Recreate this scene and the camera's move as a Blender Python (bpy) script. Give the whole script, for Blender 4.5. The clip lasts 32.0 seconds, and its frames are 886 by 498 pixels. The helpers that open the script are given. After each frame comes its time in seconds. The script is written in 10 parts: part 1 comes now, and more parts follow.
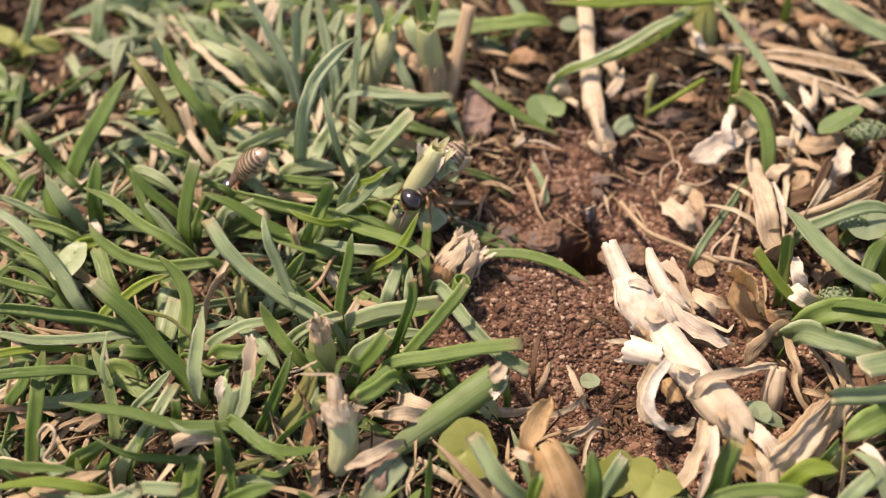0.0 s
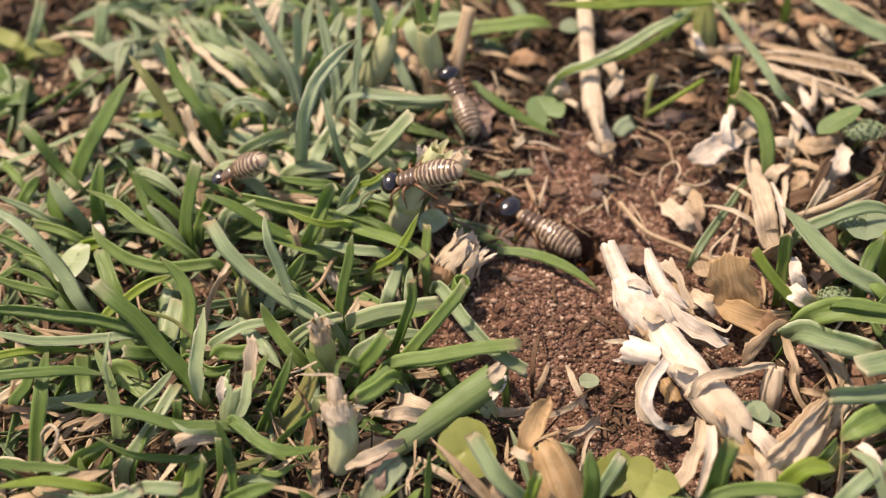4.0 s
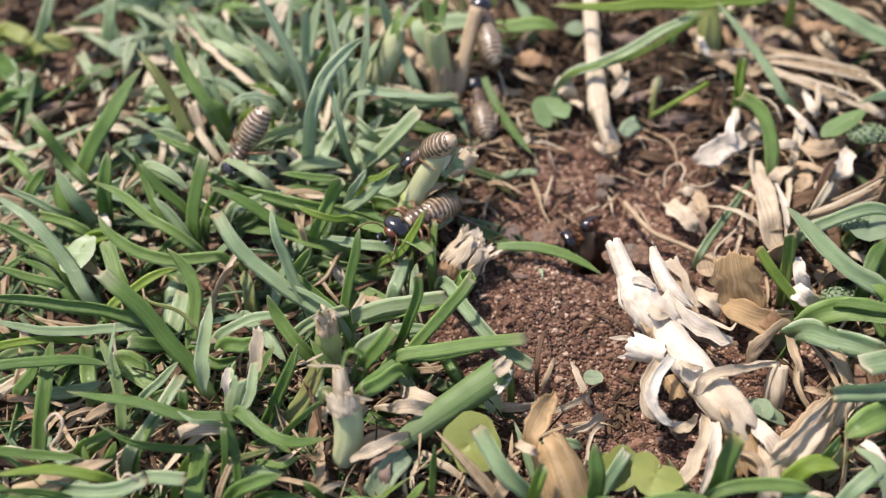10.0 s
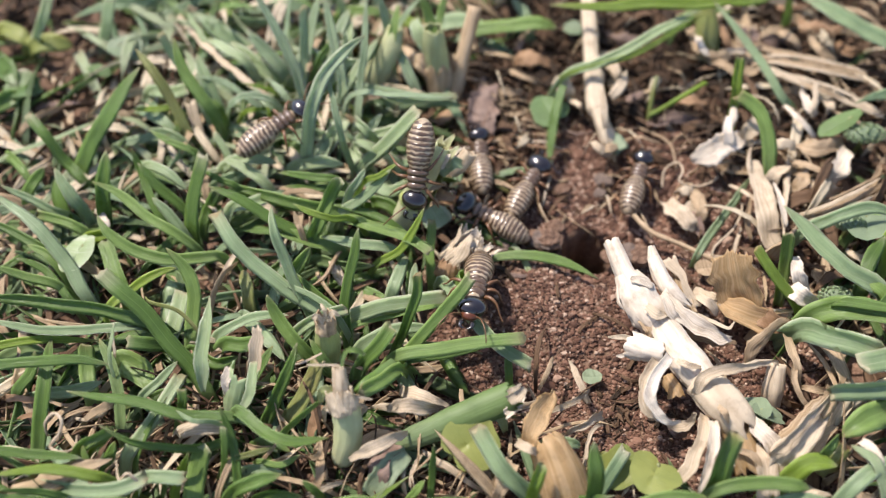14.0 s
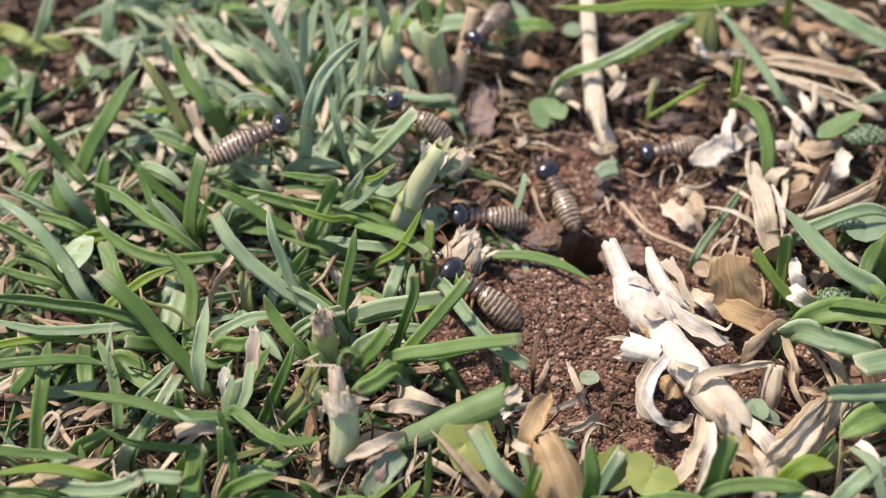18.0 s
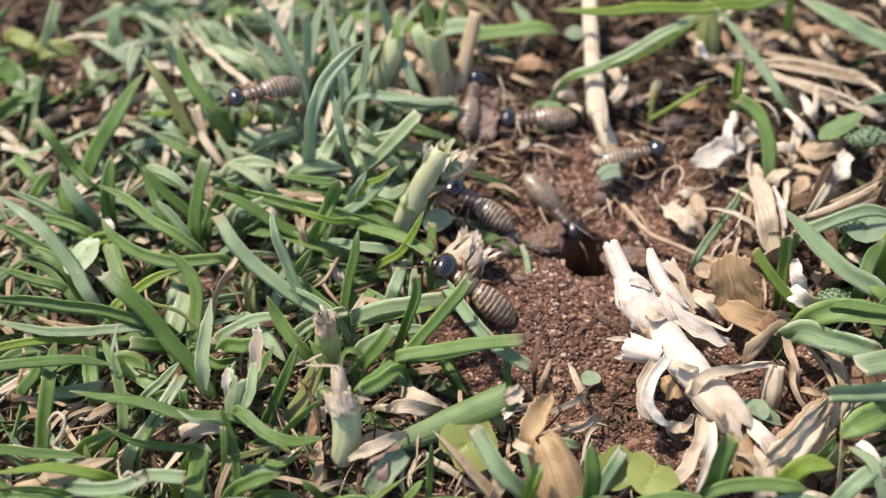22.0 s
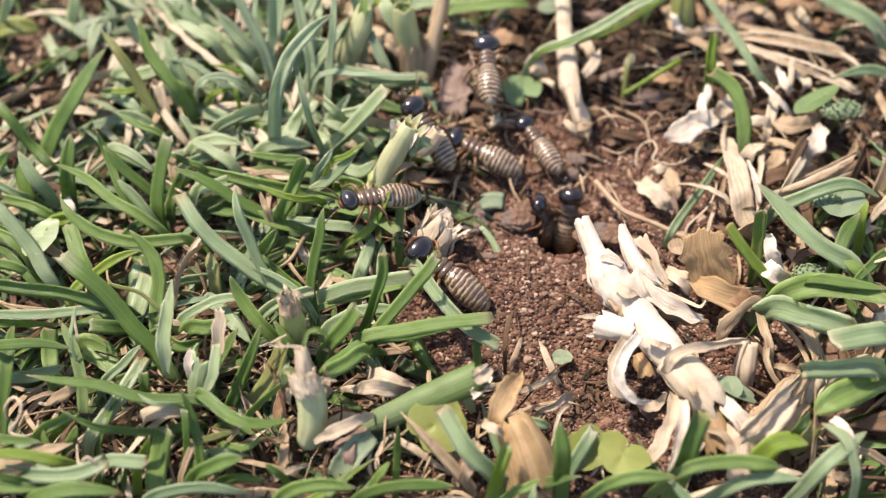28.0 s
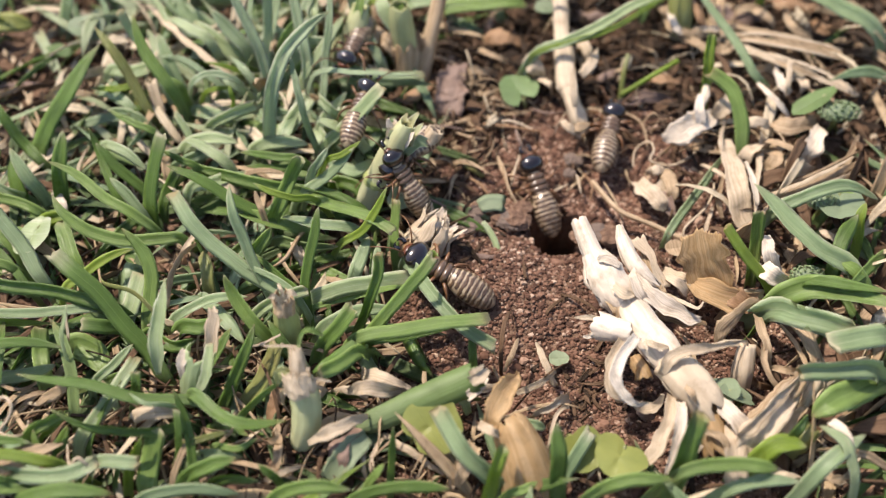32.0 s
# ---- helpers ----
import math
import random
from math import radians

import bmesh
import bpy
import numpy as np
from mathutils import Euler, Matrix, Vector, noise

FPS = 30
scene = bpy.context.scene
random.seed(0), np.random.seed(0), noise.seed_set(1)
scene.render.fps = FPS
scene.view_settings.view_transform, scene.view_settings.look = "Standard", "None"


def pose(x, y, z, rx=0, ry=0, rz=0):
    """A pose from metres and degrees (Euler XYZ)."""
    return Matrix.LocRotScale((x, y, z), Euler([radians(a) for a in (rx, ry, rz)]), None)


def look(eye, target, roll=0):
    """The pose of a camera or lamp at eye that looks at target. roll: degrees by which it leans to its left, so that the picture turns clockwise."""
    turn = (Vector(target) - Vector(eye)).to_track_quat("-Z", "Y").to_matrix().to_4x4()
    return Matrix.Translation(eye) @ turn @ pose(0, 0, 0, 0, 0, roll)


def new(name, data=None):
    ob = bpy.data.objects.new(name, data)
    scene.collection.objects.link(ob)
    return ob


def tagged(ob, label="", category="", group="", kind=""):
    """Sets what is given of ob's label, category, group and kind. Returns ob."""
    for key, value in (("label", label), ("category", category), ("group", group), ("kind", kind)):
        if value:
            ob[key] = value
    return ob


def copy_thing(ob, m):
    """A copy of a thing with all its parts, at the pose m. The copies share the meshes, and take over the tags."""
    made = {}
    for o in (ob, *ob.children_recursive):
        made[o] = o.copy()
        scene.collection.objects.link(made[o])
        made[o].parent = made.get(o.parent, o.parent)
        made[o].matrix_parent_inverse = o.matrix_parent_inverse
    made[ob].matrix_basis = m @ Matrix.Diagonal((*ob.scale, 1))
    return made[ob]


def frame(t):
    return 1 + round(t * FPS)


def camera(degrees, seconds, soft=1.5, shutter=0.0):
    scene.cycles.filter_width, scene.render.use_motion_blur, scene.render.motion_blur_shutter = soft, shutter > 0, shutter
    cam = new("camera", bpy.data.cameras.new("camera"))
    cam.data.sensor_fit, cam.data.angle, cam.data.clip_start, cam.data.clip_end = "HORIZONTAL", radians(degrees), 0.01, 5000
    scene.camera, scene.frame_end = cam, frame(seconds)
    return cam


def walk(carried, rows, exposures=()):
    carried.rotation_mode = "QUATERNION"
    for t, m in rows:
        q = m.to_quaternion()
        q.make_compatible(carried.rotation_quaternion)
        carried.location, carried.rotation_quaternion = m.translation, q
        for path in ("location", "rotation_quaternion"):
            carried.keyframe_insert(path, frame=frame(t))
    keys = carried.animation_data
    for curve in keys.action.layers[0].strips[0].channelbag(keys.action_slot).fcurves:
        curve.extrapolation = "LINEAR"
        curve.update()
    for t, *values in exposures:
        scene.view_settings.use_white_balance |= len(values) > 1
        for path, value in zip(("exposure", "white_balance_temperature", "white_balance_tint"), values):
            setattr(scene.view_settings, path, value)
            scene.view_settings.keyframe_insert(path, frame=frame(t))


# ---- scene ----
cam = camera(50, 32.0, soft=1.2, shutter=0.5)
PATH = [
    (0, pose(0.00054, -0.06247, 0.10138, 31.777, 0.482, -0.598)),
    (0.5, pose(0.00011, -0.06279, 0.10117, 31.886, 0.245, -0.597)),
    (1, pose(0.00010, -0.06288, 0.10104, 31.982, 0.214, -0.557)),
    (1.5, pose(0.00024, -0.06280, 0.10133, 31.881, 0.276, -0.515)),
    (2, pose(0.00033, -0.06290, 0.10118, 31.962, 0.297, -0.484)),
    (2.5, pose(0.00046, -0.06279, 0.10134, 31.906, 0.341, -0.477)),
    (3, pose(0.00130, -0.06273, 0.10178, 31.856, 0.791, -0.468)),
    (3.5, pose(0.00146, -0.06277, 0.10216, 31.788, 0.953, -0.493)),
    (5.5, pose(0.00066, -0.06312, 0.10111, 31.967, 0.450, -0.477)),
    (6, pose(0.00042, -0.06340, 0.10134, 32.012, 0.317, -0.485)),
    (6.5, pose(0.00047, -0.06379, 0.10140, 32.127, 0.369, -0.341)),
    (7, pose(0.00014, -0.06415, 0.10121, 32.271, 0.250, -0.252)),
    (7.5, pose(0.00025, -0.06425, 0.10124, 32.315, 0.270, -0.216)),
    (8, pose(0.00025, -0.06424, 0.10125, 32.340, 0.223, -0.224)),
    (8.5, pose(-0.00007, -0.06462, 0.10102, 32.545, 0.150, -0.162)),
    (9, pose(0.00010, -0.06447, 0.10134, 32.468, 0.228, -0.155)),
    (9.5, pose(0.00024, -0.06467, 0.10127, 32.599, 0.313, -0.128)),
    (10, pose(-0.00002, -0.06487, 0.10113, 32.691, 0.218, -0.058)),
    (10.5, pose(-0.00027, -0.06502, 0.10102, 32.782, 0.122, -0.028)),
    (11, pose(-0.00015, -0.06501, 0.10120, 32.786, 0.176, -0.044)),
    (11.5, pose(-0.00059, -0.06520, 0.10098, 32.912, 0.069, -0.050)),
    (12, pose(0.00017, -0.06454, 0.10141, 32.670, 0.369, -0.247)),
    (12.5, pose(0.00081, -0.06349, 0.10073, 32.333, 0.485, -0.633)),
    (13, pose(0.00093, -0.06424, 0.10195, 32.277, 0.594, -0.645)),
    (13.5, pose(0.00035, -0.06476, 0.10150, 32.552, 0.357, -0.387)),
    (14, pose(-0.00034, -0.06492, 0.10127, 32.638, 0.035, -0.211)),
    (14.5, pose(-0.00031, -0.06505, 0.10106, 32.792, -0.075, -0.221)),
    (16.5, pose(-0.00014, -0.06536, 0.10063, 33.014, -0.026, -0.022)),
    (17, pose(0.00000, -0.06541, 0.10072, 33.000, -0.000, 0.000)),
    (17.5, pose(0.00049, -0.06552, 0.10091, 33.035, 0.213, -0.017)),
    (18, pose(0.00057, -0.06526, 0.10122, 32.850, 0.261, 0.042)),
    (18.5, pose(0.00044, -0.06552, 0.10109, 33.004, 0.236, -0.042)),
    (19, pose(0.00074, -0.06561, 0.10106, 33.025, 0.362, 0.108)),
    (19.5, pose(0.00076, -0.06555, 0.10133, 32.916, 0.371, 0.141)),
    (20, pose(0.00069, -0.06571, 0.10116, 33.028, 0.334, 0.153)),
    (20.5, pose(0.00123, -0.06574, 0.10143, 33.058, 0.569, 0.163)),
    (21, pose(0.00140, -0.06583, 0.10166, 33.057, 0.666, 0.215)),
    (21.5, pose(0.00105, -0.06598, 0.10145, 33.137, 0.602, 0.270)),
    (22, pose(0.00130, -0.06597, 0.10164, 33.133, 0.720, 0.252)),
    (22.5, pose(0.00126, -0.06589, 0.10162, 33.128, 0.712, 0.207)),
    (23, pose(0.00117, -0.06595, 0.10152, 33.136, 0.658, 0.294)),
    (23.5, pose(0.00112, -0.06600, 0.10162, 33.152, 0.620, 0.213)),
    (24, pose(0.00118, -0.06603, 0.10176, 33.145, 0.691, 0.204)),
    (24.5, pose(0.00142, -0.06567, 0.10178, 33.029, 0.834, 0.141)),
    (25, pose(0.00111, -0.06290, 0.09890, 32.478, 0.184, -0.789)),
    (25.5, pose(0.00451, -0.06285, 0.09991, 31.632, 0.494, -1.646)),
    (27.5, pose(0.00368, -0.06538, 0.09921, 32.176, 0.454, -0.593)),
    (28, pose(0.00346, -0.06539, 0.09917, 32.219, 0.338, -0.572)),
    (28.5, pose(0.00329, -0.06538, 0.09881, 32.277, 0.161, -0.523)),
    (29, pose(0.00308, -0.06548, 0.09846, 32.340, -0.012, -0.486)),
    (29.5, pose(0.00314, -0.06550, 0.09844, 32.354, -0.069, -0.529)),
    (30, pose(0.00298, -0.06558, 0.09834, 32.418, -0.124, -0.578)),
    (30.5, pose(0.00350, -0.06542, 0.09879, 32.340, 0.022, -0.542)),
    (31, pose(0.00322, -0.06588, 0.09869, 32.606, -0.042, -0.507)),
    (31.5, pose(0.00326, -0.06577, 0.09886, 32.601, -0.024, -0.506)),
    (32, pose(0.00315, -0.06521, 0.09816, 32.423, -0.145, -0.568)),
]
walk(cam, PATH, [(0, 0.75, 8300, 24), (6.0, 0.73, 7800, 20.5), (8.0, 0.76, 7100, 17), (9.5, 0.78, 6680, 15), (22.0, 0.84, 6660, 15.5), (24.0, 0.97, 6860, 17), (25.5, 1.0, 7180, 18), (30, 0.98, 7180, 18), (32, 0.8, 7120, 17)])
cam.data.dof.use_dof = True
cam.data.dof.focus_distance = 0.107
cam.data.dof.aperture_fstop = 13.5

# ---------- world, sun ----------
SUN_AZ, SUN_EL = -52.0, 60.0     # degrees, from +y towards +x, and above the ground
world = bpy.data.worlds.new("world")
scene.world = world
world.use_nodes = True
wn = world.node_tree
bg = wn.nodes["Background"]
sky = wn.nodes.new("ShaderNodeTexSky")
sky.sky_type = "NISHITA"
sky.sun_disc = False
sky.sun_elevation = radians(SUN_EL)
sky.sun_rotation = radians(SUN_AZ)
wn.links.new(sky.outputs[0], bg.inputs[0])
bg.inputs[1].default_value = 0.15
sun = new("sun", bpy.data.lights.new("sun", "SUN"))
sun.data.energy = 4.0
sun.data.angle = radians(3.5)
sun.data.color = (1.0, 0.95, 0.87)
sd = Vector((math.sin(radians(SUN_AZ)) * math.cos(radians(SUN_EL)), math.cos(radians(SUN_AZ)) * math.cos(radians(SUN_EL)), math.sin(radians(SUN_EL))))
sun.matrix_world = look(sd, (0, 0, 0))


# ---------- materials ----------
class Nodes:
    """A small helper to wire a material."""

    def __init__(self, name):
        self.m = bpy.data.materials.new(name)
        self.m.use_nodes = True
        self.t = self.m.node_tree
        self.b = self.t.nodes["Principled BSDF"]

    def n(self, kind, **vals):
        node = self.t.nodes.new("ShaderNode" + kind)
        for k, val in vals.items():
            if k in node.inputs:
                node.inputs[k].default_value = val
        return node

    def l(self, a, b):
        self.t.links.new(a, b)

    def noise(self, vec, scale, detail=4.0, rough=0.6):
        node = self.n("TexNoise", Scale=scale, Detail=detail, Roughness=rough)
        if vec is not None:
            self.l(vec, node.inputs["Vector"])
        return node.outputs["Fac"]

    def ramp(self, fac, *stops):
        r = self.n("ValToRGB")
        els = r.color_ramp.elements
        while len(els) < len(stops):
            els.new(0.5)
        for e, (pos, col) in zip(els, stops):
            e.position, e.color = pos, (*col, 1)
        self.l(fac, r.inputs[0])
        return r.outputs[0]

    def mix(self, fac, a, b, mode="MIX"):
        x = self.t.nodes.new("ShaderNodeMix")
        x.data_type, x.blend_type = "RGBA", mode
        for sock, val in ((x.inputs[0], fac), (x.inputs[6], a), (x.inputs[7], b)):
            if isinstance(val, (int, float)):
                sock.default_value = val
            elif isinstance(val, tuple):
                sock.default_value = (*val, 1)
            else:
                self.l(val, sock)
        return x.outputs[2]

    def mul(self, a, k, add=0.0):
        x = self.t.nodes.new("ShaderNodeMath")
        x.operation = "MULTIPLY_ADD"
        self.l(a, x.inputs[0])
        x.inputs[1].default_value, x.inputs[2].default_value = k, add
        return x.outputs[0]

    def bump(self, height, strength, dist):
        x = self.n("Bump", Strength=strength, Distance=dist)
        self.l(height, x.inputs["Height"])
        self.l(x.outputs[0], self.b.inputs["Normal"])
        return x.outputs[0]

    def scaled(self, vec, s):
        x = self.n("Mapping")
        x.inputs["Scale"].default_value = s
        self.l(vec, x.inputs["Vector"])
        return x.outputs[0]


def leafy(name, dark, light, trans=0.44, rough=0.32, stripe=0.5, stain=None, island=False):
    """Leaf surface: veins along the blade, blotches, and light that passes through it."""
    k = Nodes(name)
    uv = k.n("TexCoord").outputs["UV"]
    ob = k.n("TexCoord").outputs["Object"]
    if island:
        rnd = k.n("NewGeometry").outputs["Random Per Island"]
    else:
        rnd = k.n("ObjectInfo").outputs["Random"]
    shift = k.n("VectorMath")
    shift.operation = "MULTIPLY_ADD"
    k.l(rnd, shift.inputs[1])
    k.l(rnd, shift.inputs[0])
    shift.inputs[1].default_value = (37.0, 11.0, 5.0)
    for link in list(shift.inputs[1].links):
        k.t.links.remove(link)
    add = k.n("VectorMath")
    k.l(k.scaled(uv, (24.0, 1.6, 1.0)), add.inputs[0])
    k.l(shift.outputs[0], add.inputs[1])
    vein = k.noise(add.outputs[0], 1.0, 3.0, 0.7)
    fine = k.noise(k.scaled(add.outputs[0], (2.6, 0.4, 1.0)), 1.0, 1.0)
    blot = k.noise(ob, 260.0, 5.0)
    col = k.mix(rnd, dark, light)
    veined = k.mix(stripe * 1.1, col, k.mix(vein, tuple(c * 0.4 for c in dark), tuple(min(1, c * 1.5) for c in light)))
    spots = stain or tuple(c * 0.6 for c in dark)
    col2 = k.mix(k.mul(blot, 1.6, -0.62), veined, spots)
    # pale margins and midrib
    sep = k.n("SeparateXYZ")
    k.l(uv, sep.inputs[0])
    off = k.t.nodes.new("ShaderNodeMath")
    off.operation = "PINGPONG"
    k.l(sep.outputs[0], off.inputs[0])
    off.inputs[1].default_value = 0.5
    rib = k.ramp(off.outputs[0], (0.0, (1, 1, 1)), (0.06, (0.4, 0.4, 0.4)), (0.11, (0, 0, 0)), (0.475, (0, 0, 0)), (0.5, (0.45, 0.45, 0.45)))
    if stripe > 0.3:
        col2 = k.mix(k.mul(rib, 0.75), col2, tuple(min(0.7, c * 1.55 + 0.04) for c in light))
        # bleached or browned tips
        tip = k.ramp(sep.outputs[1], (0.0, (0, 0, 0)), (0.86, (0, 0, 0)), (0.95, (0.35, 0.35, 0.35)), (1.0, (1, 1, 1)))
        end = k.mix(rnd, (0.6, 0.54, 0.38), (0.4, 0.27, 0.13))
        col2 = k.mix(k.mul(tip, 0.8), col2, end)
    fleck = k.ramp(k.noise(add.outputs[0], 5.0, 5.0, 0.75), (0.62, (0, 0, 0)), (0.74, (1, 1, 1)))
    col2 = k.mix(k.mul(fleck, 0.55), col2, (0.56, 0.58, 0.42))
    if stripe > 0.3:
        # bleached towards the root
        root = k.ramp(sep.outputs[1], (0.0, (1, 1, 1)), (0.18, (0.6, 0.6, 0.6)), (0.42, (0, 0, 0)))
        col2 = k.mix(k.mul(root, 0.5), col2, tuple(min(0.6, c * 0.8 + 0.16) for c in light))
    k.l(col2, k.b.inputs["Base Color"])
    k.l(k.mul(blot, 0.3, rough - 0.15), k.b.inputs["Roughness"])
    k.b.inputs["Specular IOR Level"].default_value = 0.5
    normal = k.bump(k.mix(0.5, vein, fine), 0.55, 0.0002)
    if trans > 0:
        tr = k.n("BsdfTranslucent")
        k.l(k.mix(0.5, col2, light), tr.inputs[0])
        k.l(normal, tr.inputs["Normal"])
        mx = k.n("MixShader", Fac=trans)
        k.l(k.b.outputs[0], mx.inputs[1])
        k.l(tr.outputs[0], mx.inputs[2])
        k.l(mx.outputs[0], k.t.nodes["Material Output"].inputs[0])
    return k.m


def earth(name, grain=1.0, grey=0.0):
    k = Nodes(name)
    ob = k.n("TexCoord").outputs["Object"]
    big = k.noise(ob, 45.0, 4.0)
    mid = k.noise(ob, 330.0, 6.0, 0.7)
    fine = k.noise(ob, 1500.0, 4.0, 0.7)
    base = k.ramp(mid, (0.25, (0.035, 0.021, 0.015)), (0.5, (0.125, 0.066, 0.043)), (0.75, (0.275, 0.17, 0.117)))
    tint = k.mix(k.mul(big, 2.2, -0.75), base, (0.045, 0.034, 0.028))
    # darker towards the back: brown humus, with deep shade of the gaps painted in
    pos = k.n("SeparateXYZ")
    k.l(ob, pos.inputs[0])
    humus = k.n("MapRange")
    k.l(pos.outputs[1], humus.inputs[0])
    humus.inputs[1].default_value, humus.inputs[2].default_value = 0.010, 0.026
    tint = k.mix(k.mul(humus.outputs[0], 0.6), tint, (0.05, 0.033, 0.024))
    col = k.mix(k.mul(fine, 1.2, -0.35), tint, (0.395, 0.255, 0.17))
    col = k.mix(grey, col, (0.15, 0.125, 0.108))
    k.l(col, k.b.inputs["Base Color"])
    k.b.inputs["Roughness"].default_value = 0.95
    k.b.inputs["Specular IOR Level"].default_value = 0.15
    k.bump(k.mix(0.5, mid, fine), 0.9, 0.0012 * grain)
    return k.m


def straw(name, dark, light, trans=0.25, rough=0.6, island=False, gloss=0.35, lines=0.0):
    k = Nodes(name)
    uv = k.n("TexCoord").outputs["UV"]
    ob = k.n("TexCoord").outputs["Object"]
    rnd = k.n("NewGeometry").outputs["Random Per Island"] if island else k.n("ObjectInfo").outputs["Random"]
    fib = k.noise(k.scaled(uv, (21.0, 1.6, 1.0)), 1.0, 4.0, 0.75)
    wide = k.noise(k.scaled(uv, (9.0, 1.3, 1.0)), 1.0, 3.0, 0.7)
    blot = k.noise(ob, 380.0, 6.0, 0.75)
    speck = k.noise(ob, 900.0, 3.0, 0.7)
    col = k.mix(rnd, dark, light)
    col = k.mix(k.mul(fib, 3.6, -1.25), col, light)
    col = k.mix(k.mul(wide, 2.4, -1.15), col, tuple(c * 0.62 for c in dark))
    col = k.mix(k.mul(blot, 3.0, -1.5), col, (dark[0] * 0.55, dark[1] * 0.46, dark[2] * 0.4))
    col = k.mix(k.mul(speck, 3.0, -1.95), col, (dark[0] * 0.3, dark[1] * 0.25, dark[2] * 0.22))
    if lines:
        vein = k.ramp(k.noise(k.scaled(uv, (lines, 0.7, 1.0)), 1.0, 1.0, 0.4), (0.4, (0, 0, 0)), (0.56, (1, 1, 1)))
        col = k.mix(vein, k.mix(0.26, col, (dark[0] * 0.8, dark[1] * 0.7, dark[2] * 0.6)), k.mix(0.22, col, (0.8, 0.66, 0.46)))
    k.l(col, k.b.inputs["Base Color"])
    k.b.inputs["Roughness"].default_value = rough
    k.b.inputs["Specular IOR Level"].default_value = gloss
    normal = k.bump(k.mix(0.45, fib, blot), 0.55, 0.0003)
    tr = k.n("BsdfTranslucent")
    k.l(col, tr.inputs[0])
    k.l(normal, tr.inputs["Normal"])
    mx = k.n("MixShader", Fac=trans)
    k.l(k.b.outputs[0], mx.inputs[1])
    k.l(tr.outputs[0], mx.inputs[2])
    k.l(mx.outputs[0], k.t.nodes["Material Output"].inputs[0])
    return k.m


def shell(name, dark, light, rough, scale=400.0, coat=0.0):
    k = Nodes(name)
    ob = k.n("TexCoord").outputs["Object"]
    rnd = k.n("ObjectInfo").outputs["Random"]
    ns = k.noise(ob, scale, 3.0)
    k.l(k.mix(k.mul(ns, 1.6, -0.3), k.mix(rnd, dark, tuple(c * 0.8 for c in dark)), light), k.b.inputs["Base Color"])
    k.b.inputs["Roughness"].default_value = rough
    k.b.inputs["Coat Weight"].default_value = coat
    k.b.inputs["Coat Roughness"].default_value = 0.12
    k.bump(ns, 0.15, 0.0001)
    return k.m


LEAF = {
    "g": leafy("grass_green", (0.136, 0.234, 0.0487), (0.288, 0.416, 0.122), 0.48),
    "d": leafy("grass_deep_green", (0.0859, 0.161, 0.0312), (0.181, 0.296, 0.0682), 0.46),
    "b": leafy("grass_fresh_green", (0.192, 0.296, 0.034), (0.312, 0.426, 0.073), 0.51),
    "f": leafy("grass_dull_green", (0.101, 0.161, 0.0438), (0.181, 0.265, 0.0876), 0.36, 0.6, 0.4),
    # s: grey-green with the pale sheen of sunlit blades in its colour
    "s": leafy("grass_sheen_grey_green", (0.202, 0.296, 0.136), (0.404, 0.52, 0.288), 0.46),
    # l: s lightened again, painting the bright haze over the middle tufts
    "l": leafy("grass_hazy_grey_green", (0.273, 0.374, 0.202), (0.474, 0.582, 0.363), 0.48),
    "p": leafy("grass_pale_green", (0.293, 0.395, 0.182), (0.505, 0.603, 0.343), 0.46),
    "o": leafy("grass_olive", (0.181, 0.218, 0.0584), (0.312, 0.343, 0.117), 0.41, stain=(0.2, 0.12, 0.05)),
    "y": leafy("herb_yellow_green", (0.28, 0.31, 0.07), (0.38, 0.4, 0.12), 0.46, 0.45, 0.15, stain=(0.14, 0.2, 0.05)),
    "c": leafy("herb_green", (0.12, 0.2, 0.065), (0.19, 0.28, 0.1), 0.41, 0.55, 0.12),
    "e": leafy("herb_pale_green", (0.17, 0.26, 0.1), (0.25, 0.36, 0.155), 0.36, 0.55, 0.12),
    "v": leafy("herb_blue_green", (0.2, 0.26, 0.15), (0.31, 0.38, 0.23), 0.31, 0.55, 0.12),
    "h": leafy("sheath_pale_green", (0.32, 0.38, 0.11), (0.48, 0.53, 0.22), 0.31, 0.5, 0.6, stain=(0.25, 0.2, 0.09)),
    "m": leafy("sheath_fresh_green", (0.4, 0.44, 0.2), (0.6, 0.62, 0.36), 0.36, 0.6, 0.35, stain=(0.36, 0.29, 0.13)),
    "t": straw("dry_leaf_tan", (0.34, 0.235, 0.135), (0.58, 0.43, 0.27), 0.35, lines=26.0),
    "w": straw("dry_straw_cream", (0.46, 0.36, 0.24), (0.68, 0.57, 0.42), 0.3, lines=26.0),
    "k": straw("bleached_stem", (0.4, 0.305, 0.2), (0.8, 0.72, 0.61), 0.12, 0.65, lines=30.0),
    "x": straw("papery_sheath", (0.46, 0.35, 0.225), (0.69, 0.58, 0.435), 0.3, 0.6, lines=34.0),
    "q": straw("dry_leaf_amber", (0.45, 0.28, 0.115), (0.74, 0.53, 0.28), 0.55, lines=44.0),
    "r": straw("dry_leaf_brown", (0.2, 0.11, 0.055), (0.36, 0.22, 0.12), 0.15),
    "n": straw("dead_leaf_grey_brown", (0.13, 0.085, 0.065), (0.26, 0.18, 0.14), 0.1),
}
SOIL = earth("red_brown_soil")
CLAY = earth("grey_clay", 1.0, 0.65)


# ---------- shapes ----------
MM = 0.001


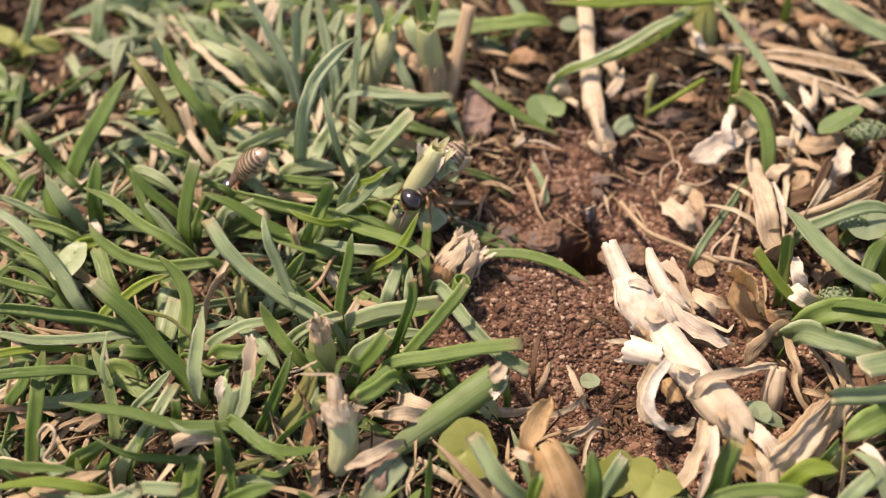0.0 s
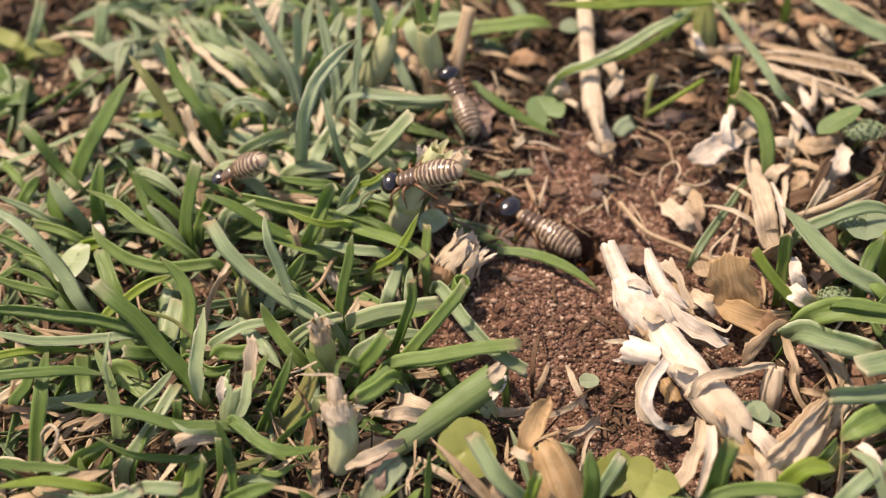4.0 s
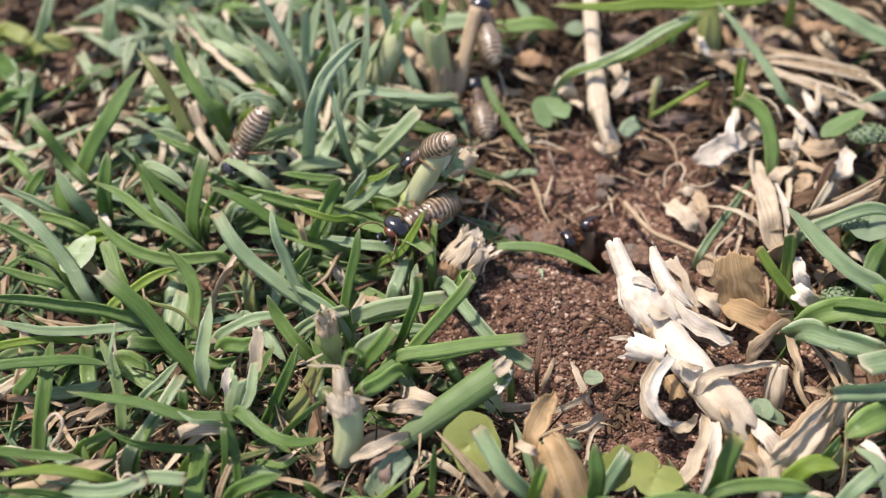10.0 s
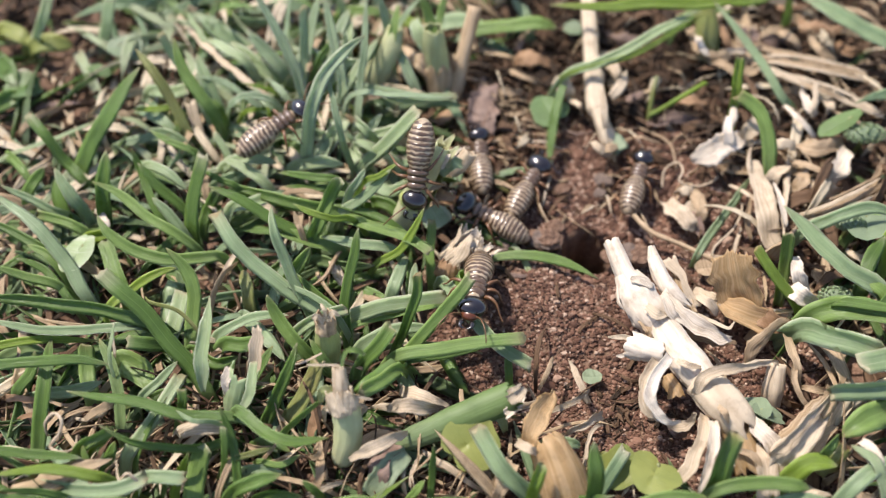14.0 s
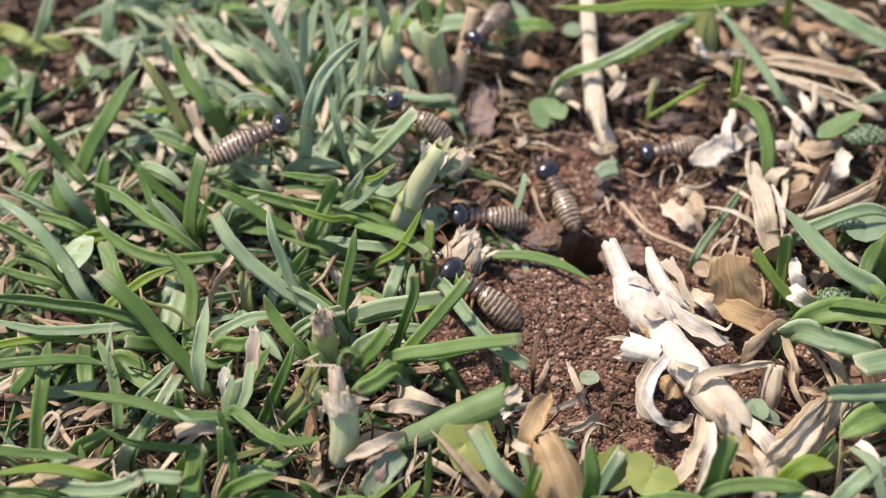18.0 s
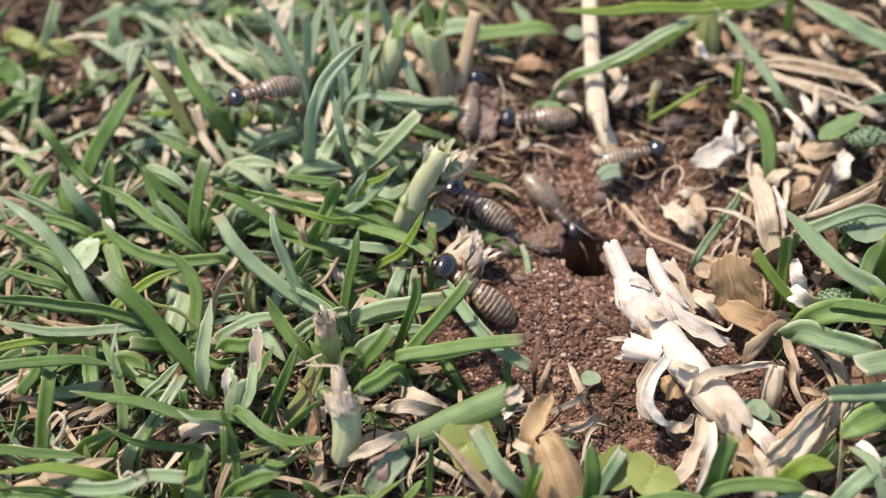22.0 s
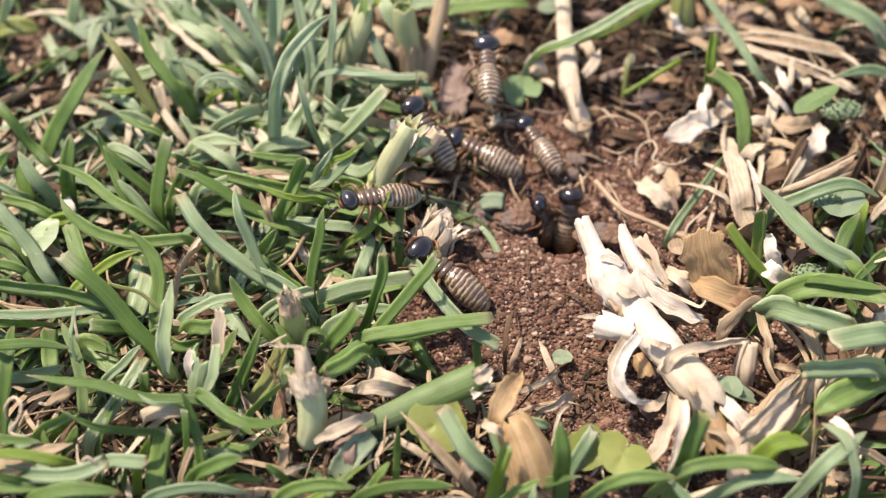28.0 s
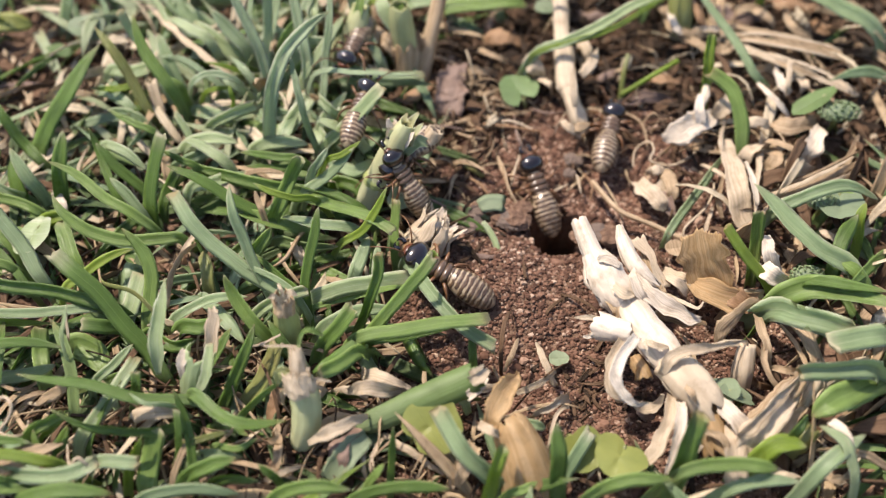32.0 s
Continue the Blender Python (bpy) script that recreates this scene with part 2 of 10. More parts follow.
def mesh_from(name, verts, faces, mat, smooth=True, uvs=None):
    me = bpy.data.meshes.new(name)
    me.from_pydata(verts, [], faces)
    me.materials.append(mat)
    if smooth:
        me.polygons.foreach_set("use_smooth", [True] * len(me.polygons))
    if uvs is not None:
        layer = me.uv_layers.new(name="UVMap")
        idx = np.zeros(len(me.loops), dtype=np.int32)
        me.loops.foreach_get("vertex_index", idx)
        layer.data.foreach_set("uv", np.asarray(uvs, dtype=np.float32)[idx].ravel())
    me.update()
    return me


def part(name, me, parent, label="", loc=(0, 0, 0)):
    ob = new(name, me)
    ob.location = loc
    ob.parent = parent
    if label:
        ob["label"] = label
    return ob


def thing(name, loc, label, category, group="", kind=""):
    return tagged(place(new(name), loc), label, category, group, kind)


def place(ob, loc):
    ob.location = [c * MM for c in loc]
    return ob


def curve_pts(p0, mid, p2, n):
    """A bow from p0 through mid to p2."""
    p0, mid, p2 = Vector(p0), Vector(mid), Vector(p2)
    c = mid * 2 - (p0 + p2) * 0.5
    out = []
    for i in range(n + 1):
        t = i / n
        out.append(p0 * (1 - t) ** 2 + c * 2 * t * (1 - t) + p2 * t * t)
    return out


FACING = Vector((0.0, -0.45, 0.9)).normalized()


def ribbon(pts, width, cut=False, fold=0.22, roll=0.0, thick=0.16, jag=0, facing=None, base=0.75, curl=0.0, taper=(0.55, 1.7)):
    """Vertices, faces and uvs of a leaf blade of some thickness along pts (mm). jag seeds a torn end."""
    rng = random.Random(jag)
    n = len(pts) - 1
    verts, faces, uvs = [], [], []
    side = None
    for i, p in enumerate(pts):
        t = i / n
        tan = (pts[min(i + 1, n)] - pts[max(i - 1, 0)]).normalized()
        up = facing or FACING
        s = tan.cross(up)
        if s.length < 0.2:
            s = side.copy() if side else Vector((1, 0, 0))
        s.normalize()
        if side and s.dot(side) < 0:
            s = -s
        side = s
        nrm = s.cross(tan).normalized()
        ang = roll + curl * t
        s2 = s * math.cos(ang) + nrm * math.sin(ang)
        n2 = nrm * math.cos(ang) - s * math.sin(ang)
        if cut:
            prof = base + (1 - base) * min(1, t * 3)
        else:
            prof = (base + (1 - base) * min(1, t * 3)) * (1 - max(0, (t - taper[0]) / (1 - taper[0])) ** taper[1] * 0.97)
        h = width * 0.5 * prof
        f = fold * h
        for u, drop, th in ((-1, 0, 0), (-0.5, -0.53, 1), (0, -1, 1), (0.5, -0.53, 1), (1, 0, 0), (0, -1, -1)):
            q = p + s2 * (u * h) + n2 * (f + drop * f + (thick * 0.5 * th if th > 0 else -thick * 0.8 * abs(th)))
            if cut and i == n:
                q += tan * rng.uniform(-0.27, 0.27) * width
            verts.append(q * MM)
            uvs.append((u * 0.5 + 0.5, t))
    for i in range(n):
        a, b = i * 6, (i + 1) * 6
        for j in range(4):
            faces.append((a + j, a + j + 1, b + j + 1, b + j))
        faces.append((a + 4, a + 5, b + 5, b + 4))
        faces.append((a + 5, a, b, b + 5))
    faces.append((0, 5, 4, 3, 2, 1))
    e = n * 6
    faces.append((e, e + 1, e + 2, e + 3, e + 4, e + 5))
    return verts, faces, uvs


def tube(pts, radii, sides=10, wob=0.0, seed=0, flat=1.0, close=True):
    """Vertices, faces and uvs of a round stalk along pts (mm)."""
    rng = random.Random(seed)
    verts, faces, uvs = [], [], []
    n = len(pts) - 1
    ref = Vector((0.13, -0.3, 0.95))
    lob = [1 + wob * rng.uniform(-1, 1) for _ in range(sides)]
    for i, p in enumerate(pts):
        tan = (pts[min(i + 1, n)] - pts[max(i - 1, 0)]).normalized()
        s = tan.cross(ref).normalized()
        u = s.cross(tan).normalized()
        for j in range(sides):
            a = 2 * math.pi * j / sides
            r = radii[i] * lob[j] * (1 + wob * 0.5 * rng.uniform(-1, 1))
            verts.append((p + s * math.cos(a) * r + u * math.sin(a) * r * flat) * MM)
            uvs.append((0.14 + 0.3 * abs(2 * j / sides - 1), 0.04 + 0.76 * i / n))
    for i in range(n):
        for j in range(sides):
            j2 = (j + 1) % sides
            faces.append((i * sides + j, i * sides + j2, (i + 1) * sides + j2, (i + 1) * sides + j))
    if close:
        faces.append(tuple(reversed(range(sides))))
        faces.append(tuple(range(n * sides, n * sides + sides)))
    return verts, faces, uvs


def merged(chunks):
    verts, faces, uvs = [], [], []
    for vv, ff, uu in chunks:
        o = len(verts)
        verts += vv
        uvs += uu
        faces += [tuple(k + o for k in f) for f in ff]
    return verts, faces, uvs


def shifted(chunk, by):
    vv, ff, uu = chunk
    d = Vector(by) * MM
    return [x - d for x in vv], ff, uu


count = [0]


def leaf_blade(parent, colour, p0, mid, p2, width, cut=False, name="blade", roll=0.0, fold=0.3, n=14, label="", curl=0.0, base=0.75, facing=None):
    """One leaf blade (mm) as a part of a tuft."""
    count[0] += 1
    pts = curve_pts(p0, mid, p2, n)
    o = parent.location / MM if parent else Vector(p0)
    if name == "blade":
        curl = 0.7 * math.sin(count[0] * 2.3)
        fold = 0.5 + 0.25 * math.sin(count[0] * 1.7)
        ln = (pts[-1] - pts[0]).length
        for i, p in enumerate(pts):
            pts[i] = p + noise.noise_vector(p * 0.12 + Vector((count[0] * 0.37, 0, 0))) * 0.045 * ln * math.sin(math.pi * i / n)
    chunk = ribbon(pts, width, cut, fold, roll, jag=count[0], curl=curl, base=base, facing=facing)
    for i, x in enumerate(chunk[0]):
        chunk[0][i] = x + noise.noise_vector(x / MM * 0.33 + Vector((count[0] * 0.7, 0, 0))) * 0.09 * width * MM
    chunk = shifted(chunk, p0)
    me = mesh_from(name, *chunk[:2], LEAF[colour], uvs=chunk[2])
    ob = part(name, me, parent, label)
    ob.location = (Vector(p0) - o) * MM if parent else Vector(p0) * MM
    return ob


# ---------- ground ----------
HOLE = (18.3, 0.0)


def soil_height(x, y):
    """Height of the ground in mm at x, y in mm."""
    v = Vector((x * 0.05, y * 0.05, 0.3))
    h = noise.noise(v) * 1.5 + noise.noise(v * 4.0) * 0.7 + noise.noise(v * 13.0) * 0.42
    h += 2.2 * math.exp(-((x - 12) ** 2 / 90 + (y + 9) ** 2 / 60))
    h -= 4.5 * math.exp(-(((x - 30) / 9) ** 2 + ((y - 31) / 7) ** 2)) + 3.5 * math.exp(-(((x - 8) / 6) ** 2 + ((y - 33) / 8) ** 2)) + 3.0 * math.exp(-(((x - 44) / 7) ** 2 + ((y - 40) / 6) ** 2))
    h *= 1 / (1 + (math.hypot(x, y) / 220) ** 2)
    hx, hy = x - HOLE[0], (y - HOLE[1]) * 0.82
    a = math.atan2(hy, hx)
    r = math.hypot(hx, hy) / (1 + 0.16 * math.sin(2 * a + 0.7) + 0.08 * math.sin(5 * a))
    h -= 1.2 * math.exp(-(r / 6.0) ** 2)
    if r < 3.2:
        h -= 24 * (1 - max(0, (r - 1.9) / 1.3)) ** 1.0
    return h


def ground_axis(inner0, inner1, step, outer):
    xs = list(np.arange(inner0, inner1 + step * 0.5, step))
    g, d = [], step
    x = inner1
    while x < outer:
        d *= 1.22
        x += d
        g.append(x)
    lo, d = [], step
    x = inner0
    while x > -outer:
        d *= 1.22
        x -= d
        lo.append(x)
    return lo[::-1] + xs + g


gx = ground_axis(-72, 72, 0.45, 60000)
gy = ground_axis(-40, 56, 0.45, 60000)
gv = [(x * MM, y * MM, soil_height(x, y) * MM) for y in gy for x in gx]
W = len(gx)
gf = [(j * W + i, j * W + i + 1, (j + 1) * W + i + 1, (j + 1) * W + i) for j in range(len(gy) - 1) for i in range(W - 1)]
ground = tagged(new("ground", mesh_from("ground", gv, gf, SOIL)), "reddish brown crumbly bare soil with a nest hole", "ground", kind="structure")


# ---------- dry things, stalks and herbs: shapes ----------
def crinkled(chunk, amount, seed, scale=0.5):
    """Crumple a chunk by smooth noise (mm)."""
    vv, ff, uu = chunk
    out = []
    for x in vv:
        q = x / MM * scale + Vector((seed * 3.1, seed * 1.7, 0))
        out.append(x + noise.noise_vector(q) * amount * MM)
    return out, ff, uu


def smooth_path(pts, radii, per=5):
    """A round path through the given points."""
    P = [Vector(p) for p in pts]
    n = len(P)
    out, rr = [], []
    for i in range(n - 1):
        a, b, c, d = P[max(i - 1, 0)], P[i], P[i + 1], P[min(i + 2, n - 1)]
        for k in range(per):
            t = k / per
            out.append(0.5 * (b * 2 + (c - a) * t + (a * 2 - b * 5 + c * 4 - d) * t * t + (b * 3 - a - c * 3 + d) * t ** 3))
            s = t * t * (3 - 2 * t)
            rr.append(radii[i] * (1 - s) + radii[i + 1] * s)
    return out + [P[-1]], rr + [radii[-1]]


def doubled(rows, cols, outer, inner, uv):
    """Faces of a thin sheet with two skins and closed edges."""
    verts = outer + inner
    o = len(outer)
    faces = []
    for i in range(rows):
        for j in range(cols):
            q = (i * (cols + 1) + j, i * (cols + 1) + j + 1, (i + 1) * (cols + 1) + j + 1, (i + 1) * (cols + 1) + j)
            faces.append(q)
            faces.append(tuple(k + o for k in reversed(q)))
    for i in range(rows):
        for j in (0, cols):
            p, q = i * (cols + 1) + j, (i + 1) * (cols + 1) + j
            faces.append((p, q, q + o, p + o) if j == 0 else (q, p, p + o, q + o))
    for j in range(cols):
        for i in (0, rows):
            p, q = i * (cols + 1) + j, i * (cols + 1) + j + 1
            faces.append((q, p, p + o, q + o) if i == 0 else (p, q, q + o, p + o))
    return verts, faces, uv + uv


def strip(pts, widths, cup, twist, seed, rag=0.12, thick=0.1, cols=8, facing=None, per=6, ribs=(0.022, 13)):
    """A papery strip (mm) along pts: cupped across, twisted along, with torn ends and uneven edges."""
    rng = random.Random(seed)
    p, wd = smooth_path(pts, widths, per)
    n = len(p) - 1
    outer, inner, uv = [], [], []
    side = None
    ph = rng.uniform(0, 20)
    tear = [0.35 * rng.uniform(-1, 1) + 1.1 * noise.noise(Vector((j * 3.2 / cols, ph, 4))) for j in range(cols + 1)]
    for i in range(n + 1):
        t = i / n
        tan = (p[min(i + 1, n)] - p[max(i - 1, 0)]).normalized()
        sd = tan.cross(facing or FACING)
        if sd.length < 0.15:
            sd = side.copy() if side else Vector((1, 0, 0))
        sd = (sd - tan * sd.dot(tan)).normalized()
        if side and sd.dot(side) < 0:
            sd = -sd
        side = sd
        nr = sd.cross(tan).normalized()
        ang = twist[0] + (twist[1] - twist[0]) * t
        s2 = sd * math.cos(ang) + nr * math.sin(ang)
        n2 = nr * math.cos(ang) - sd * math.sin(ang)
        cp = cup * (0.75 + 0.5 * noise.noise(Vector((ph, t * 2.5, 1))))
        cp = cp if abs(cp) > 0.05 else 0.05
        for j in range(cols + 1):
            u = j / cols * 2 - 1
            edge = 1 + (0.3 * noise.noise(Vector((ph + 3 * (u > 0), t * 5, 5))) + 0.14 * noise.noise(Vector((ph + 3 * (u > 0), t * 19, 8)))) * abs(u)
            h = 0.5 * wd[i] * edge
            rib = ribs[0] * wd[i] * math.sin(u * ribs[1] + ph)
            q = p[i] + s2 * (math.sin(cp * u) / cp * h) + n2 * ((1 - math.cos(cp * u)) / cp * h + rib)
            q = q + noise.noise_vector(q * 0.45 + Vector((ph, 0, 0))) * 0.07 * wd[i]
            if i == n:
                q = q + tan * tear[j] * rag * wd[i]
            if i == 0:
                q = q - tan * tear[cols - j] * rag * 0.6 * wd[i]
            outer.append(q * MM)
            inner.append((q - n2 * thick * (0.15 if j in (0, cols) else 1)) * MM)
            uv.append((j / cols, t))
    return doubled(n, cols, outer, inner, uv)


def sheath(pts, radii, a0, a1, rag0, rag1, seed, cols=26, thick=0.14, flat=1.0, rough=0.05, per=6):
    """A leaf sheath (mm): part of a tube round pts from angle a0 to a1 (degrees, 90 faces up), torn at both ends."""
    rng = random.Random(seed)
    p, r = smooth_path(pts, radii, per)
    n = len(p) - 1
    ref = Vector((0.13, -0.3, 0.95))
    ph = rng.uniform(0, 20)
    lo = [rag0 * max(0, rng.uniform(-0.3, 1) * 0.6 + 0.6 * noise.noise(Vector((j * 0.5, ph, 0)))) for j in range(cols + 1)]
    hi = [1 - rag1 * max(0, rng.uniform(-0.3, 1) * 0.6 + 0.6 * noise.noise(Vector((j * 0.5, ph, 9)))) for j in range(cols + 1)]
    if a1 - a0 >= 359:
        lo[-1], hi[-1] = lo[0], hi[0]
    outer, inner, uv = [], [], []
    for i in range(n + 1):
        for j in range(cols + 1):
            t = (lo[j] + (hi[j] - lo[j]) * i / n) * n
            k = min(int(t), n - 1)
            f = t - k
            c = p[k].lerp(p[k + 1], f)
            rr = r[k] * (1 - f) + r[k + 1] * f
            tan = (p[min(k + 2, n)] - p[max(k - 1, 0)]).normalized()
            s = tan.cross(ref).normalized()
            u = s.cross(tan).normalized()
            a = radians(a0 + (a1 - a0) * j / cols)
            if a1 - a0 < 359:
                a += 0.16 * noise.noise(Vector((ph, t * 0.5, 2 * (j > cols / 2)))) * (2 * j / cols - 1)
            d = s * math.cos(a) + u * math.sin(a) * flat
            jj = j % cols if a1 - a0 >= 359 else j
            wob = 1 + rough * (math.sin(jj * 2 * math.pi / 3) * 0.5 + 1.5 * noise.noise(Vector((math.cos(a) * 1.5, math.sin(a) * 1.5 + ph, t * 0.35))) + 0.9 * noise.noise(Vector((math.cos(a) * 5, math.sin(a) * 5 + ph, t * 0.8))))
            outer.append((c + d * rr * wob) * MM)
            inner.append((c + d * (rr * wob - thick)) * MM)
            uv.append((0.08 + 0.4 * j / cols, 0.03 + 0.8 * t / n))
    return doubled(n, cols, outer, inner, uv)


def sheet_part(parent, name, colour, chunk, label=""):
    o = parent.location / MM
    c = shifted(chunk, o)
    return part(name, mesh_from(name, *c[:2], LEAF[colour], uvs=c[2]), parent, label)


def strip_part(parent, name, colour, pts, widths, cup, twist, label="", rag=0.12):
    count[0] += 1
    c = strip(pts, widths, cup, twist, count[0], rag)
    if colour in "wkxtrq":
        fold = min(0.34, 0.16 * max(widths))
        c = crinkled(crinkled(c, fold, count[0], 0.5), fold * 0.5, count[0] + 5, 1.3)
    return sheet_part(parent, name, colour, c, label)


def sheath_part(parent, name, colour, pts, radii, a0, a1, rag0, rag1, label="", flat=1.0, rough=0.05):
    count[0] += 1
    return sheet_part(parent, name, colour, sheath(pts, radii, a0, a1, rag0, rag1, count[0], flat=flat, rough=rough), label)


def dry_strip(name, label, category, colour, p0, mid, p2, width, roll, curl):
    count[0] += 1
    rng = random.Random(count[0])
    p = curve_pts(p0, mid, p2, 4)
    taper = rng.choice(((0.7, 0.95, 1.0, 0.85, 0.45), (0.5, 0.85, 1.0, 0.95, 0.8), (0.85, 1.0, 0.95, 0.7, 0.25)))
    cup = rng.choice((-1, 1)) * rng.uniform(0.3, 1.0)
    ribbed = colour == "q"
    c = strip(p, [width * k for k in taper], cup, (roll, roll + curl), count[0], 0.2, 0.09, 24 if ribbed else 10, ribs=(0.02, 40) if ribbed else (0.02, 15))
    c = crinkled(crinkled(c, 0.17 * width, count[0], 0.5), 0.08 * width, count[0] + 7, 1.3)
    c = shifted(c, p0)
    ob = new(name, mesh_from(name, *c[:2], LEAF[colour], uvs=c[2]))
    ob.location = Vector(p0) * MM
    return tagged(ob, label, category, "dry litter pieces")


def stalk_mesh(name, pts, radii, colour, flat, wob, origin):
    count[0] += 1
    p, r = smooth_path(pts, radii)
    chunk = tube(p, r, 14 if max(radii) > 0.6 else 7, wob, count[0], flat)
    if max(radii) > 0.6:
        chunk = crinkled(chunk, 0.14 * max(radii), count[0], 0.6)
    chunk = shifted(chunk, origin)
    return mesh_from(name, *chunk[:2], LEAF[colour], uvs=chunk[2])


def stalk(name, label, category, pts, radii, colour, flat, wob):
    ob = new(name, stalk_mesh(name, pts, radii, colour, flat, wob, pts[0]))
    ob.location = Vector(pts[0]) * MM
    return tagged(ob, label, category)


def round_leaf_mesh(radius, colour, notch, aspect, seed):
    rng = random.Random(seed)
    rings, segs = 6, 26
    verts, faces, uvs = [(0, 0, 0)], [], [(0.5, 0.5)]
    wave = [rng.uniform(0, 6.28) for _ in range(3)]

    def point(i, j):
        a = 2 * math.pi * j / segs
        edge = 1 + 0.05 * math.sin(3 * a + wave[0]) + 0.03 * math.sin(7 * a + wave[1])
        gap = abs(math.atan2(math.sin(a), math.cos(a)))
        edge *= 1 - notch * math.exp(-(gap / 0.33) ** 2)
        r = radius * edge * i / rings
        x, y = r * math.cos(a) * aspect, r * math.sin(a) / aspect ** 0.5
        z = 0.10 * radius * (i / rings) ** 2 * math.sin(2 * a + wave[2]) + 0.12 * abs(y) - 0.05 * radius * math.exp(-(y / (0.08 * radius + 0.01)) ** 2)
        return x, y, z

    for layer in (0, 1):
        for i in range(1, rings + 1):
            for j in range(segs):
                x, y, z = point(i, j)
                verts.append((x * MM, y * MM, (z - 0.18 * layer * (i < rings)) * MM))
                uvs.append((0.5 + 0.5 * x / radius, 0.5 + 0.5 * y / radius))
    half = rings * segs
    verts.append((0, 0, -0.18 * MM))
    uvs.append((0.5, 0.5))
    for layer in (0, 1):
        o = 1 + layer * half
        c = 0 if layer == 0 else len(verts) - 1
        for j in range(segs):
            j2 = (j + 1) % segs
            f = (c, o + j, o + j2)
            faces.append(f if layer == 0 else f[::-1])
            for i in range(rings - 1):
                q = (o + i * segs + j, o + (i + 1) * segs + j, o + (i + 1) * segs + j2, o + i * segs + j2)
                faces.append(q if layer == 0 else q[::-1])
    for j in range(segs):
        j2 = (j + 1) % segs
        faces.append((1 + (rings - 1) * segs + j, 1 + half + (rings - 1) * segs + j, 1 + half + (rings - 1) * segs + j2, 1 + (rings - 1) * segs + j2))
    return mesh_from("leaf", verts, faces, LEAF[colour], uvs=uvs)


def round_leaf(name, label, at, radius, colour, notch, tilt, turn, aspect):
    count[0] += 1
    root = thing(name, at, label, "leaf")
    root.matrix_basis = pose(at[0] * MM, at[1] * MM, at[2] * MM, tilt[0] + 12, tilt[1], turn)
    part("leaf", round_leaf_mesh(radius, colour, notch, aspect, count[0]), root)
    ends = [Vector((radius * 0.45, 0, -0.2)), Vector((radius * 0.75, 0.1, -1.2)), Vector((radius * 0.6, 0.2, -at[2] - 0.3))]
    c = tube(curve_pts(*ends, 6), [0.22] * 7, 6, 0.05, count[0])
    part("leaf_stalk", mesh_from("leaf_stalk", *c[:2], LEAF["o"], uvs=c[2]), root)
    return root


def seed_head(at, radius):
    """A speckled grey-green head of many small scales."""
    count[0] += 1
    rng = random.Random(count[0])
    root = thing("seed_head", at, "flat speckled grey-green downy flower bud", "flower bud")
    chunks = []
    for i in range(70):
        a, h = i * 2.4, 1 - 2 * (i + 0.5) / 70
        d = Vector((math.cos(a) * math.sqrt(1 - h * h) * 1.6, math.sin(a) * math.sqrt(1 - h * h) * 0.9, h * 0.55))
        p = d * radius * 0.92
        tip = d * radius * 0.94 + Vector((0.12, 0.06, 0.2 * radius))
        chunks.append(ribbon(curve_pts(p, (p + tip) / 2 + d * 0.1, tip, 2), radius * 0.42, jag=i, facing=d))
    c = merged(chunks)
    part("scale_coat", mesh_from("scale_coat", *c[:2], LEAF["s"], uvs=c[2]), root)
    me = bpy.data.meshes.new("core")
    bm = bmesh.new()
    bmesh.ops.create_icosphere(bm, subdivisions=2, radius=1)
    for vert in bm.verts:
        vert.co = Vector((vert.co.x * 1.45, vert.co.y * 0.8, vert.co.z * 0.5)) * radius * 0.93 * MM
    bm.to_mesh(me)
    bm.free()
    me.materials.append(LEAF["v"])
    part("core", me, root)
    c = tube([Vector((0, 0, -0.2 * radius)), Vector((0.5, 0.4, -2.5)), Vector((0.3, 0.6, -at[2] - 0.3))], [0.35, 0.3, 0.3], 7, 0.05)
    part("stalk", mesh_from("stalk", *c[:2], LEAF["o"], uvs=c[2]), root)
    return root


def clod(at, radius, mat=SOIL, tall=0.62):
    """A lump of soil."""
    count[0] += 1
    bm = bmesh.new()
    bmesh.ops.create_icosphere(bm, subdivisions=3, radius=1)
    for vert in bm.verts:
        q = vert.co.copy()
        k = 1 + 0.28 * noise.noise(q * 1.6 + Vector((count[0], 0, 0))) + 0.12 * noise.noise(q * 5 + Vector((0, count[0], 0)))
        vert.co = Vector((q.x * 1.15, q.y, q.z * tall)) * k * radius * MM
    me = bpy.data.meshes.new("soil_clod")
    bm.to_mesh(me)
    bm.free()
    me.materials.append(mat)
    ob = new("soil_clod", me)
    ob.location = Vector(at) * MM
    return tagged(ob, "crumbly brown soil clod at the hole rim" if mat is SOIL else "flat grey lump of clay on the brown soil", "soil clod")


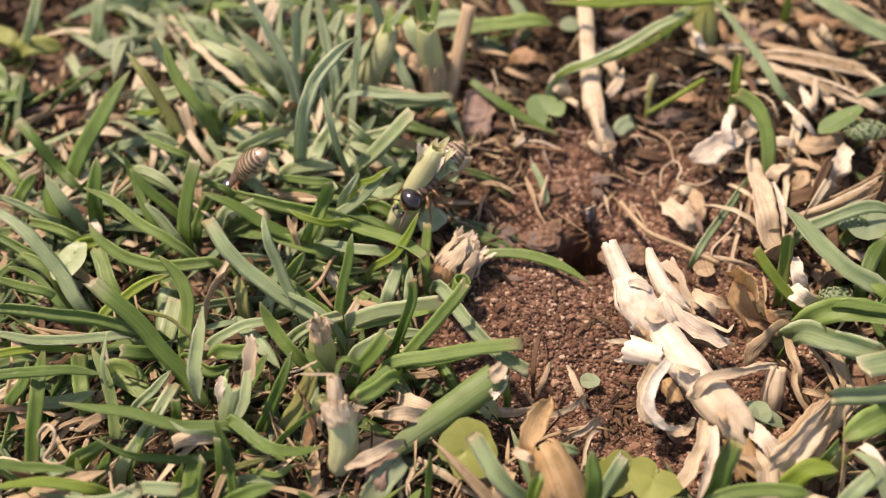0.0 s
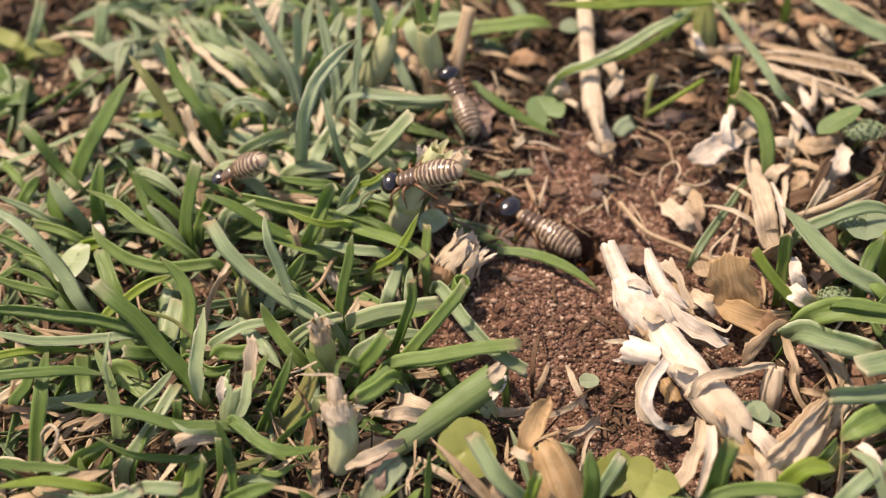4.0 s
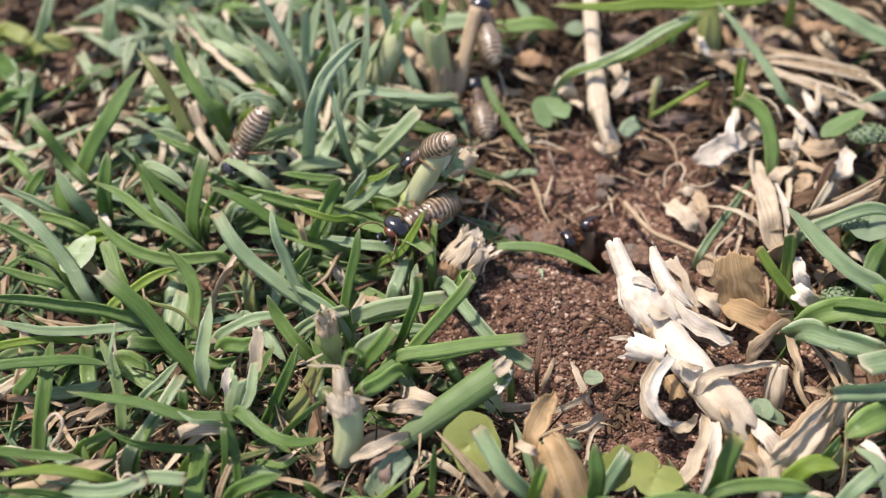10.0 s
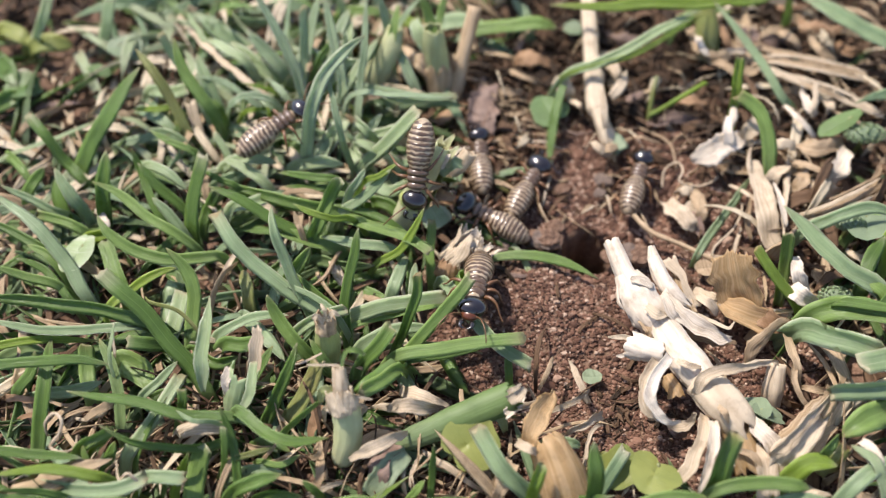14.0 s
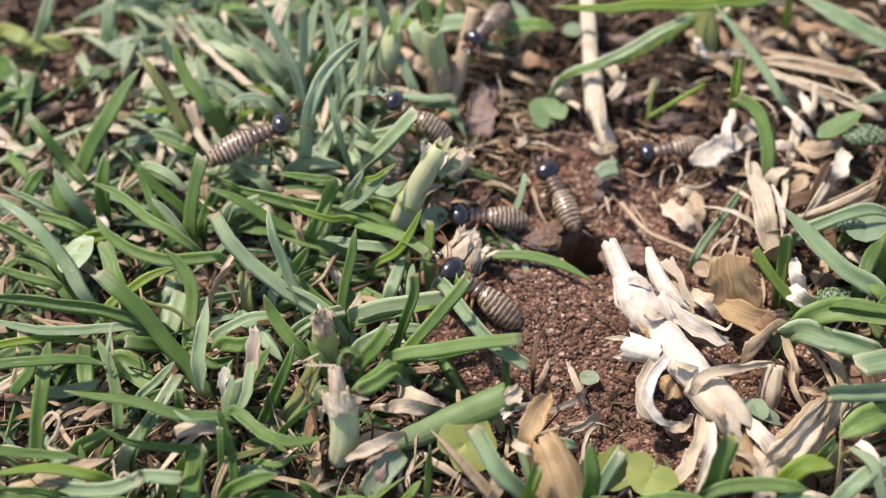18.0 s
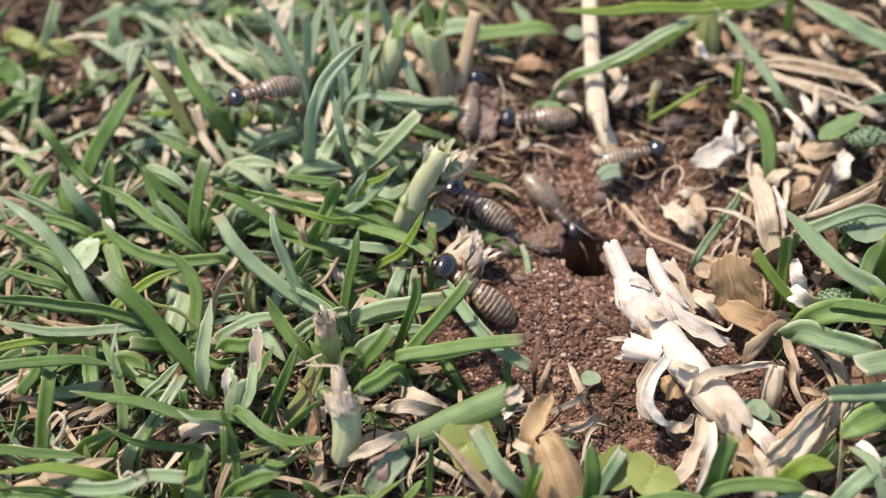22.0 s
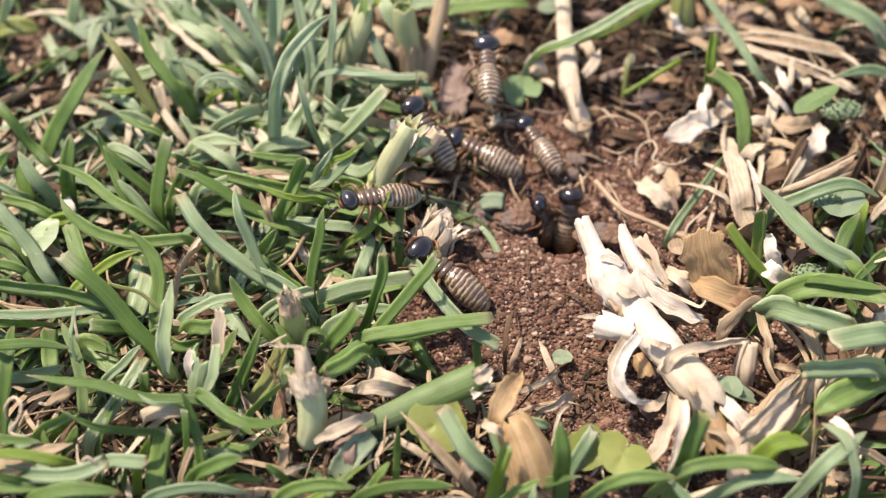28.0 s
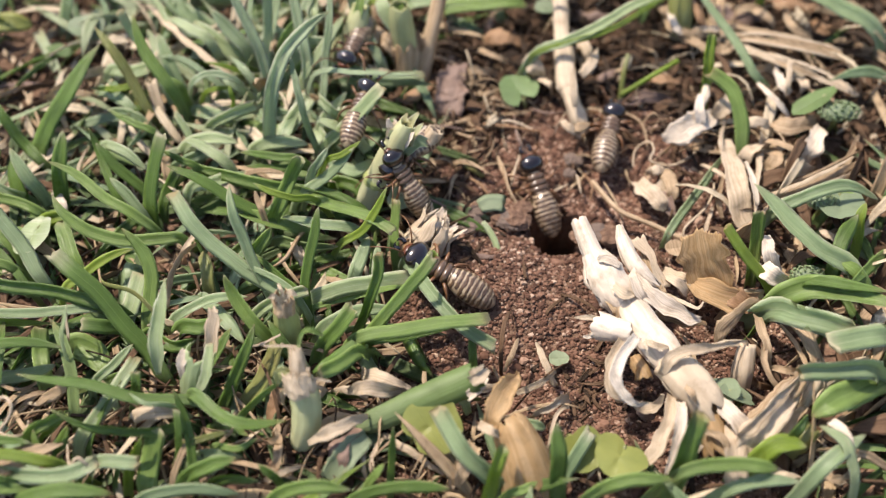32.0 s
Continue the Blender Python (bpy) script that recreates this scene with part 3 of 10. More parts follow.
def long_blade(parent, colour, pts, width, cut=False):
    """A long flat-sided grass blade (mm) through pts from its base to its tip, as a part of a tuft, rooted in the soil."""
    count[0] += 1
    k = count[0]
    P = [Vector(p) for p in pts]
    if P[0].z > 1:
        d = P[0] - P[1]
        d.z = 0
        d = d.normalized() * min(2.5, 0.4 * P[0].z)
        P.insert(0, Vector((P[0].x + d.x, P[0].y + d.y, -0.3)))
    path, _ = smooth_path(P, [1] * len(P), 5)
    ln = (path[-1] - path[0]).length
    n = len(path) - 1
    for i, p in enumerate(path):
        path[i] = p + noise.noise_vector(p * 0.16 + Vector((k * 0.37, 0, 0))) * 0.022 * ln * math.sin(math.pi * i / n)
    chunk = ribbon(path, width * 1.04, cut, 0.55 + 0.28 * math.sin(k * 1.7), 0.28 * math.sin(k * 3.1), jag=k, curl=0.5 * math.sin(k * 2.3), base=0.8, taper=(0.68, 1.9))
    for i, x in enumerate(chunk[0]):
        chunk[0][i] = x + noise.noise_vector(x / MM * 0.5 + Vector((k * 0.7, 0, 0))) * 0.07 * width * MM
    chunk = shifted(chunk, P[0])
    ob = part("blade", mesh_from("blade", *chunk[:2], LEAF[colour], uvs=chunk[2]), parent)
    ob.location = P[0] * MM - parent.location
    return ob


# ---------- grass tufts, blade by blade ----------
tuft = thing("grass_tuft", (-58.3, 26.3, 0), "dense tuft of green lawn grass on soil", "grass", "grass tufts")
long_blade(tuft, "p", [(-58.2, 11.6, 3), (-53.8, 13.4, 4), (-49.2, 14.7, 5), (-45.6, 17.1, 5)], 0.59)
long_blade(tuft, "p", [(-57.4, 32.8, 4), (-55.2, 32.5, 8), (-54.4, 35.4, 10)], 1.42, True)
long_blade(tuft, "s", [(-48.3, 33.7, 3), (-47.1, 34.6, 6), (-46.7, 37.0, 8)], 2.09, True)
long_blade(tuft, "d", [(-63.4, 30.3, 2), (-60.7, 27.7, 3), (-58.7, 24.7, 3)], 2.86)
long_blade(tuft, "d", [(-61.2, 21.8, 2), (-59.4, 22.4, 3), (-58.3, 23.7, 3)], 2.34)
long_blade(tuft, "y", [(-63.5, 35.7, 3), (-60.3, 33.5, 4), (-58.5, 32.5, 3)], 2.44)
long_blade(tuft, "y", [(-58.4, 32.1, 3), (-55.3, 32.0, 4), (-52.8, 32.5, 3)], 2.74)
long_blade(tuft, "g", [(-56.4, 12.2, 4), (-53.5, 9.1, 5), (-52.1, 7.2, 4)], 1.16)
tuft = thing("grass_tuft", (-31.3, 19.1, 0), "green lawn grass tuft with long flat blades", "grass", "grass tufts")
long_blade(tuft, "o", [(-33.5, 15.4, 3), (-35.2, 18.3, 7), (-37.5, 21.0, 10), (-40.2, 24.1, 11)], 1.49)
long_blade(tuft, "s", [(-31.6, 18.5, 5), (-33.0, 20.7, 7), (-35.2, 23.0, 10), (-36.6, 24.6, 13)], 1.19, True)
long_blade(tuft, "g", [(-29.2, 16.0, 4), (-30.3, 16.9, 8), (-33.0, 20.0, 11), (-34.4, 23.0, 14)], 1.54)
long_blade(tuft, "s", [(-29.2, 17.8, 3), (-30.7, 20.7, 7), (-32.7, 25.0, 9)], 1.81)
long_blade(tuft, "b", [(-35.8, 19.1, 5), (-38.0, 17.9, 6), (-41.0, 18.1, 6)], 0.90)
long_blade(tuft, "o", [(-32.7, 15.4, 3), (-34.6, 17.0, 4), (-36.5, 18.6, 5)], 1.81)
long_blade(tuft, "w", [(-32.4, 15.7, 2), (-32.6, 17.0, 4), (-33.3, 19.2, 6)], 1.51, True)
long_blade(tuft, "s", [(-28.5, 31.4, 3), (-31.5, 32.7, 5), (-35.3, 35.7, 6)], 2.73)
long_blade(tuft, "p", [(-32.0, 30.2, 4), (-34.4, 33.3, 5), (-37.1, 37.9, 5)], 0.97)
long_blade(tuft, "g", [(-29.0, 17.4, 4), (-29.6, 17.8, 7), (-32.1, 18.6, 8)], 0.82)
long_blade(tuft, "l", [(-28.7, 18.2, 4), (-26.8, 16.5, 9), (-25.1, 17.7, 9), (-22.4, 17.8, 8), (-20.8, 17.6, 6)], 0.89)
long_blade(tuft, "b", [(-26.6, 17.7, 5), (-24.6, 17.0, 7), (-22.5, 17.2, 7)], 0.67)
long_blade(tuft, "s", [(-40.7, 19.5, 4), (-37.4, 17.1, 5), (-34.7, 15.0, 4)], 1.50)
long_blade(tuft, "p", [(-39.8, 23.0, 4), (-36.6, 21.8, 5), (-34.1, 21.7, 6)], 1.68, True)
long_blade(tuft, "s", [(-27.9, 16.3, 3), (-24.2, 14.5, 4), (-19.7, 15.0, 4)], 1.80)
long_blade(tuft, "p", [(-25.5, 13.4, 4), (-22.3, 13.8, 6), (-19.3, 14.4, 7)], 1.47, True)
long_blade(tuft, "s", [(-33.7, 13.6, 4), (-35.9, 14.7, 5), (-38.8, 15.4, 5)], 1.48)
long_blade(tuft, "p", [(-26.6, 25.8, 6), (-29.7, 27.8, 7), (-32.3, 29.9, 7)], 1.39)
tuft = thing("grass_tuft", (-17.4, 21.5, 0), "dense tuft of green lawn grass on soil", "grass", "grass tufts")
long_blade(tuft, "p", [(-23.1, 25.4, 3), (-26.1, 27.3, 5), (-29.4, 30.1, 6)], 1.96)
long_blade(tuft, "l", [(-23.7, 18.5, 5), (-26.4, 19.7, 7), (-29.4, 21.3, 8), (-32.9, 21.8, 8)], 0.82)
long_blade(tuft, "b", [(-22.4, 14.9, 6), (-22.3, 15.1, 8), (-22.6, 16.0, 9)], 0.58)
long_blade(tuft, "l", [(-18.7, 20.4, 4), (-20.2, 23.9, 9), (-21.8, 26.1, 12), (-25.1, 30.1, 17)], 1.34)
long_blade(tuft, "l", [(-21.3, 27.4, 7), (-20.8, 30.2, 10), (-20.3, 32.7, 13)], 0.84)
long_blade(tuft, "l", [(-19.0, 20.4, 4), (-18.8, 25.9, 8), (-18.6, 29.7, 13)], 1.36, True)
long_blade(tuft, "l", [(-18.9, 24.6, 5), (-17.8, 29.1, 9), (-16.3, 32.2, 13)], 1.53)
long_blade(tuft, "l", [(-13.5, 20.7, 5), (-13.8, 22.8, 8), (-14.9, 27.0, 11), (-15.8, 31.1, 14)], 1.35)
long_blade(tuft, "l", [(-11.5, 17.9, 4), (-11.0, 21.7, 7), (-10.3, 24.9, 11), (-10.1, 31.1, 14)], 0.97)
long_blade(tuft, "s", [(-13.9, 23.2, 5), (-7.9, 21.0, 6), (-3.3, 20.0, 6), (1.6, 20.1, 6)], 1.13, True)
long_blade(tuft, "p", [(-11.1, 21.6, 4), (-4.9, 20.2, 5), (1.4, 20.3, 5)], 0.68)
long_blade(tuft, "t", [(-11.0, 20.8, 4), (-9.2, 20.2, 6), (-7.1, 20.6, 6)], 0.68)
long_blade(tuft, "l", [(-21.2, 18.8, 4), (-23.6, 19.6, 6), (-26.6, 23.6, 5)], 1.52)
long_blade(tuft, "l", [(-18.6, 27.9, 6), (-14.8, 25.0, 7), (-10.9, 24.8, 8)], 1.99)
long_blade(tuft, "p", [(-13.3, 25.1, 5), (-12.8, 28.0, 8), (-12.6, 31.3, 9)], 1.70)
long_blade(tuft, "l", [(-22.1, 25.9, 5), (-24.3, 27.4, 7), (-26.4, 29.2, 9)], 1.70)
long_blade(tuft, "p", [(-14.0, 20.5, 5), (-10.9, 23.8, 8), (-8.6, 28.0, 9)], 1.21)
long_blade(tuft, "g", [(-21.3, 14.2, 3), (-18.0, 12.6, 4), (-14.4, 12.8, 4)], 1.63)
long_blade(tuft, "l", [(-15.0, 25.7, 6), (-14.2, 29.1, 8), (-12.7, 32.4, 10)], 1.54)
long_blade(tuft, "l", [(-20.1, 19.4, 4), (-21.4, 20.6, 6), (-24.0, 23.7, 6)], 1.22)
long_blade(tuft, "l", [(-11.8, 17.7, 9), (-6.0, 15.8, 11), (1.2, 15.4, 11)], 0.93)
tuft = thing("grass_tuft", (-5.3, 29.5, 0), "green lawn grass tuft with long flat blades", "grass", "grass tufts")
long_blade(tuft, "l", [(-7.3, 27.1, 7), (-7.7, 29.1, 10), (-8.8, 31.3, 14)], 1.44)
long_blade(tuft, "l", [(-7.0, 27.1, 7), (-5.9, 30.1, 9), (-2.8, 32.9, 12)], 0.84)
long_blade(tuft, "g", [(-1.2, 27.1, 9), (-1.7, 29.1, 11), (-2.9, 31.0, 14)], 1.36)
long_blade(tuft, "g", [(-1.1, 27.3, 9), (-0.5, 30.2, 11), (0.5, 32.1, 13)], 1.06)
long_blade(tuft, "g", [(-14.6, 36.4, 5), (-11.6, 36.1, 6), (-6.4, 35.7, 6)], 1.21)
long_blade(tuft, "s", [(-0.8, 35.0, 3), (2.0, 35.1, 4), (6.1, 35.5, 4)], 2.92)
long_blade(tuft, "b", [(-5.6, 34.2, 6), (-4.3, 32.7, 7), (-2.6, 32.9, 7)], 1.58)
long_blade(tuft, "t", [(-5.8, 30.0, 4), (-4.1, 27.7, 5), (-2.2, 28.3, 5)], 2.36)
long_blade(tuft, "t", [(-6.2, 27.7, 3), (-4.9, 25.5, 4), (-3.8, 25.1, 3)], 0.94)
long_blade(tuft, "l", [(-3.8, 22.9, 4), (-4.9, 24.6, 6), (-6.5, 27.9, 8)], 1.38)
tuft = thing("grass_tuft", (-45.2, -0.7, 0), "dense tuft of green lawn grass on soil", "grass", "grass tufts")
long_blade(tuft, "d", [(-46.8, 10.6, 3), (-43.5, 15.7, 7), (-39.5, 21.8, 10)], 2.21)
long_blade(tuft, "d", [(-46.4, 8.8, 3), (-48.4, 10.8, 4), (-50.6, 12.6, 7), (-53.1, 15.2, 8)], 1.31, True)
long_blade(tuft, "d", [(-42.4, 3.0, 3), (-41.9, 4.9, 7), (-41.7, 8.8, 9)], 1.76)
long_blade(tuft, "s", [(-46.5, 2.9, 3), (-48.0, 2.5, 5), (-51.5, 4.1, 6), (-55.2, 5.7, 6)], 1.13)
long_blade(tuft, "s", [(-42.3, -8.9, 4), (-45.3, -5.1, 6), (-48.7, -1.6, 8), (-55.3, 3.0, 9)], 1.62)
long_blade(tuft, "d", [(-46.1, -4.4, 5), (-50.0, -2.3, 6), (-55.0, -0.0, 7)], 1.29)
long_blade(tuft, "g", [(-45.1, -6.5, 4), (-47.1, -4.6, 6), (-49.8, -3.1, 6)], 1.01)
long_blade(tuft, "d", [(-44.1, -9.4, 4), (-47.4, -6.2, 5), (-50.7, -5.0, 6)], 0.94)
long_blade(tuft, "g", [(-45.3, -8.2, 5), (-48.7, -7.6, 6), (-53.3, -6.5, 7)], 1.06)
long_blade(tuft, "g", [(-38.2, -7.8, 4), (-39.4, -5.4, 5), (-40.9, -2.0, 5)], 1.83, True)
long_blade(tuft, "b", [(-43.9, -0.5, 3), (-42.2, -0.5, 4), (-40.4, -0.7, 4)], 1.68)
long_blade(tuft, "d", [(-47.2, 2.7, 3), (-47.8, 4.6, 5), (-48.5, 7.4, 6)], 2.13)
long_blade(tuft, "d", [(-52.5, 5.8, 4), (-51.5, 7.3, 5), (-50.4, 8.5, 6)], 1.43)
long_blade(tuft, "s", [(-44.8, 3.2, 4), (-45.8, 3.9, 6), (-48.1, 6.9, 8)], 1.62)
long_blade(tuft, "g", [(-44.2, 0.2, 4), (-47.0, 1.2, 5), (-50.1, 2.0, 5)], 1.26, True)
long_blade(tuft, "g", [(-46.7, -2.7, 3), (-44.9, -3.3, 3), (-42.9, -3.0, 3)], 2.50, True)
tuft = thing("grass_tuft", (-30.2, 4.1, 0), "green lawn grass tuft with long flat blades", "grass", "grass tufts")
long_blade(tuft, "g", [(-31.7, 11.3, 5), (-34.5, 12.2, 6), (-38.2, 14.6, 6)], 0.88)
long_blade(tuft, "d", [(-34.4, 1.2, 3), (-35.7, 2.9, 5), (-37.8, 7.5, 7), (-38.7, 9.1, 9)], 0.99)
long_blade(tuft, "d", [(-32.4, 3.4, 3), (-35.9, 5.6, 6), (-37.9, 7.6, 8)], 1.27)
long_blade(tuft, "d", [(-30.9, -1.1, 2), (-30.9, 0.3, 5), (-30.1, 3.2, 8), (-28.8, 6.5, 11)], 1.87, True)
long_blade(tuft, "g", [(-27.1, -3.7, 4), (-28.8, -4.3, 5), (-32.4, -5.3, 6), (-36.3, -4.9, 7), (-39.4, -3.0, 8), (-41.0, -0.9, 9)], 1.41)
long_blade(tuft, "g", [(-30.1, -2.5, 4), (-32.3, -1.6, 6), (-35.8, 0.2, 7), (-39.4, 2.8, 8), (-42.6, 4.0, 9)], 1.17)
long_blade(tuft, "d", [(-25.0, 4.2, 7), (-27.3, 5.0, 8), (-29.8, 6.4, 8)], 0.77)
long_blade(tuft, "d", [(-30.0, 1.5, 3), (-29.5, 3.1, 4), (-28.2, 4.9, 6)], 1.34, True)
long_blade(tuft, "p", [(-25.8, 2.0, 6), (-23.7, 1.9, 7), (-21.8, 3.5, 6)], 1.53, True)
long_blade(tuft, "f", [(-39.0, 10.6, 3), (-36.3, 8.7, 4), (-33.1, 7.1, 4)], 1.89)
long_blade(tuft, "p", [(-37.7, 8.7, 6), (-34.1, 6.8, 7), (-31.8, 4.9, 6)], 1.28)
long_blade(tuft, "s", [(-31.6, -0.7, 4), (-33.5, 1.3, 6), (-35.6, 3.1, 7)], 1.25)
long_blade(tuft, "p", [(-28.0, 9.8, 4), (-24.7, 9.6, 6), (-21.1, 9.1, 6)], 1.59)
long_blade(tuft, "p", [(-22.4, 6.3, 5), (-25.3, 8.3, 6), (-28.0, 9.6, 6)], 1.43)
long_blade(tuft, "p", [(-27.5, 10.1, 3), (-28.1, 11.8, 5), (-29.6, 13.8, 6)], 1.17, True)
tuft = thing("grass_tuft", (-13.1, 5.1, 0), "dense tuft of green lawn grass on soil", "grass", "grass tufts")
long_blade(tuft, "l", [(-17.8, 10.4, 3), (-16.3, 11.9, 12), (-14.8, 15.4, 15), (-12.6, 18.4, 16), (-9.6, 21.3, 16)], 1.62)
long_blade(tuft, "l", [(-11.8, 9.8, 4), (-12.9, 11.0, 11.5), (-14.4, 16.4, 14.5)], 0.85)
long_blade(tuft, "s", [(-10.5, 9.6, 4), (-6.6, 9.9, 9), (-3.2, 12.5, 12)], 1.49, True)
long_blade(tuft, "p", [(-11.2, 12.7, 5), (-9.6, 13.4, 7), (-7.9, 15.4, 8)], 1.31)
long_blade(tuft, "p", [(-16.9, 11.3, 3), (-14.7, 13.6, 5), (-12.8, 16.4, 6)], 2.07, True)
long_blade(tuft, "p", [(-9.5, 10.1, 3), (-11.0, 11.4, 4), (-12.3, 13.3, 4)], 1.91)
long_blade(tuft, "d", [(-16.1, -1.6, 4), (-20.7, -0.4, 7), (-24.6, 1.5, 9), (-28.2, 2.6, 10)], 1.50)
long_blade(tuft, "g", [(-9.8, 1.9, 4), (-15.5, 2.1, 6), (-21.8, 3.4, 7), (-27.2, 5.2, 7)], 1.67)
long_blade(tuft, "g", [(-16.2, -1.7, 4), (-15.2, -1.1, 7), (-13.8, 1.4, 9), (-12.2, 2.2, 12)], 1.56, True)
long_blade(tuft, "b", [(-11.0, -0.4, 7), (-12.9, -1.8, 9), (-15.5, -1.5, 10), (-17.8, -0.1, 10)], 0.80)
long_blade(tuft, "s", [(-13.0, 1.9, 5), (-9.2, 2.7, 8), (-6.2, 4.3, 11)], 1.24)
long_blade(tuft, "b", [(-9.9, 4.0, 8), (-7.7, 3.7, 10), (-5.5, 5.2, 11)], 0.75)
long_blade(tuft, "l", [(-11.7, 2.9, 7), (-10.6, 3.5, 9), (-9.5, 5.1, 10)], 0.96)
long_blade(tuft, "g", [(-12.9, 1.3, 5), (-8.4, -1.5, 7), (-4.5, -3.8, 8), (-1.7, -5.8, 8)], 1.55, True)
long_blade(tuft, "t", [(-12.9, -3.1, 4), (-14.0, -7.5, 6), (-15.7, -8.4, 5)], 0.67)
long_blade(tuft, "w", [(-13.7, -4.2, 3), (-12.7, -6.4, 4), (-11.9, -7.7, 3)], 1.09)
long_blade(tuft, "d", [(-12.9, 5.9, 6), (-16.4, 5.9, 7), (-20.6, 6.8, 7)], 1.06)
long_blade(tuft, "d", [(-12.2, 5.8, 5), (-15.8, 5.0, 6), (-20.0, 5.5, 6)], 0.92)
long_blade(tuft, "t", [(-20.1, 4.7, 5), (-17.5, 4.7, 6), (-14.8, 4.2, 6)], 0.63)
long_blade(tuft, "t", [(-17.0, -1.6, 6), (-17.5, -0.7, 7), (-18.0, 0.3, 8)], 0.75)
long_blade(tuft, "g", [(-13.2, -2.6, 4), (-16.7, -2.1, 5), (-20.9, -1.1, 6)], 1.85)
long_blade(tuft, "f", [(-16.3, 7.8, 3), (-13.2, 5.4, 4), (-10.2, 4.4, 4)], 1.58)
long_blade(tuft, "f", [(-15.5, -3.4, 3), (-12.5, -4.8, 4), (-8.4, -4.9, 4)], 1.51)
long_blade(tuft, "s", [(-16.4, 9.4, 3), (-15.6, 11.3, 5), (-14.4, 14.6, 5)], 1.76)
long_blade(tuft, "p", [(-19.3, 9.8, 4), (-16.2, 9.9, 5), (-12.6, 9.4, 5)], 1.74)
long_blade(tuft, "s", [(-9.3, 7.0, 4), (-6.7, 5.4, 5), (-4.5, 6.4, 6)], 1.57)
long_blade(tuft, "p", [(-9.8, 12.8, 6), (-6.8, 13.4, 7), (-5.0, 13.5, 8)], 1.30)
long_blade(tuft, "p", [(-10.8, 9.4, 4), (-6.9, 9.6, 9), (-3.1, 11.2, 13)], 1.77, True)
long_blade(tuft, "p", [(-6.8, 10.4, 5), (-9.1, 9.9, 8), (-11.4, 10.9, 8.5)], 1.57)
long_blade(tuft, "p", [(-7.9, 12.1, 5), (-9.3, 11.4, 9), (-11.1, 13.2, 9.5)], 1.44, True)
tuft = thing("grass_tuft", (-4.4, -5.8, 0), "green lawn grass tuft with long flat blades", "grass", "grass tufts")
long_blade(tuft, "s", [(-6.2, -3.6, 5), (-10.4, -3.4, 6), (-14.8, -2.1, 6)], 1.36)
long_blade(tuft, "b", [(-7.9, -4.9, 4), (-5.2, -4.9, 7), (-3.5, -3.3, 9), (-2.3, -1.4, 11)], 1.00)
long_blade(tuft, "s", [(-6.3, -9.0, 4), (-5.5, -7.1, 5), (-4.5, -4.8, 6)], 1.61)
long_blade(tuft, "p", [(-3.7, -9.0, 4), (-3.6, -7.5, 5), (-3.4, -5.8, 6)], 1.00)
long_blade(tuft, "s", [(0.1, -7.9, 5), (3.0, -13.5, 7), (6.1, -17.1, 7), (9.6, -19.2, 6)], 1.47, True)
long_blade(tuft, "g", [(-1.5, -5.4, 3), (-1.6, -3.1, 5), (-1.3, -0.7, 7)], 1.23, True)
long_blade(tuft, "d", [(-5.5, -0.8, 5), (-9.2, 1.1, 6), (-14.5, 2.8, 6)], 1.11)
tuft = thing("grass_tuft", (-29.7, -13.3, 0), "dense tuft of green lawn grass on soil", "grass", "grass tufts")
long_blade(tuft, "d", [(-32.4, -13.5, 5), (-37.4, -12.9, 7), (-42.4, -12.3, 8), (-47.6, -11.6, 8), (-54.2, -11.1, 8)], 1.61)
long_blade(tuft, "s", [(-34.3, -13.6, 5), (-40.5, -14.9, 6), (-45.8, -14.5, 6), (-52.6, -13.1, 6)], 1.09)
long_blade(tuft, "d", [(-26.4, -21.0, 3), (-28.0, -18.9, 5), (-30.4, -16.5, 7), (-34.6, -13.0, 10), (-38.4, -9.9, 11)], 1.77, True)
long_blade(tuft, "g", [(-29.3, -14.5, 3), (-28.6, -10.7, 6), (-29.5, -8.1, 8), (-31.8, -6.1, 10)], 1.57)
long_blade(tuft, "b", [(-39.0, -10.5, 4), (-36.8, -8.9, 5), (-34.1, -7.6, 6), (-31.5, -6.4, 6)], 1.13)
long_blade(tuft, "s", [(-33.0, -6.6, 3), (-32.8, -9.3, 3), (-32.6, -11.9, 3)], 2.96, True)
long_blade(tuft, "o", [(-27.5, -15.3, 6), (-30.0, -13.4, 8), (-33.0, -12.3, 8), (-34.2, -10.8, 7)], 0.51)
long_blade(tuft, "g", [(-18.7, -6.1, 3), (-17.2, -5.1, 5), (-16.0, -3.5, 6)], 1.63)
long_blade(tuft, "s", [(-26.0, -14.3, 4), (-22.4, -12.8, 5), (-17.8, -12.8, 6)], 1.17)
long_blade(tuft, "o", [(-23.1, -9.6, 3), (-23.4, -7.6, 4), (-24.2, -5.5, 4)], 1.42)
long_blade(tuft, "d", [(-31.6, -15.6, 4), (-33.2, -16.5, 6), (-35.3, -16.6, 7)], 1.59, True)
long_blade(tuft, "g", [(-36.9, -17.2, 3), (-34.7, -18.2, 3), (-32.7, -21.0, 3)], 2.83)
long_blade(tuft, "d", [(-25.1, -15.7, 4), (-22.6, -16.2, 5), (-20.3, -15.7, 6)], 1.73)
long_blade(tuft, "f", [(-36.9, -11.2, 3), (-34.2, -14.0, 4), (-31.6, -15.0, 3)], 1.45)
long_blade(tuft, "s", [(-23.6, -11.3, 3), (-20.4, -14.8, 4), (-18.1, -17.7, 4)], 1.56)
long_blade(tuft, "d", [(-28.9, -15.7, 3), (-25.8, -17.7, 4), (-23.4, -17.0, 4)], 1.42)
long_blade(tuft, "p", [(-31.8, -14.3, 3), (-31.1, -11.8, 4), (-30.7, -8.8, 4)], 1.99, True)
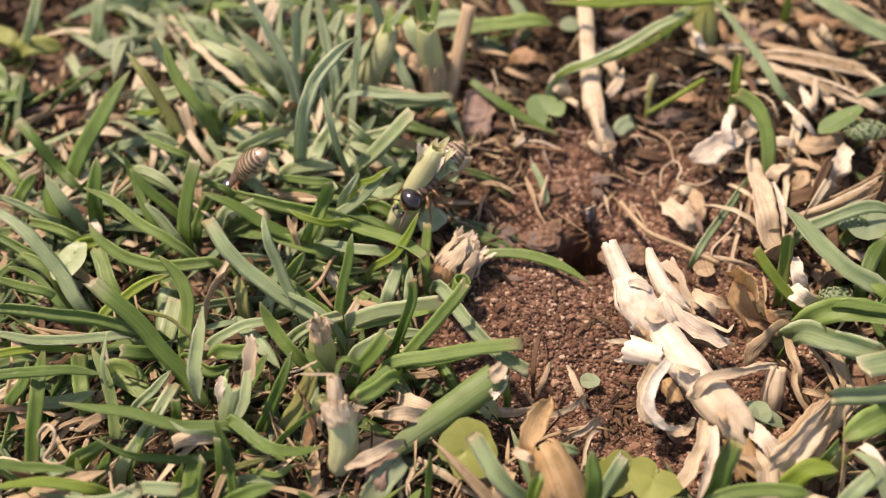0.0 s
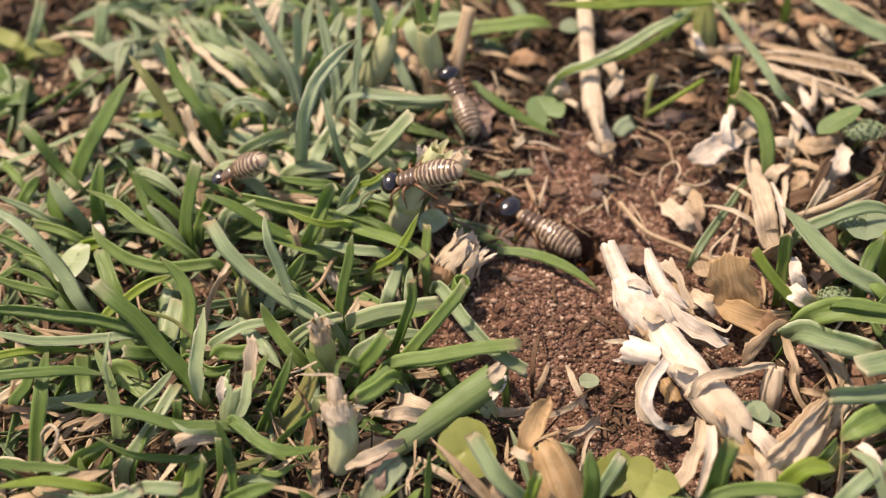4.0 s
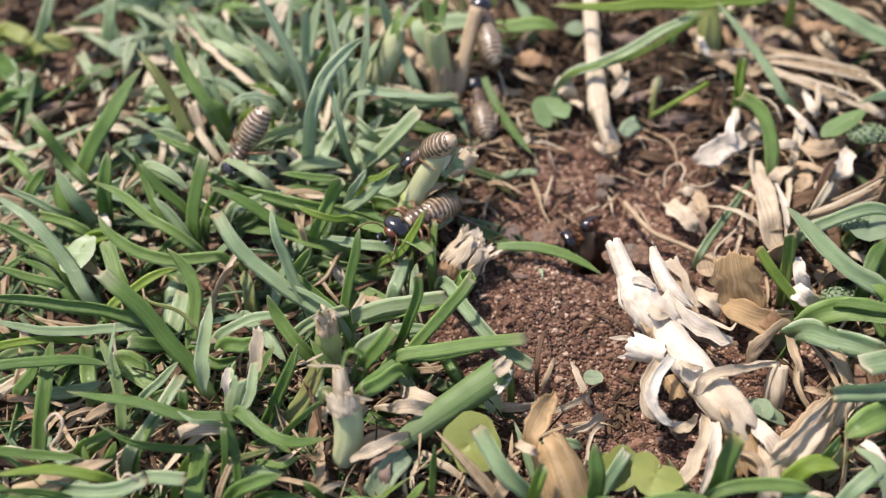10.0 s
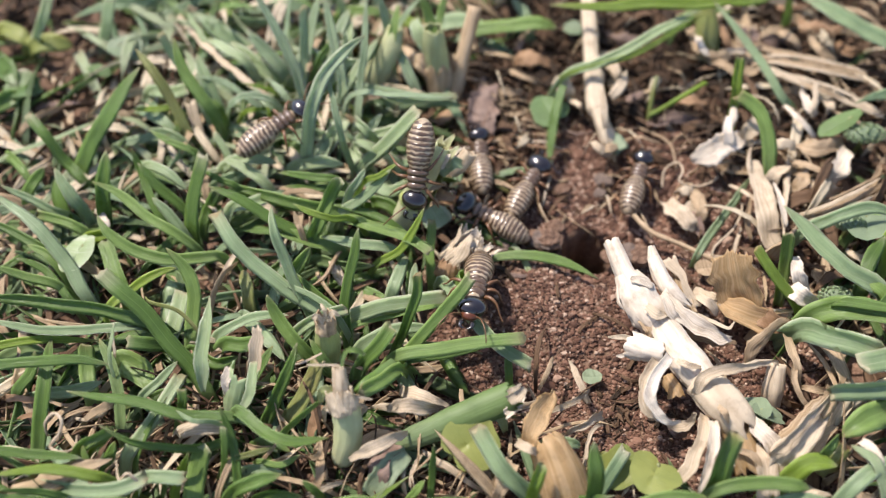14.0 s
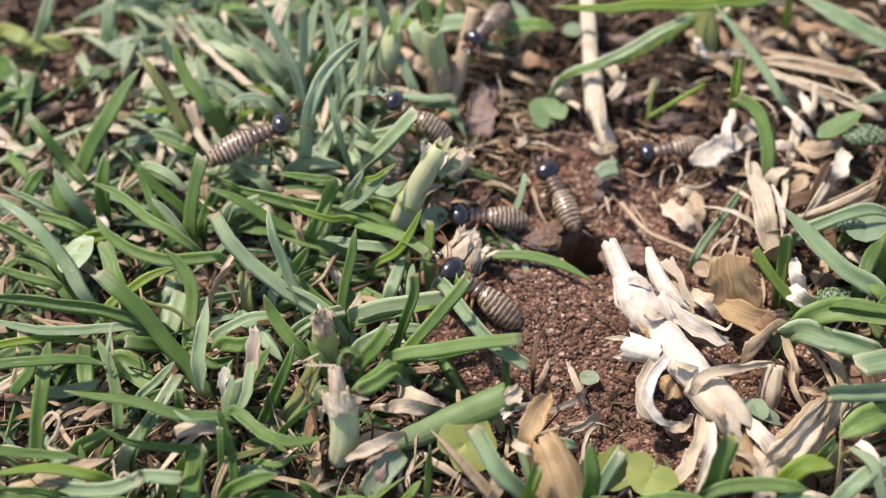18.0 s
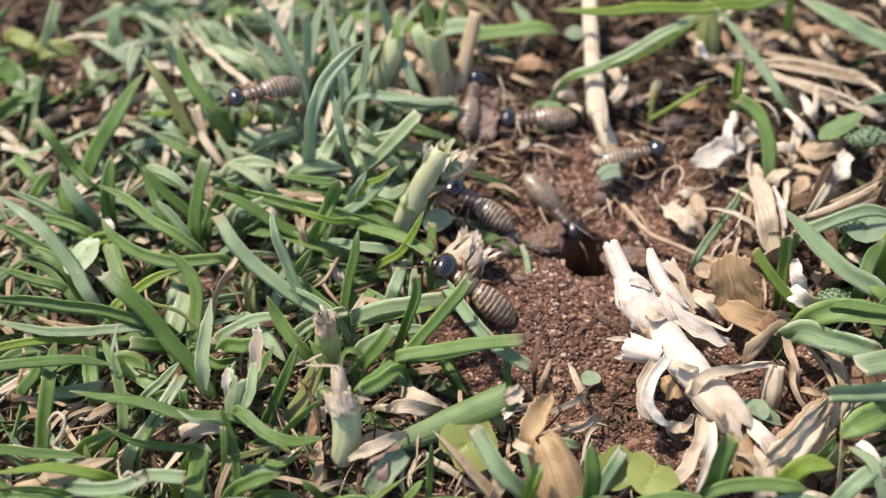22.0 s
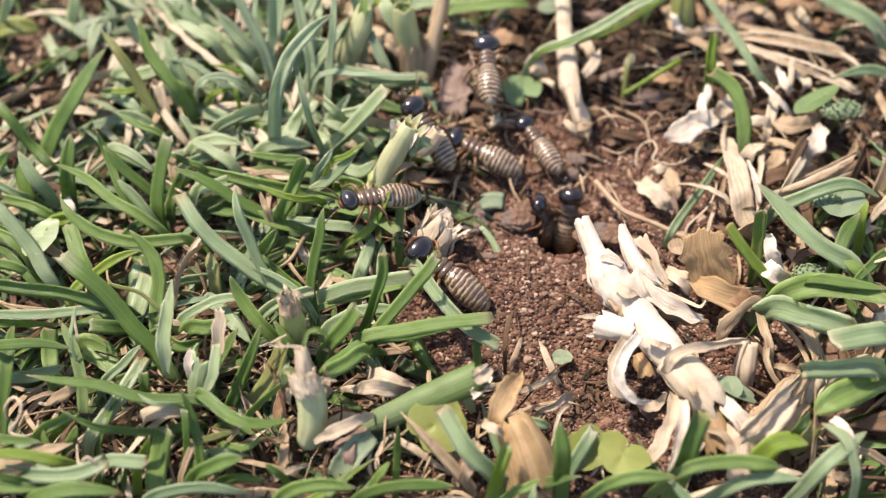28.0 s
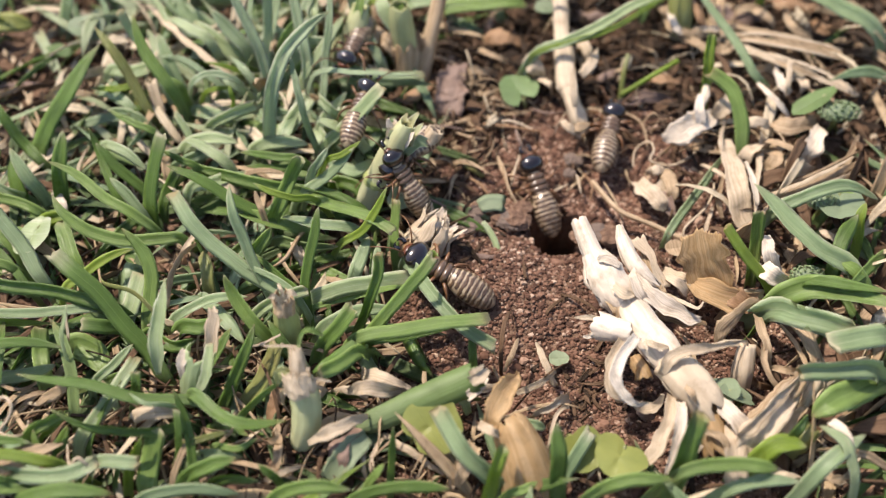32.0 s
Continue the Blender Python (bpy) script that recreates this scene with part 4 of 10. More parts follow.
tuft = thing("grass_tuft", (-9.4, -15.8, 0), "lawn grass tuft with some cut blade tips", "grass", "grass tufts")
long_blade(tuft, "s", [(-12.3, -12.9, 4), (-16.5, -10.7, 6), (-21.1, -7.8, 8), (-24.3, -5.1, 10), (-26.4, -2.1, 11)], 1.70, True)
long_blade(tuft, "s", [(-15.4, -12.2, 3), (-16.5, -10.7, 6), (-18.1, -8.0, 9), (-19.3, -5.3, 12), (-19.7, -2.6, 13)], 1.23)
long_blade(tuft, "g", [(-13.0, -18.3, 3), (-15.9, -17.2, 7), (-18.3, -14.7, 9), (-19.5, -12.9, 11)], 1.45)
long_blade(tuft, "d", [(-11.2, -14.4, 3), (-11.2, -11.3, 7), (-10.2, -7.7, 11), (-9.6, -5.5, 13)], 1.16)
long_blade(tuft, "p", [(-11.3, -12.4, 4), (-8.0, -11.8, 6), (-4.1, -11.5, 7), (0.1, -11.6, 8)], 1.94, True)
long_blade(tuft, "g", [(-11.2, -13.6, 4), (-6.7, -12.4, 5), (-2.8, -12.5, 7), (0.7, -12.7, 8)], 0.71)
long_blade(tuft, "d", [(-5.6, -15.3, 3), (-4.3, -14.2, 7), (-3.1, -12.5, 10), (-3.1, -10.9, 12)], 1.08, True)
long_blade(tuft, "g", [(-6.2, -18.7, 4), (-3.0, -16.5, 7), (0.1, -14.1, 10), (2.9, -11.3, 12)], 1.38, True)
long_blade(tuft, "g", [(-5.4, -18.0, 6), (-0.8, -18.2, 8), (3.5, -17.9, 9), (8.6, -17.0, 8)], 1.49, True)
long_blade(tuft, "d", [(-5.1, -18.4, 5), (-0.2, -17.9, 6), (5.4, -17.2, 7)], 0.63)
long_blade(tuft, "d", [(-11.8, -12.1, 4), (-14.8, -9.4, 5), (-17.8, -7.0, 6)], 0.86)
long_blade(tuft, "s", [(-11.6, -13.9, 5), (-14.4, -11.3, 7), (-19.9, -8.6, 7)], 0.78)
long_blade(tuft, "g", [(-12.0, -19.6, 4), (-13.1, -19.2, 7), (-14.8, -17.4, 9)], 1.18)
long_blade(tuft, "d", [(-9.2, -18.5, 5), (-7.1, -17.1, 7), (-5.7, -15.4, 8)], 1.70, True)
long_blade(tuft, "g", [(-4.8, -19.6, 6), (-7.0, -22.1, 8), (-9.0, -23.7, 9)], 1.58, True)
long_blade(tuft, "s", [(-5.7, -17.1, 2), (-4.2, -20.0, 3), (-2.9, -21.4, 2)], 1.60)
long_blade(tuft, "d", [(-0.2, -16.1, 3), (1.4, -19.4, 4), (2.7, -21.4, 3)], 1.53)
long_blade(tuft, "p", [(-17.2, -14.1, 4), (-14.4, -12.9, 6), (-11.1, -12.4, 7)], 1.29, True)
long_blade(tuft, "s", [(-9.3, -15.5, 4), (-5.4, -14.2, 5), (-0.9, -13.9, 5)], 1.42)
tuft = thing("grass_tuft", (-46.2, -21.3, 0), "dense tuft of green lawn grass on soil", "grass", "grass tufts")
long_blade(tuft, "d", [(-50.3, -19.9, 7), (-44.5, -19.6, 8), (-40.2, -19.4, 8), (-36.5, -19.5, 7)], 1.17)
long_blade(tuft, "b", [(-52.0, -15.9, 4), (-46.6, -15.3, 5), (-39.1, -15.4, 5)], 0.97)
long_blade(tuft, "d", [(-44.4, -27.6, 2), (-43.7, -23.6, 5), (-43.7, -19.7, 6), (-44.7, -15.0, 5)], 1.57)
long_blade(tuft, "p", [(-36.1, -19.6, 8), (-35.7, -17.9, 10), (-35.5, -16.4, 11)], 0.49)
long_blade(tuft, "g", [(-39.5, -21.5, 3), (-40.3, -18.4, 4), (-40.8, -15.9, 5)], 1.72, True)
long_blade(tuft, "d", [(-47.8, -29.3, 7), (-41.4, -30.2, 8), (-37.1, -30.5, 8)], 0.99)
long_blade(tuft, "s", [(-46.4, -20.9, 2), (-41.1, -21.1, 4), (-37.8, -20.4, 5)], 1.39)
long_blade(tuft, "d", [(-48.0, -20.7, 3), (-46.4, -19.0, 4), (-46.2, -16.7, 5)], 1.28)
long_blade(tuft, "f", [(-51.3, -16.6, 2), (-48.5, -15.7, 3), (-45.9, -15.8, 3)], 1.70)
tuft = thing("grass_tuft", (-33.7, -29.7, 0), "lawn grass tuft with some cut blade tips", "grass", "grass tufts")
long_blade(tuft, "f", [(-35.2, -25.7, 3), (-35.6, -22.3, 5), (-36.9, -18.6, 6), (-38.8, -15.7, 6)], 1.25)
long_blade(tuft, "p", [(-33.9, -28.7, 4), (-31.1, -25.4, 6), (-29.1, -20.3, 6)], 1.41, True)
long_blade(tuft, "d", [(-32.9, -28.9, 4), (-31.4, -26.0, 6), (-30.4, -22.9, 6)], 0.97, True)
long_blade(tuft, "g", [(-38.4, -28.7, 6), (-36.5, -27.8, 7), (-34.6, -27.1, 8)], 1.36, True)
long_blade(tuft, "b", [(-37.5, -29.1, 5), (-36.0, -28.2, 6), (-34.5, -26.9, 7)], 0.66)
long_blade(tuft, "g", [(-37.4, -30.6, 4), (-37.4, -29.9, 6), (-37.8, -28.7, 7)], 0.77)
long_blade(tuft, "d", [(-36.3, -30.2, 3), (-35.8, -28.9, 4), (-35.2, -27.4, 5)], 1.15)
long_blade(tuft, "s", [(-42.9, -32.0, 5), (-37.5, -33.4, 7), (-33.1, -33.6, 8), (-30.4, -32.6, 8)], 1.50, True)
long_blade(tuft, "s", [(-31.1, -32.0, 6), (-28.9, -32.1, 7), (-26.6, -32.3, 7)], 1.39, True)
long_blade(tuft, "b", [(-34.5, -32.3, 6), (-36.3, -32.2, 8), (-40.0, -32.0, 9), (-46.1, -32.6, 9)], 1.15)
long_blade(tuft, "d", [(-38.2, -33.9, 7), (-41.1, -33.6, 8), (-45.6, -33.8, 8)], 0.86)
long_blade(tuft, "b", [(-28.5, -33.2, 3), (-27.7, -31.6, 6), (-26.4, -29.8, 8)], 1.00)
long_blade(tuft, "d", [(-29.7, -33.4, 3), (-29.1, -32.6, 5), (-28.8, -32.0, 6)], 0.65)
long_blade(tuft, "g", [(-26.2, -33.6, 4), (-25.9, -30.9, 5), (-25.1, -28.9, 7)], 2.01, True)
long_blade(tuft, "d", [(-28.5, -24.8, 5), (-27.8, -24.4, 8), (-27.8, -23.3, 9)], 1.02, True)
long_blade(tuft, "s", [(-33.5, -22.1, 4), (-31.5, -20.4, 5), (-29.6, -18.5, 6)], 1.00)
long_blade(tuft, "w", [(-28.5, -26.2, 4), (-25.5, -26.4, 6), (-23.0, -26.2, 5)], 1.58)
tuft = thing("grass_tuft", (-19.1, -29.2, 0), "dense tuft of green lawn grass on soil", "grass", "grass tufts")
long_blade(tuft, "d", [(-21.7, -25.4, 6), (-27.5, -25.9, 8), (-31.5, -25.1, 9), (-35.8, -24.3, 9), (-39.9, -23.4, 9)], 1.25)
long_blade(tuft, "d", [(-23.0, -27.3, 5), (-25.5, -28.9, 7), (-28.7, -29.1, 8), (-32.0, -28.9, 9), (-35.7, -27.3, 9)], 1.12)
long_blade(tuft, "d", [(-21.7, -33.1, 4), (-22.1, -28.7, 8), (-23.1, -26.0, 11)], 0.94)
long_blade(tuft, "d", [(-23.5, -31.3, 4), (-22.7, -29.9, 8), (-22.6, -27.9, 10)], 0.76, True)
long_blade(tuft, "s", [(-23.7, -26.6, 8), (-25.9, -27.1, 10), (-28.0, -25.6, 9)], 0.47)
long_blade(tuft, "t", [(-23.6, -33.0, 4), (-22.6, -31.1, 6), (-21.8, -29.5, 7)], 0.65)
long_blade(tuft, "d", [(-19.7, -24.4, 3), (-18.8, -23.5, 5), (-17.1, -21.0, 8), (-15.9, -18.3, 10)], 1.29)
long_blade(tuft, "o", [(-17.2, -24.4, 3), (-15.0, -21.6, 5), (-13.7, -19.0, 7)], 2.12, True)
long_blade(tuft, "g", [(-17.4, -26.5, 5), (-14.9, -25.6, 8), (-12.5, -24.0, 9)], 0.72)
long_blade(tuft, "d", [(-21.7, -25.4, 8), (-18.7, -28.2, 9), (-15.7, -29.3, 9), (-12.0, -28.3, 8)], 1.23)
long_blade(tuft, "o", [(-22.7, -30.2, 6), (-20.1, -29.6, 7), (-17.8, -29.0, 7)], 0.71)
long_blade(tuft, "g", [(-19.7, -29.8, 5), (-17.2, -30.5, 6), (-15.2, -29.4, 6)], 0.71)
long_blade(tuft, "d", [(-21.8, -33.6, 6), (-19.0, -33.0, 8), (-16.4, -32.5, 9)], 1.43)
long_blade(tuft, "d", [(-12.6, -33.6, 4), (-13.5, -33.1, 6), (-14.7, -32.5, 7)], 0.87)
long_blade(tuft, "d", [(-1.6, -33.9, 4), (-1.4, -31.4, 7), (-1.2, -29.8, 10)], 0.75)
long_blade(tuft, "g", [(-3.9, -33.9, 4), (-2.9, -33.3, 6), (-2.1, -32.5, 7)], 0.87)
long_blade(tuft, "d", [(-19.4, -33.1, 4), (-17.0, -33.3, 6), (-14.6, -33.8, 6)], 1.16)
long_blade(tuft, "d", [(-22.4, -21.4, 3), (-20.4, -18.9, 5), (-19.2, -16.7, 6)], 1.14)
long_blade(tuft, "d", [(-21.1, -27.4, 3), (-19.1, -27.1, 4), (-16.5, -28.4, 4)], 1.10)
long_blade(tuft, "s", [(-23.1, -30.9, 3), (-20.4, -30.4, 5), (-16.7, -31.0, 5)], 1.07)
tuft = thing("grass_tuft", (16.6, 30.6, 0), "green lawn grass tuft with long flat blades", "grass", "grass tufts")
long_blade(tuft, "p", [(16.5, 23.7, 6), (20.8, 24.2, 8), (26.1, 26.3, 9), (31.2, 30.2, 9), (36.7, 35.0, 8)], 1.30)
long_blade(tuft, "g", [(4.5, 33.9, 4), (9.2, 34.0, 5), (13.7, 34.4, 5), (16.2, 34.7, 4)], 2.09)
long_blade(tuft, "s", [(12.3, 36.3, 3), (11.5, 38.1, 4), (10.0, 41.1, 4)], 1.97)
long_blade(tuft, "d", [(33.6, 35.2, 4), (36.8, 36.4, 5), (41.7, 36.9, 5)], 1.62)
long_blade(tuft, "b", [(16.3, 23.7, 6), (20.8, 23.7, 8), (26.1, 25.5, 9), (31.0, 28.7, 9), (36.5, 33.6, 8)], 0.69)
tuft = thing("grass_tuft", (49.0, 26.1, 0), "green lawn grass tuft with long flat blades", "grass", "grass tufts")
long_blade(tuft, "b", [(47.7, 36.3, 9), (40.0, 33.8, 10), (30.3, 32.0, 11), (22.6, 31.4, 11), (14.4, 33.1, 10)], 1.55)
long_blade(tuft, "s", [(47.3, 20.2, 3), (44.7, 20.4, 6), (40.6, 26.7, 9), (36.6, 32.7, 11)], 1.14)
long_blade(tuft, "b", [(38.1, 19.3, 7), (37.9, 20.6, 9), (38.3, 22.5, 11)], 1.33, True)
long_blade(tuft, "s", [(63.0, 28.5, 5), (58.1, 30.6, 7), (54.4, 33.1, 8), (50.1, 37.1, 8)], 2.35)
tuft = thing("grass_tuft", (43.4, -0.9, 0), "lawn grass tuft with some cut blade tips", "grass", "grass tufts")
long_blade(tuft, "g", [(42.3, 9.9, 3), (41.7, 12.6, 6), (40.4, 15.7, 8), (37.8, 17.7, 9)], 1.67, True)
long_blade(tuft, "s", [(31.4, -2.0, 2), (34.0, 1.8, 2), (37.1, 5.9, 3), (40.0, 9.3, 3)], 1.14)
long_blade(tuft, "g", [(40.4, -7.0, 3), (40.2, -5.3, 7), (39.7, -4.3, 10)], 1.39, True)
long_blade(tuft, "s", [(43.4, -1.1, 5), (45.8, -0.9, 7), (48.3, -0.2, 8), (51.8, 0.5, 8), (55.8, -0.2, 6)], 1.56)
long_blade(tuft, "g", [(50.1, -0.2, 3), (51.7, 0.9, 5), (54.6, 0.1, 5)], 1.53)
long_blade(tuft, "b", [(52.7, -5.0, 4), (52.4, -3.7, 7), (53.2, -2.0, 8)], 1.21)
tuft = thing("grass_tuft", (47.1, -14.4, 0), "lawn grass tuft with some cut blade tips", "grass", "grass tufts")
long_blade(tuft, "s", [(50.5, -9.6, 5), (46.3, -7.6, 7), (42.9, -3.6, 8), (40.3, 0.1, 9)], 2.18)
long_blade(tuft, "b", [(41.0, -10.4, 4), (37.5, -8.4, 8), (35.5, -6.3, 10)], 1.24, True)
long_blade(tuft, "d", [(49.0, -8.9, 4), (50.5, -5.4, 6), (51.9, -3.6, 8)], 1.73)
long_blade(tuft, "s", [(40.5, -14.4, 5), (43.2, -17.0, 8), (46.8, -18.9, 9)], 2.62, True)
long_blade(tuft, "g", [(42.5, -12.1, 4), (44.9, -12.3, 6), (48.2, -13.3, 7), (53.4, -15.9, 8)], 2.69)
long_blade(tuft, "d", [(43.2, -11.3, 4), (44.7, -11.7, 7), (48.5, -13.1, 8), (52.4, -14.2, 8.5)], 1.28)
long_blade(tuft, "s", [(51.1, -19.7, 8), (47.5, -20.4, 9), (44.7, -20.9, 9)], 2.54, True)
long_blade(tuft, "s", [(49.5, -22.9, 7), (44.4, -23.4, 9), (40.6, -23.5, 9)], 2.03, True)
long_blade(tuft, "g", [(51.5, -22.2, 4), (46.5, -25.2, 7), (43.4, -26.8, 8), (41.4, -28.0, 7)], 2.76)
long_blade(tuft, "g", [(52.2, -11.9, 4), (50.6, -10.1, 6), (49.1, -8.6, 6)], 1.57)
tuft = thing("grass_tuft", (25.9, -34.8, 0), "green lawn grass tuft with long flat blades", "grass", "grass tufts")
long_blade(tuft, "g", [(26.7, -34.2, 8), (30.7, -33.7, 9), (34.4, -33.8, 9), (36.6, -33.9, 8)], 1.35)
long_blade(tuft, "d", [(26.5, -34.4, 5), (27.0, -32.5, 10), (27.8, -30.0, 13)], 2.14, True)
long_blade(tuft, "g", [(19.1, -35.3, 7), (22.2, -35.0, 9), (26.0, -35.2, 9)], 1.34)
long_blade(tuft, "s", [(31.2, -35.5, 6), (34.7, -35.0, 8), (38.6, -35.2, 8)], 1.24)
tuft = thing("grass_tuft", (8.0, -31.5, 0), "green lawn grass tuft with long flat blades", "grass", "grass tufts")
long_blade(tuft, "b", [(8.3, -34.7, 6), (8.7, -33.9, 9), (9.3, -32.0, 10)], 1.47, True)
long_blade(tuft, "s", [(8.7, -33.2, 5), (5.8, -31.3, 8), (3.6, -27.6, 9)], 1.92, True)
long_blade(tuft, "d", [(15.2, -34.3, 5), (14.9, -32.7, 9), (14.8, -30.0, 11)], 1.71)
long_blade(tuft, "d", [(7.3, -20.7, 3), (7.1, -19.2, 5), (6.9, -17.4, 6)], 0.88)
long_blade(tuft, "s", [(11.2, -27.1, 4), (13.0, -27.8, 5), (14.5, -27.8, 4)], 1.09)
long_blade(tuft, "g", [(10.2, -35.1, 5), (11.6, -34.9, 6), (13.1, -34.1, 6)], 0.92)
long_blade(tuft, "d", [(-4.7, -35.5, 6), (0.4, -35.2, 8), (4.4, -35.5, 8)], 1.24)
tuft = thing("grass_tuft", (39.7, -32.8, 0), "green lawn grass tuft with long flat blades", "grass", "grass tufts")
long_blade(tuft, "b", [(35.9, -31.6, 5), (37.6, -30.9, 7), (40.2, -31.2, 7)], 1.98)
long_blade(tuft, "g", [(38.7, -29.9, 6), (39.4, -29.4, 8), (40.7, -28.1, 8)], 1.29)
long_blade(tuft, "s", [(39.8, -34.7, 6), (41.9, -33.1, 8), (46.0, -30.3, 8)], 1.55)
long_blade(tuft, "p", [(44.5, -34.7, 6), (43.9, -32.9, 8), (43.1, -31.2, 9), (41.2, -29.7, 9)], 1.14)
tuft = thing("grass_tuft", (-30.7, -35.2, 0), "green lawn grass tuft with long flat blades", "grass", "grass tufts")
long_blade(tuft, "g", [(-12.7, -35.5, 6), (-9.2, -35.0, 8), (-5.2, -35.4, 8)], 1.36)
long_blade(tuft, "g", [(-46.4, -34.0, 6), (-41.3, -34.6, 7), (-36.4, -34.6, 6)], 1.27)
long_blade(tuft, "d", [(-37.9, -35.7, 6), (-32.8, -35.4, 8), (-28.5, -35.4, 7)], 1.48)
long_blade(tuft, "s", [(-25.9, -35.5, 6), (-20.4, -35.2, 8), (-16.0, -35.5, 7)], 1.36)
tuft = thing("grass_tuft", (-3.2, 0.0, 0), "lawn grass tuft with some cut blade tips", "grass", "grass tufts")
long_blade(tuft, "s", [(2.5, -5.1, 3), (1.1, -7.3, 4), (-0.9, -10.3, 4)], 1.21)
long_blade(tuft, "d", [(-8.9, 5.1, 3), (-6.7, 3.9, 4), (-4.5, 2.0, 3)], 1.71, True)

# ---------- dry leaves and straws ----------
dry_strip("dry_leaf", "tan dry curled grass leaf on the litter", "dry leaf", "t", (42.3, 33.3, 2.0), (48.6, 29.5, 4.0), (59.0, 26.8, 3.0), 0.8, -0.02, -0.15)
dry_strip("dry_straw", "pale cream dry straw strip lying on litter", "straw", "w", (43.6, 28.4, 3.0), (48.6, 23.3, 5.0), (59.3, 18.8, 3.0), 1.0, -0.22, 0.44)
dry_strip("dry_straw", "bleached white straw scrap on the litter", "straw", "k", (45.4, 19.3, 5.0), (46.5, 15.9, 6.0), (48.8, 14.4, 4.0), 0.8, -0.30, 0.00)
dry_strip("dry_straw", "bleached white straw scrap on the litter", "straw", "k", (48.8, 23.4, 4.0), (48.5, 19.7, 5.0), (49.5, 18.3, 4.0), 1.4, 0.24, -0.50)
dry_strip("dry_straw", "pale cream dry straw strip lying on litter", "straw", "w", (50.6, 23.3, 5.0), (49.3, 19.3, 6.0), (49.2, 17.7, 4.0), 1.0, 0.03, 0.14)
dry_strip("dry_leaf", "tan dry curled grass leaf on the litter", "dry leaf", "t", (36.4, 37.2, 2.0), (36.8, 29.6, 4.0), (43.3, 31.4, 3.0), 1.5, -0.28, -0.15)
dry_strip("dry_straw", "bleached white straw scrap on the litter", "straw", "k", (39.2, 20.8, 5.0), (37.7, 16.0, 6.0), (37.0, 14.1, 4.0), 1.1, 0.12, -0.06)
dry_strip("dry_leaf", "tan dry curled grass leaf on the litter", "dry leaf", "t", (43.8, 2.5, 2.0), (47.9, 2.6, 5.0), (56.5, 7.0, 4.0), 1.1, 0.14, -0.41)
dry_strip("dry_straw", "bleached white straw scrap on the litter", "straw", "k", (40.6, -7.1, 3.0), (40.9, -10.1, 6.0), (44.0, -10.5, 3.0), 2.1, -0.16, -0.47)
dry_strip("dry_leaf", "tan dry curled grass leaf on the litter", "dry leaf", "t", (39.2, -14.6, 4.0), (38.7, -18.7, 6.0), (39.8, -20.9, 3.0), 1.3, 0.00, 0.51)
dry_strip("dry_leaf", "tan dry curled grass leaf on the litter", "dry leaf", "t", (39.3, -18.2, 5.0), (38.3, -22.1, 6.0), (41.2, -24.3, 3.0), 0.9, 0.05, 0.33)
dry_strip("dry_leaf", "tan dry curled grass leaf on the litter", "dry leaf", "t", (39.6, -21.2, 4.0), (40.7, -21.8, 5.0), (43.3, -21.6, 3.0), 0.9, -0.07, 0.30)
dry_strip("dry_leaf", "tan dry curled grass leaf on the litter", "dry leaf", "t", (34.6, -17.6, 2.0), (35.6, -15.8, 5.0), (40.0, -12.5, 4.0), 1.8, -0.24, -0.25)
dry_strip("dry_leaf", "brown withered dry leaf on the soil", "dry leaf", "r", (39.8, 40.7, 2.0), (39.9, 34.0, 4.0), (41.7, 32.1, 2.0), 1.5, 0.10, 0.27)
dry_strip("dry_leaf", "tan dry curled grass leaf on the litter", "dry leaf", "t", (48.1, 36.0, 2.0), (49.3, 32.8, 4.0), (51.2, 31.5, 2.0), 1.1, -0.05, -0.49)
dry_strip("dry_leaf", "brown withered dry leaf on the soil", "dry leaf", "r", (49.7, 41.9, 2.0), (50.9, 39.6, 3.0), (54.9, 41.4, 2.0), 1.3, -0.14, -0.35)
dry_strip("dry_straw", "pale cream dry straw strip lying on litter", "straw", "w", (52.0, 24.5, 2.0), (51.8, 20.1, 4.0), (52.1, 19.9, 2.0), 1.5, -0.13, 0.37)
dry_strip("dry_leaf", "tan dry curled grass leaf on the litter", "dry leaf", "t", (53.5, 36.0, 2.0), (52.6, 30.8, 4.0), (55.9, 30.6, 2.0), 1.3, -0.18, 0.46)
dry_strip("dry_leaf", "tan dry curled grass leaf on the litter", "dry leaf", "t", (46.4, 14.6, 3.0), (47.9, 12.3, 5.0), (52.1, 13.5, 4.0), 2.2, 0.23, -0.53)
dry_strip("dry_straw", "pale cream dry straw strip lying on litter", "straw", "w", (42.0, 12.3, 5.0), (44.2, 11.9, 6.0), (46.2, 12.6, 4.0), 1.5, -0.07, -0.01)
dry_strip("dry_leaf", "tan dry curled grass leaf on the litter", "dry leaf", "t", (45.6, 11.1, 2.0), (45.8, 7.8, 4.0), (44.3, 7.5, 2.0), 1.9, -0.29, -0.09)
dry_strip("dead_leaf", "grey-brown dead leaf scrap on the soil", "dead leaf", "n", (4.4, 17.9, 1.0), (5.0, 19.7, 3.0), (6.6, 26.2, 2.0), 4.7, 0.24, -0.47)
dry_strip("dead_leaf", "grey-brown dead leaf scrap on the soil", "dead leaf", "n", (45.2, 37.1, 1.0), (47.7, 34.3, 2.0), (51.0, 36.8, 1.0), 2.5, 0.06, -0.45)
dry_strip("dry_leaf", "brown withered dry leaf on the soil", "dry leaf", "r", (9.7, 30.6, 1.0), (12.4, 30.1, 3.0), (15.8, 30.4, 1.0), 2.4, 0.05, 0.47)
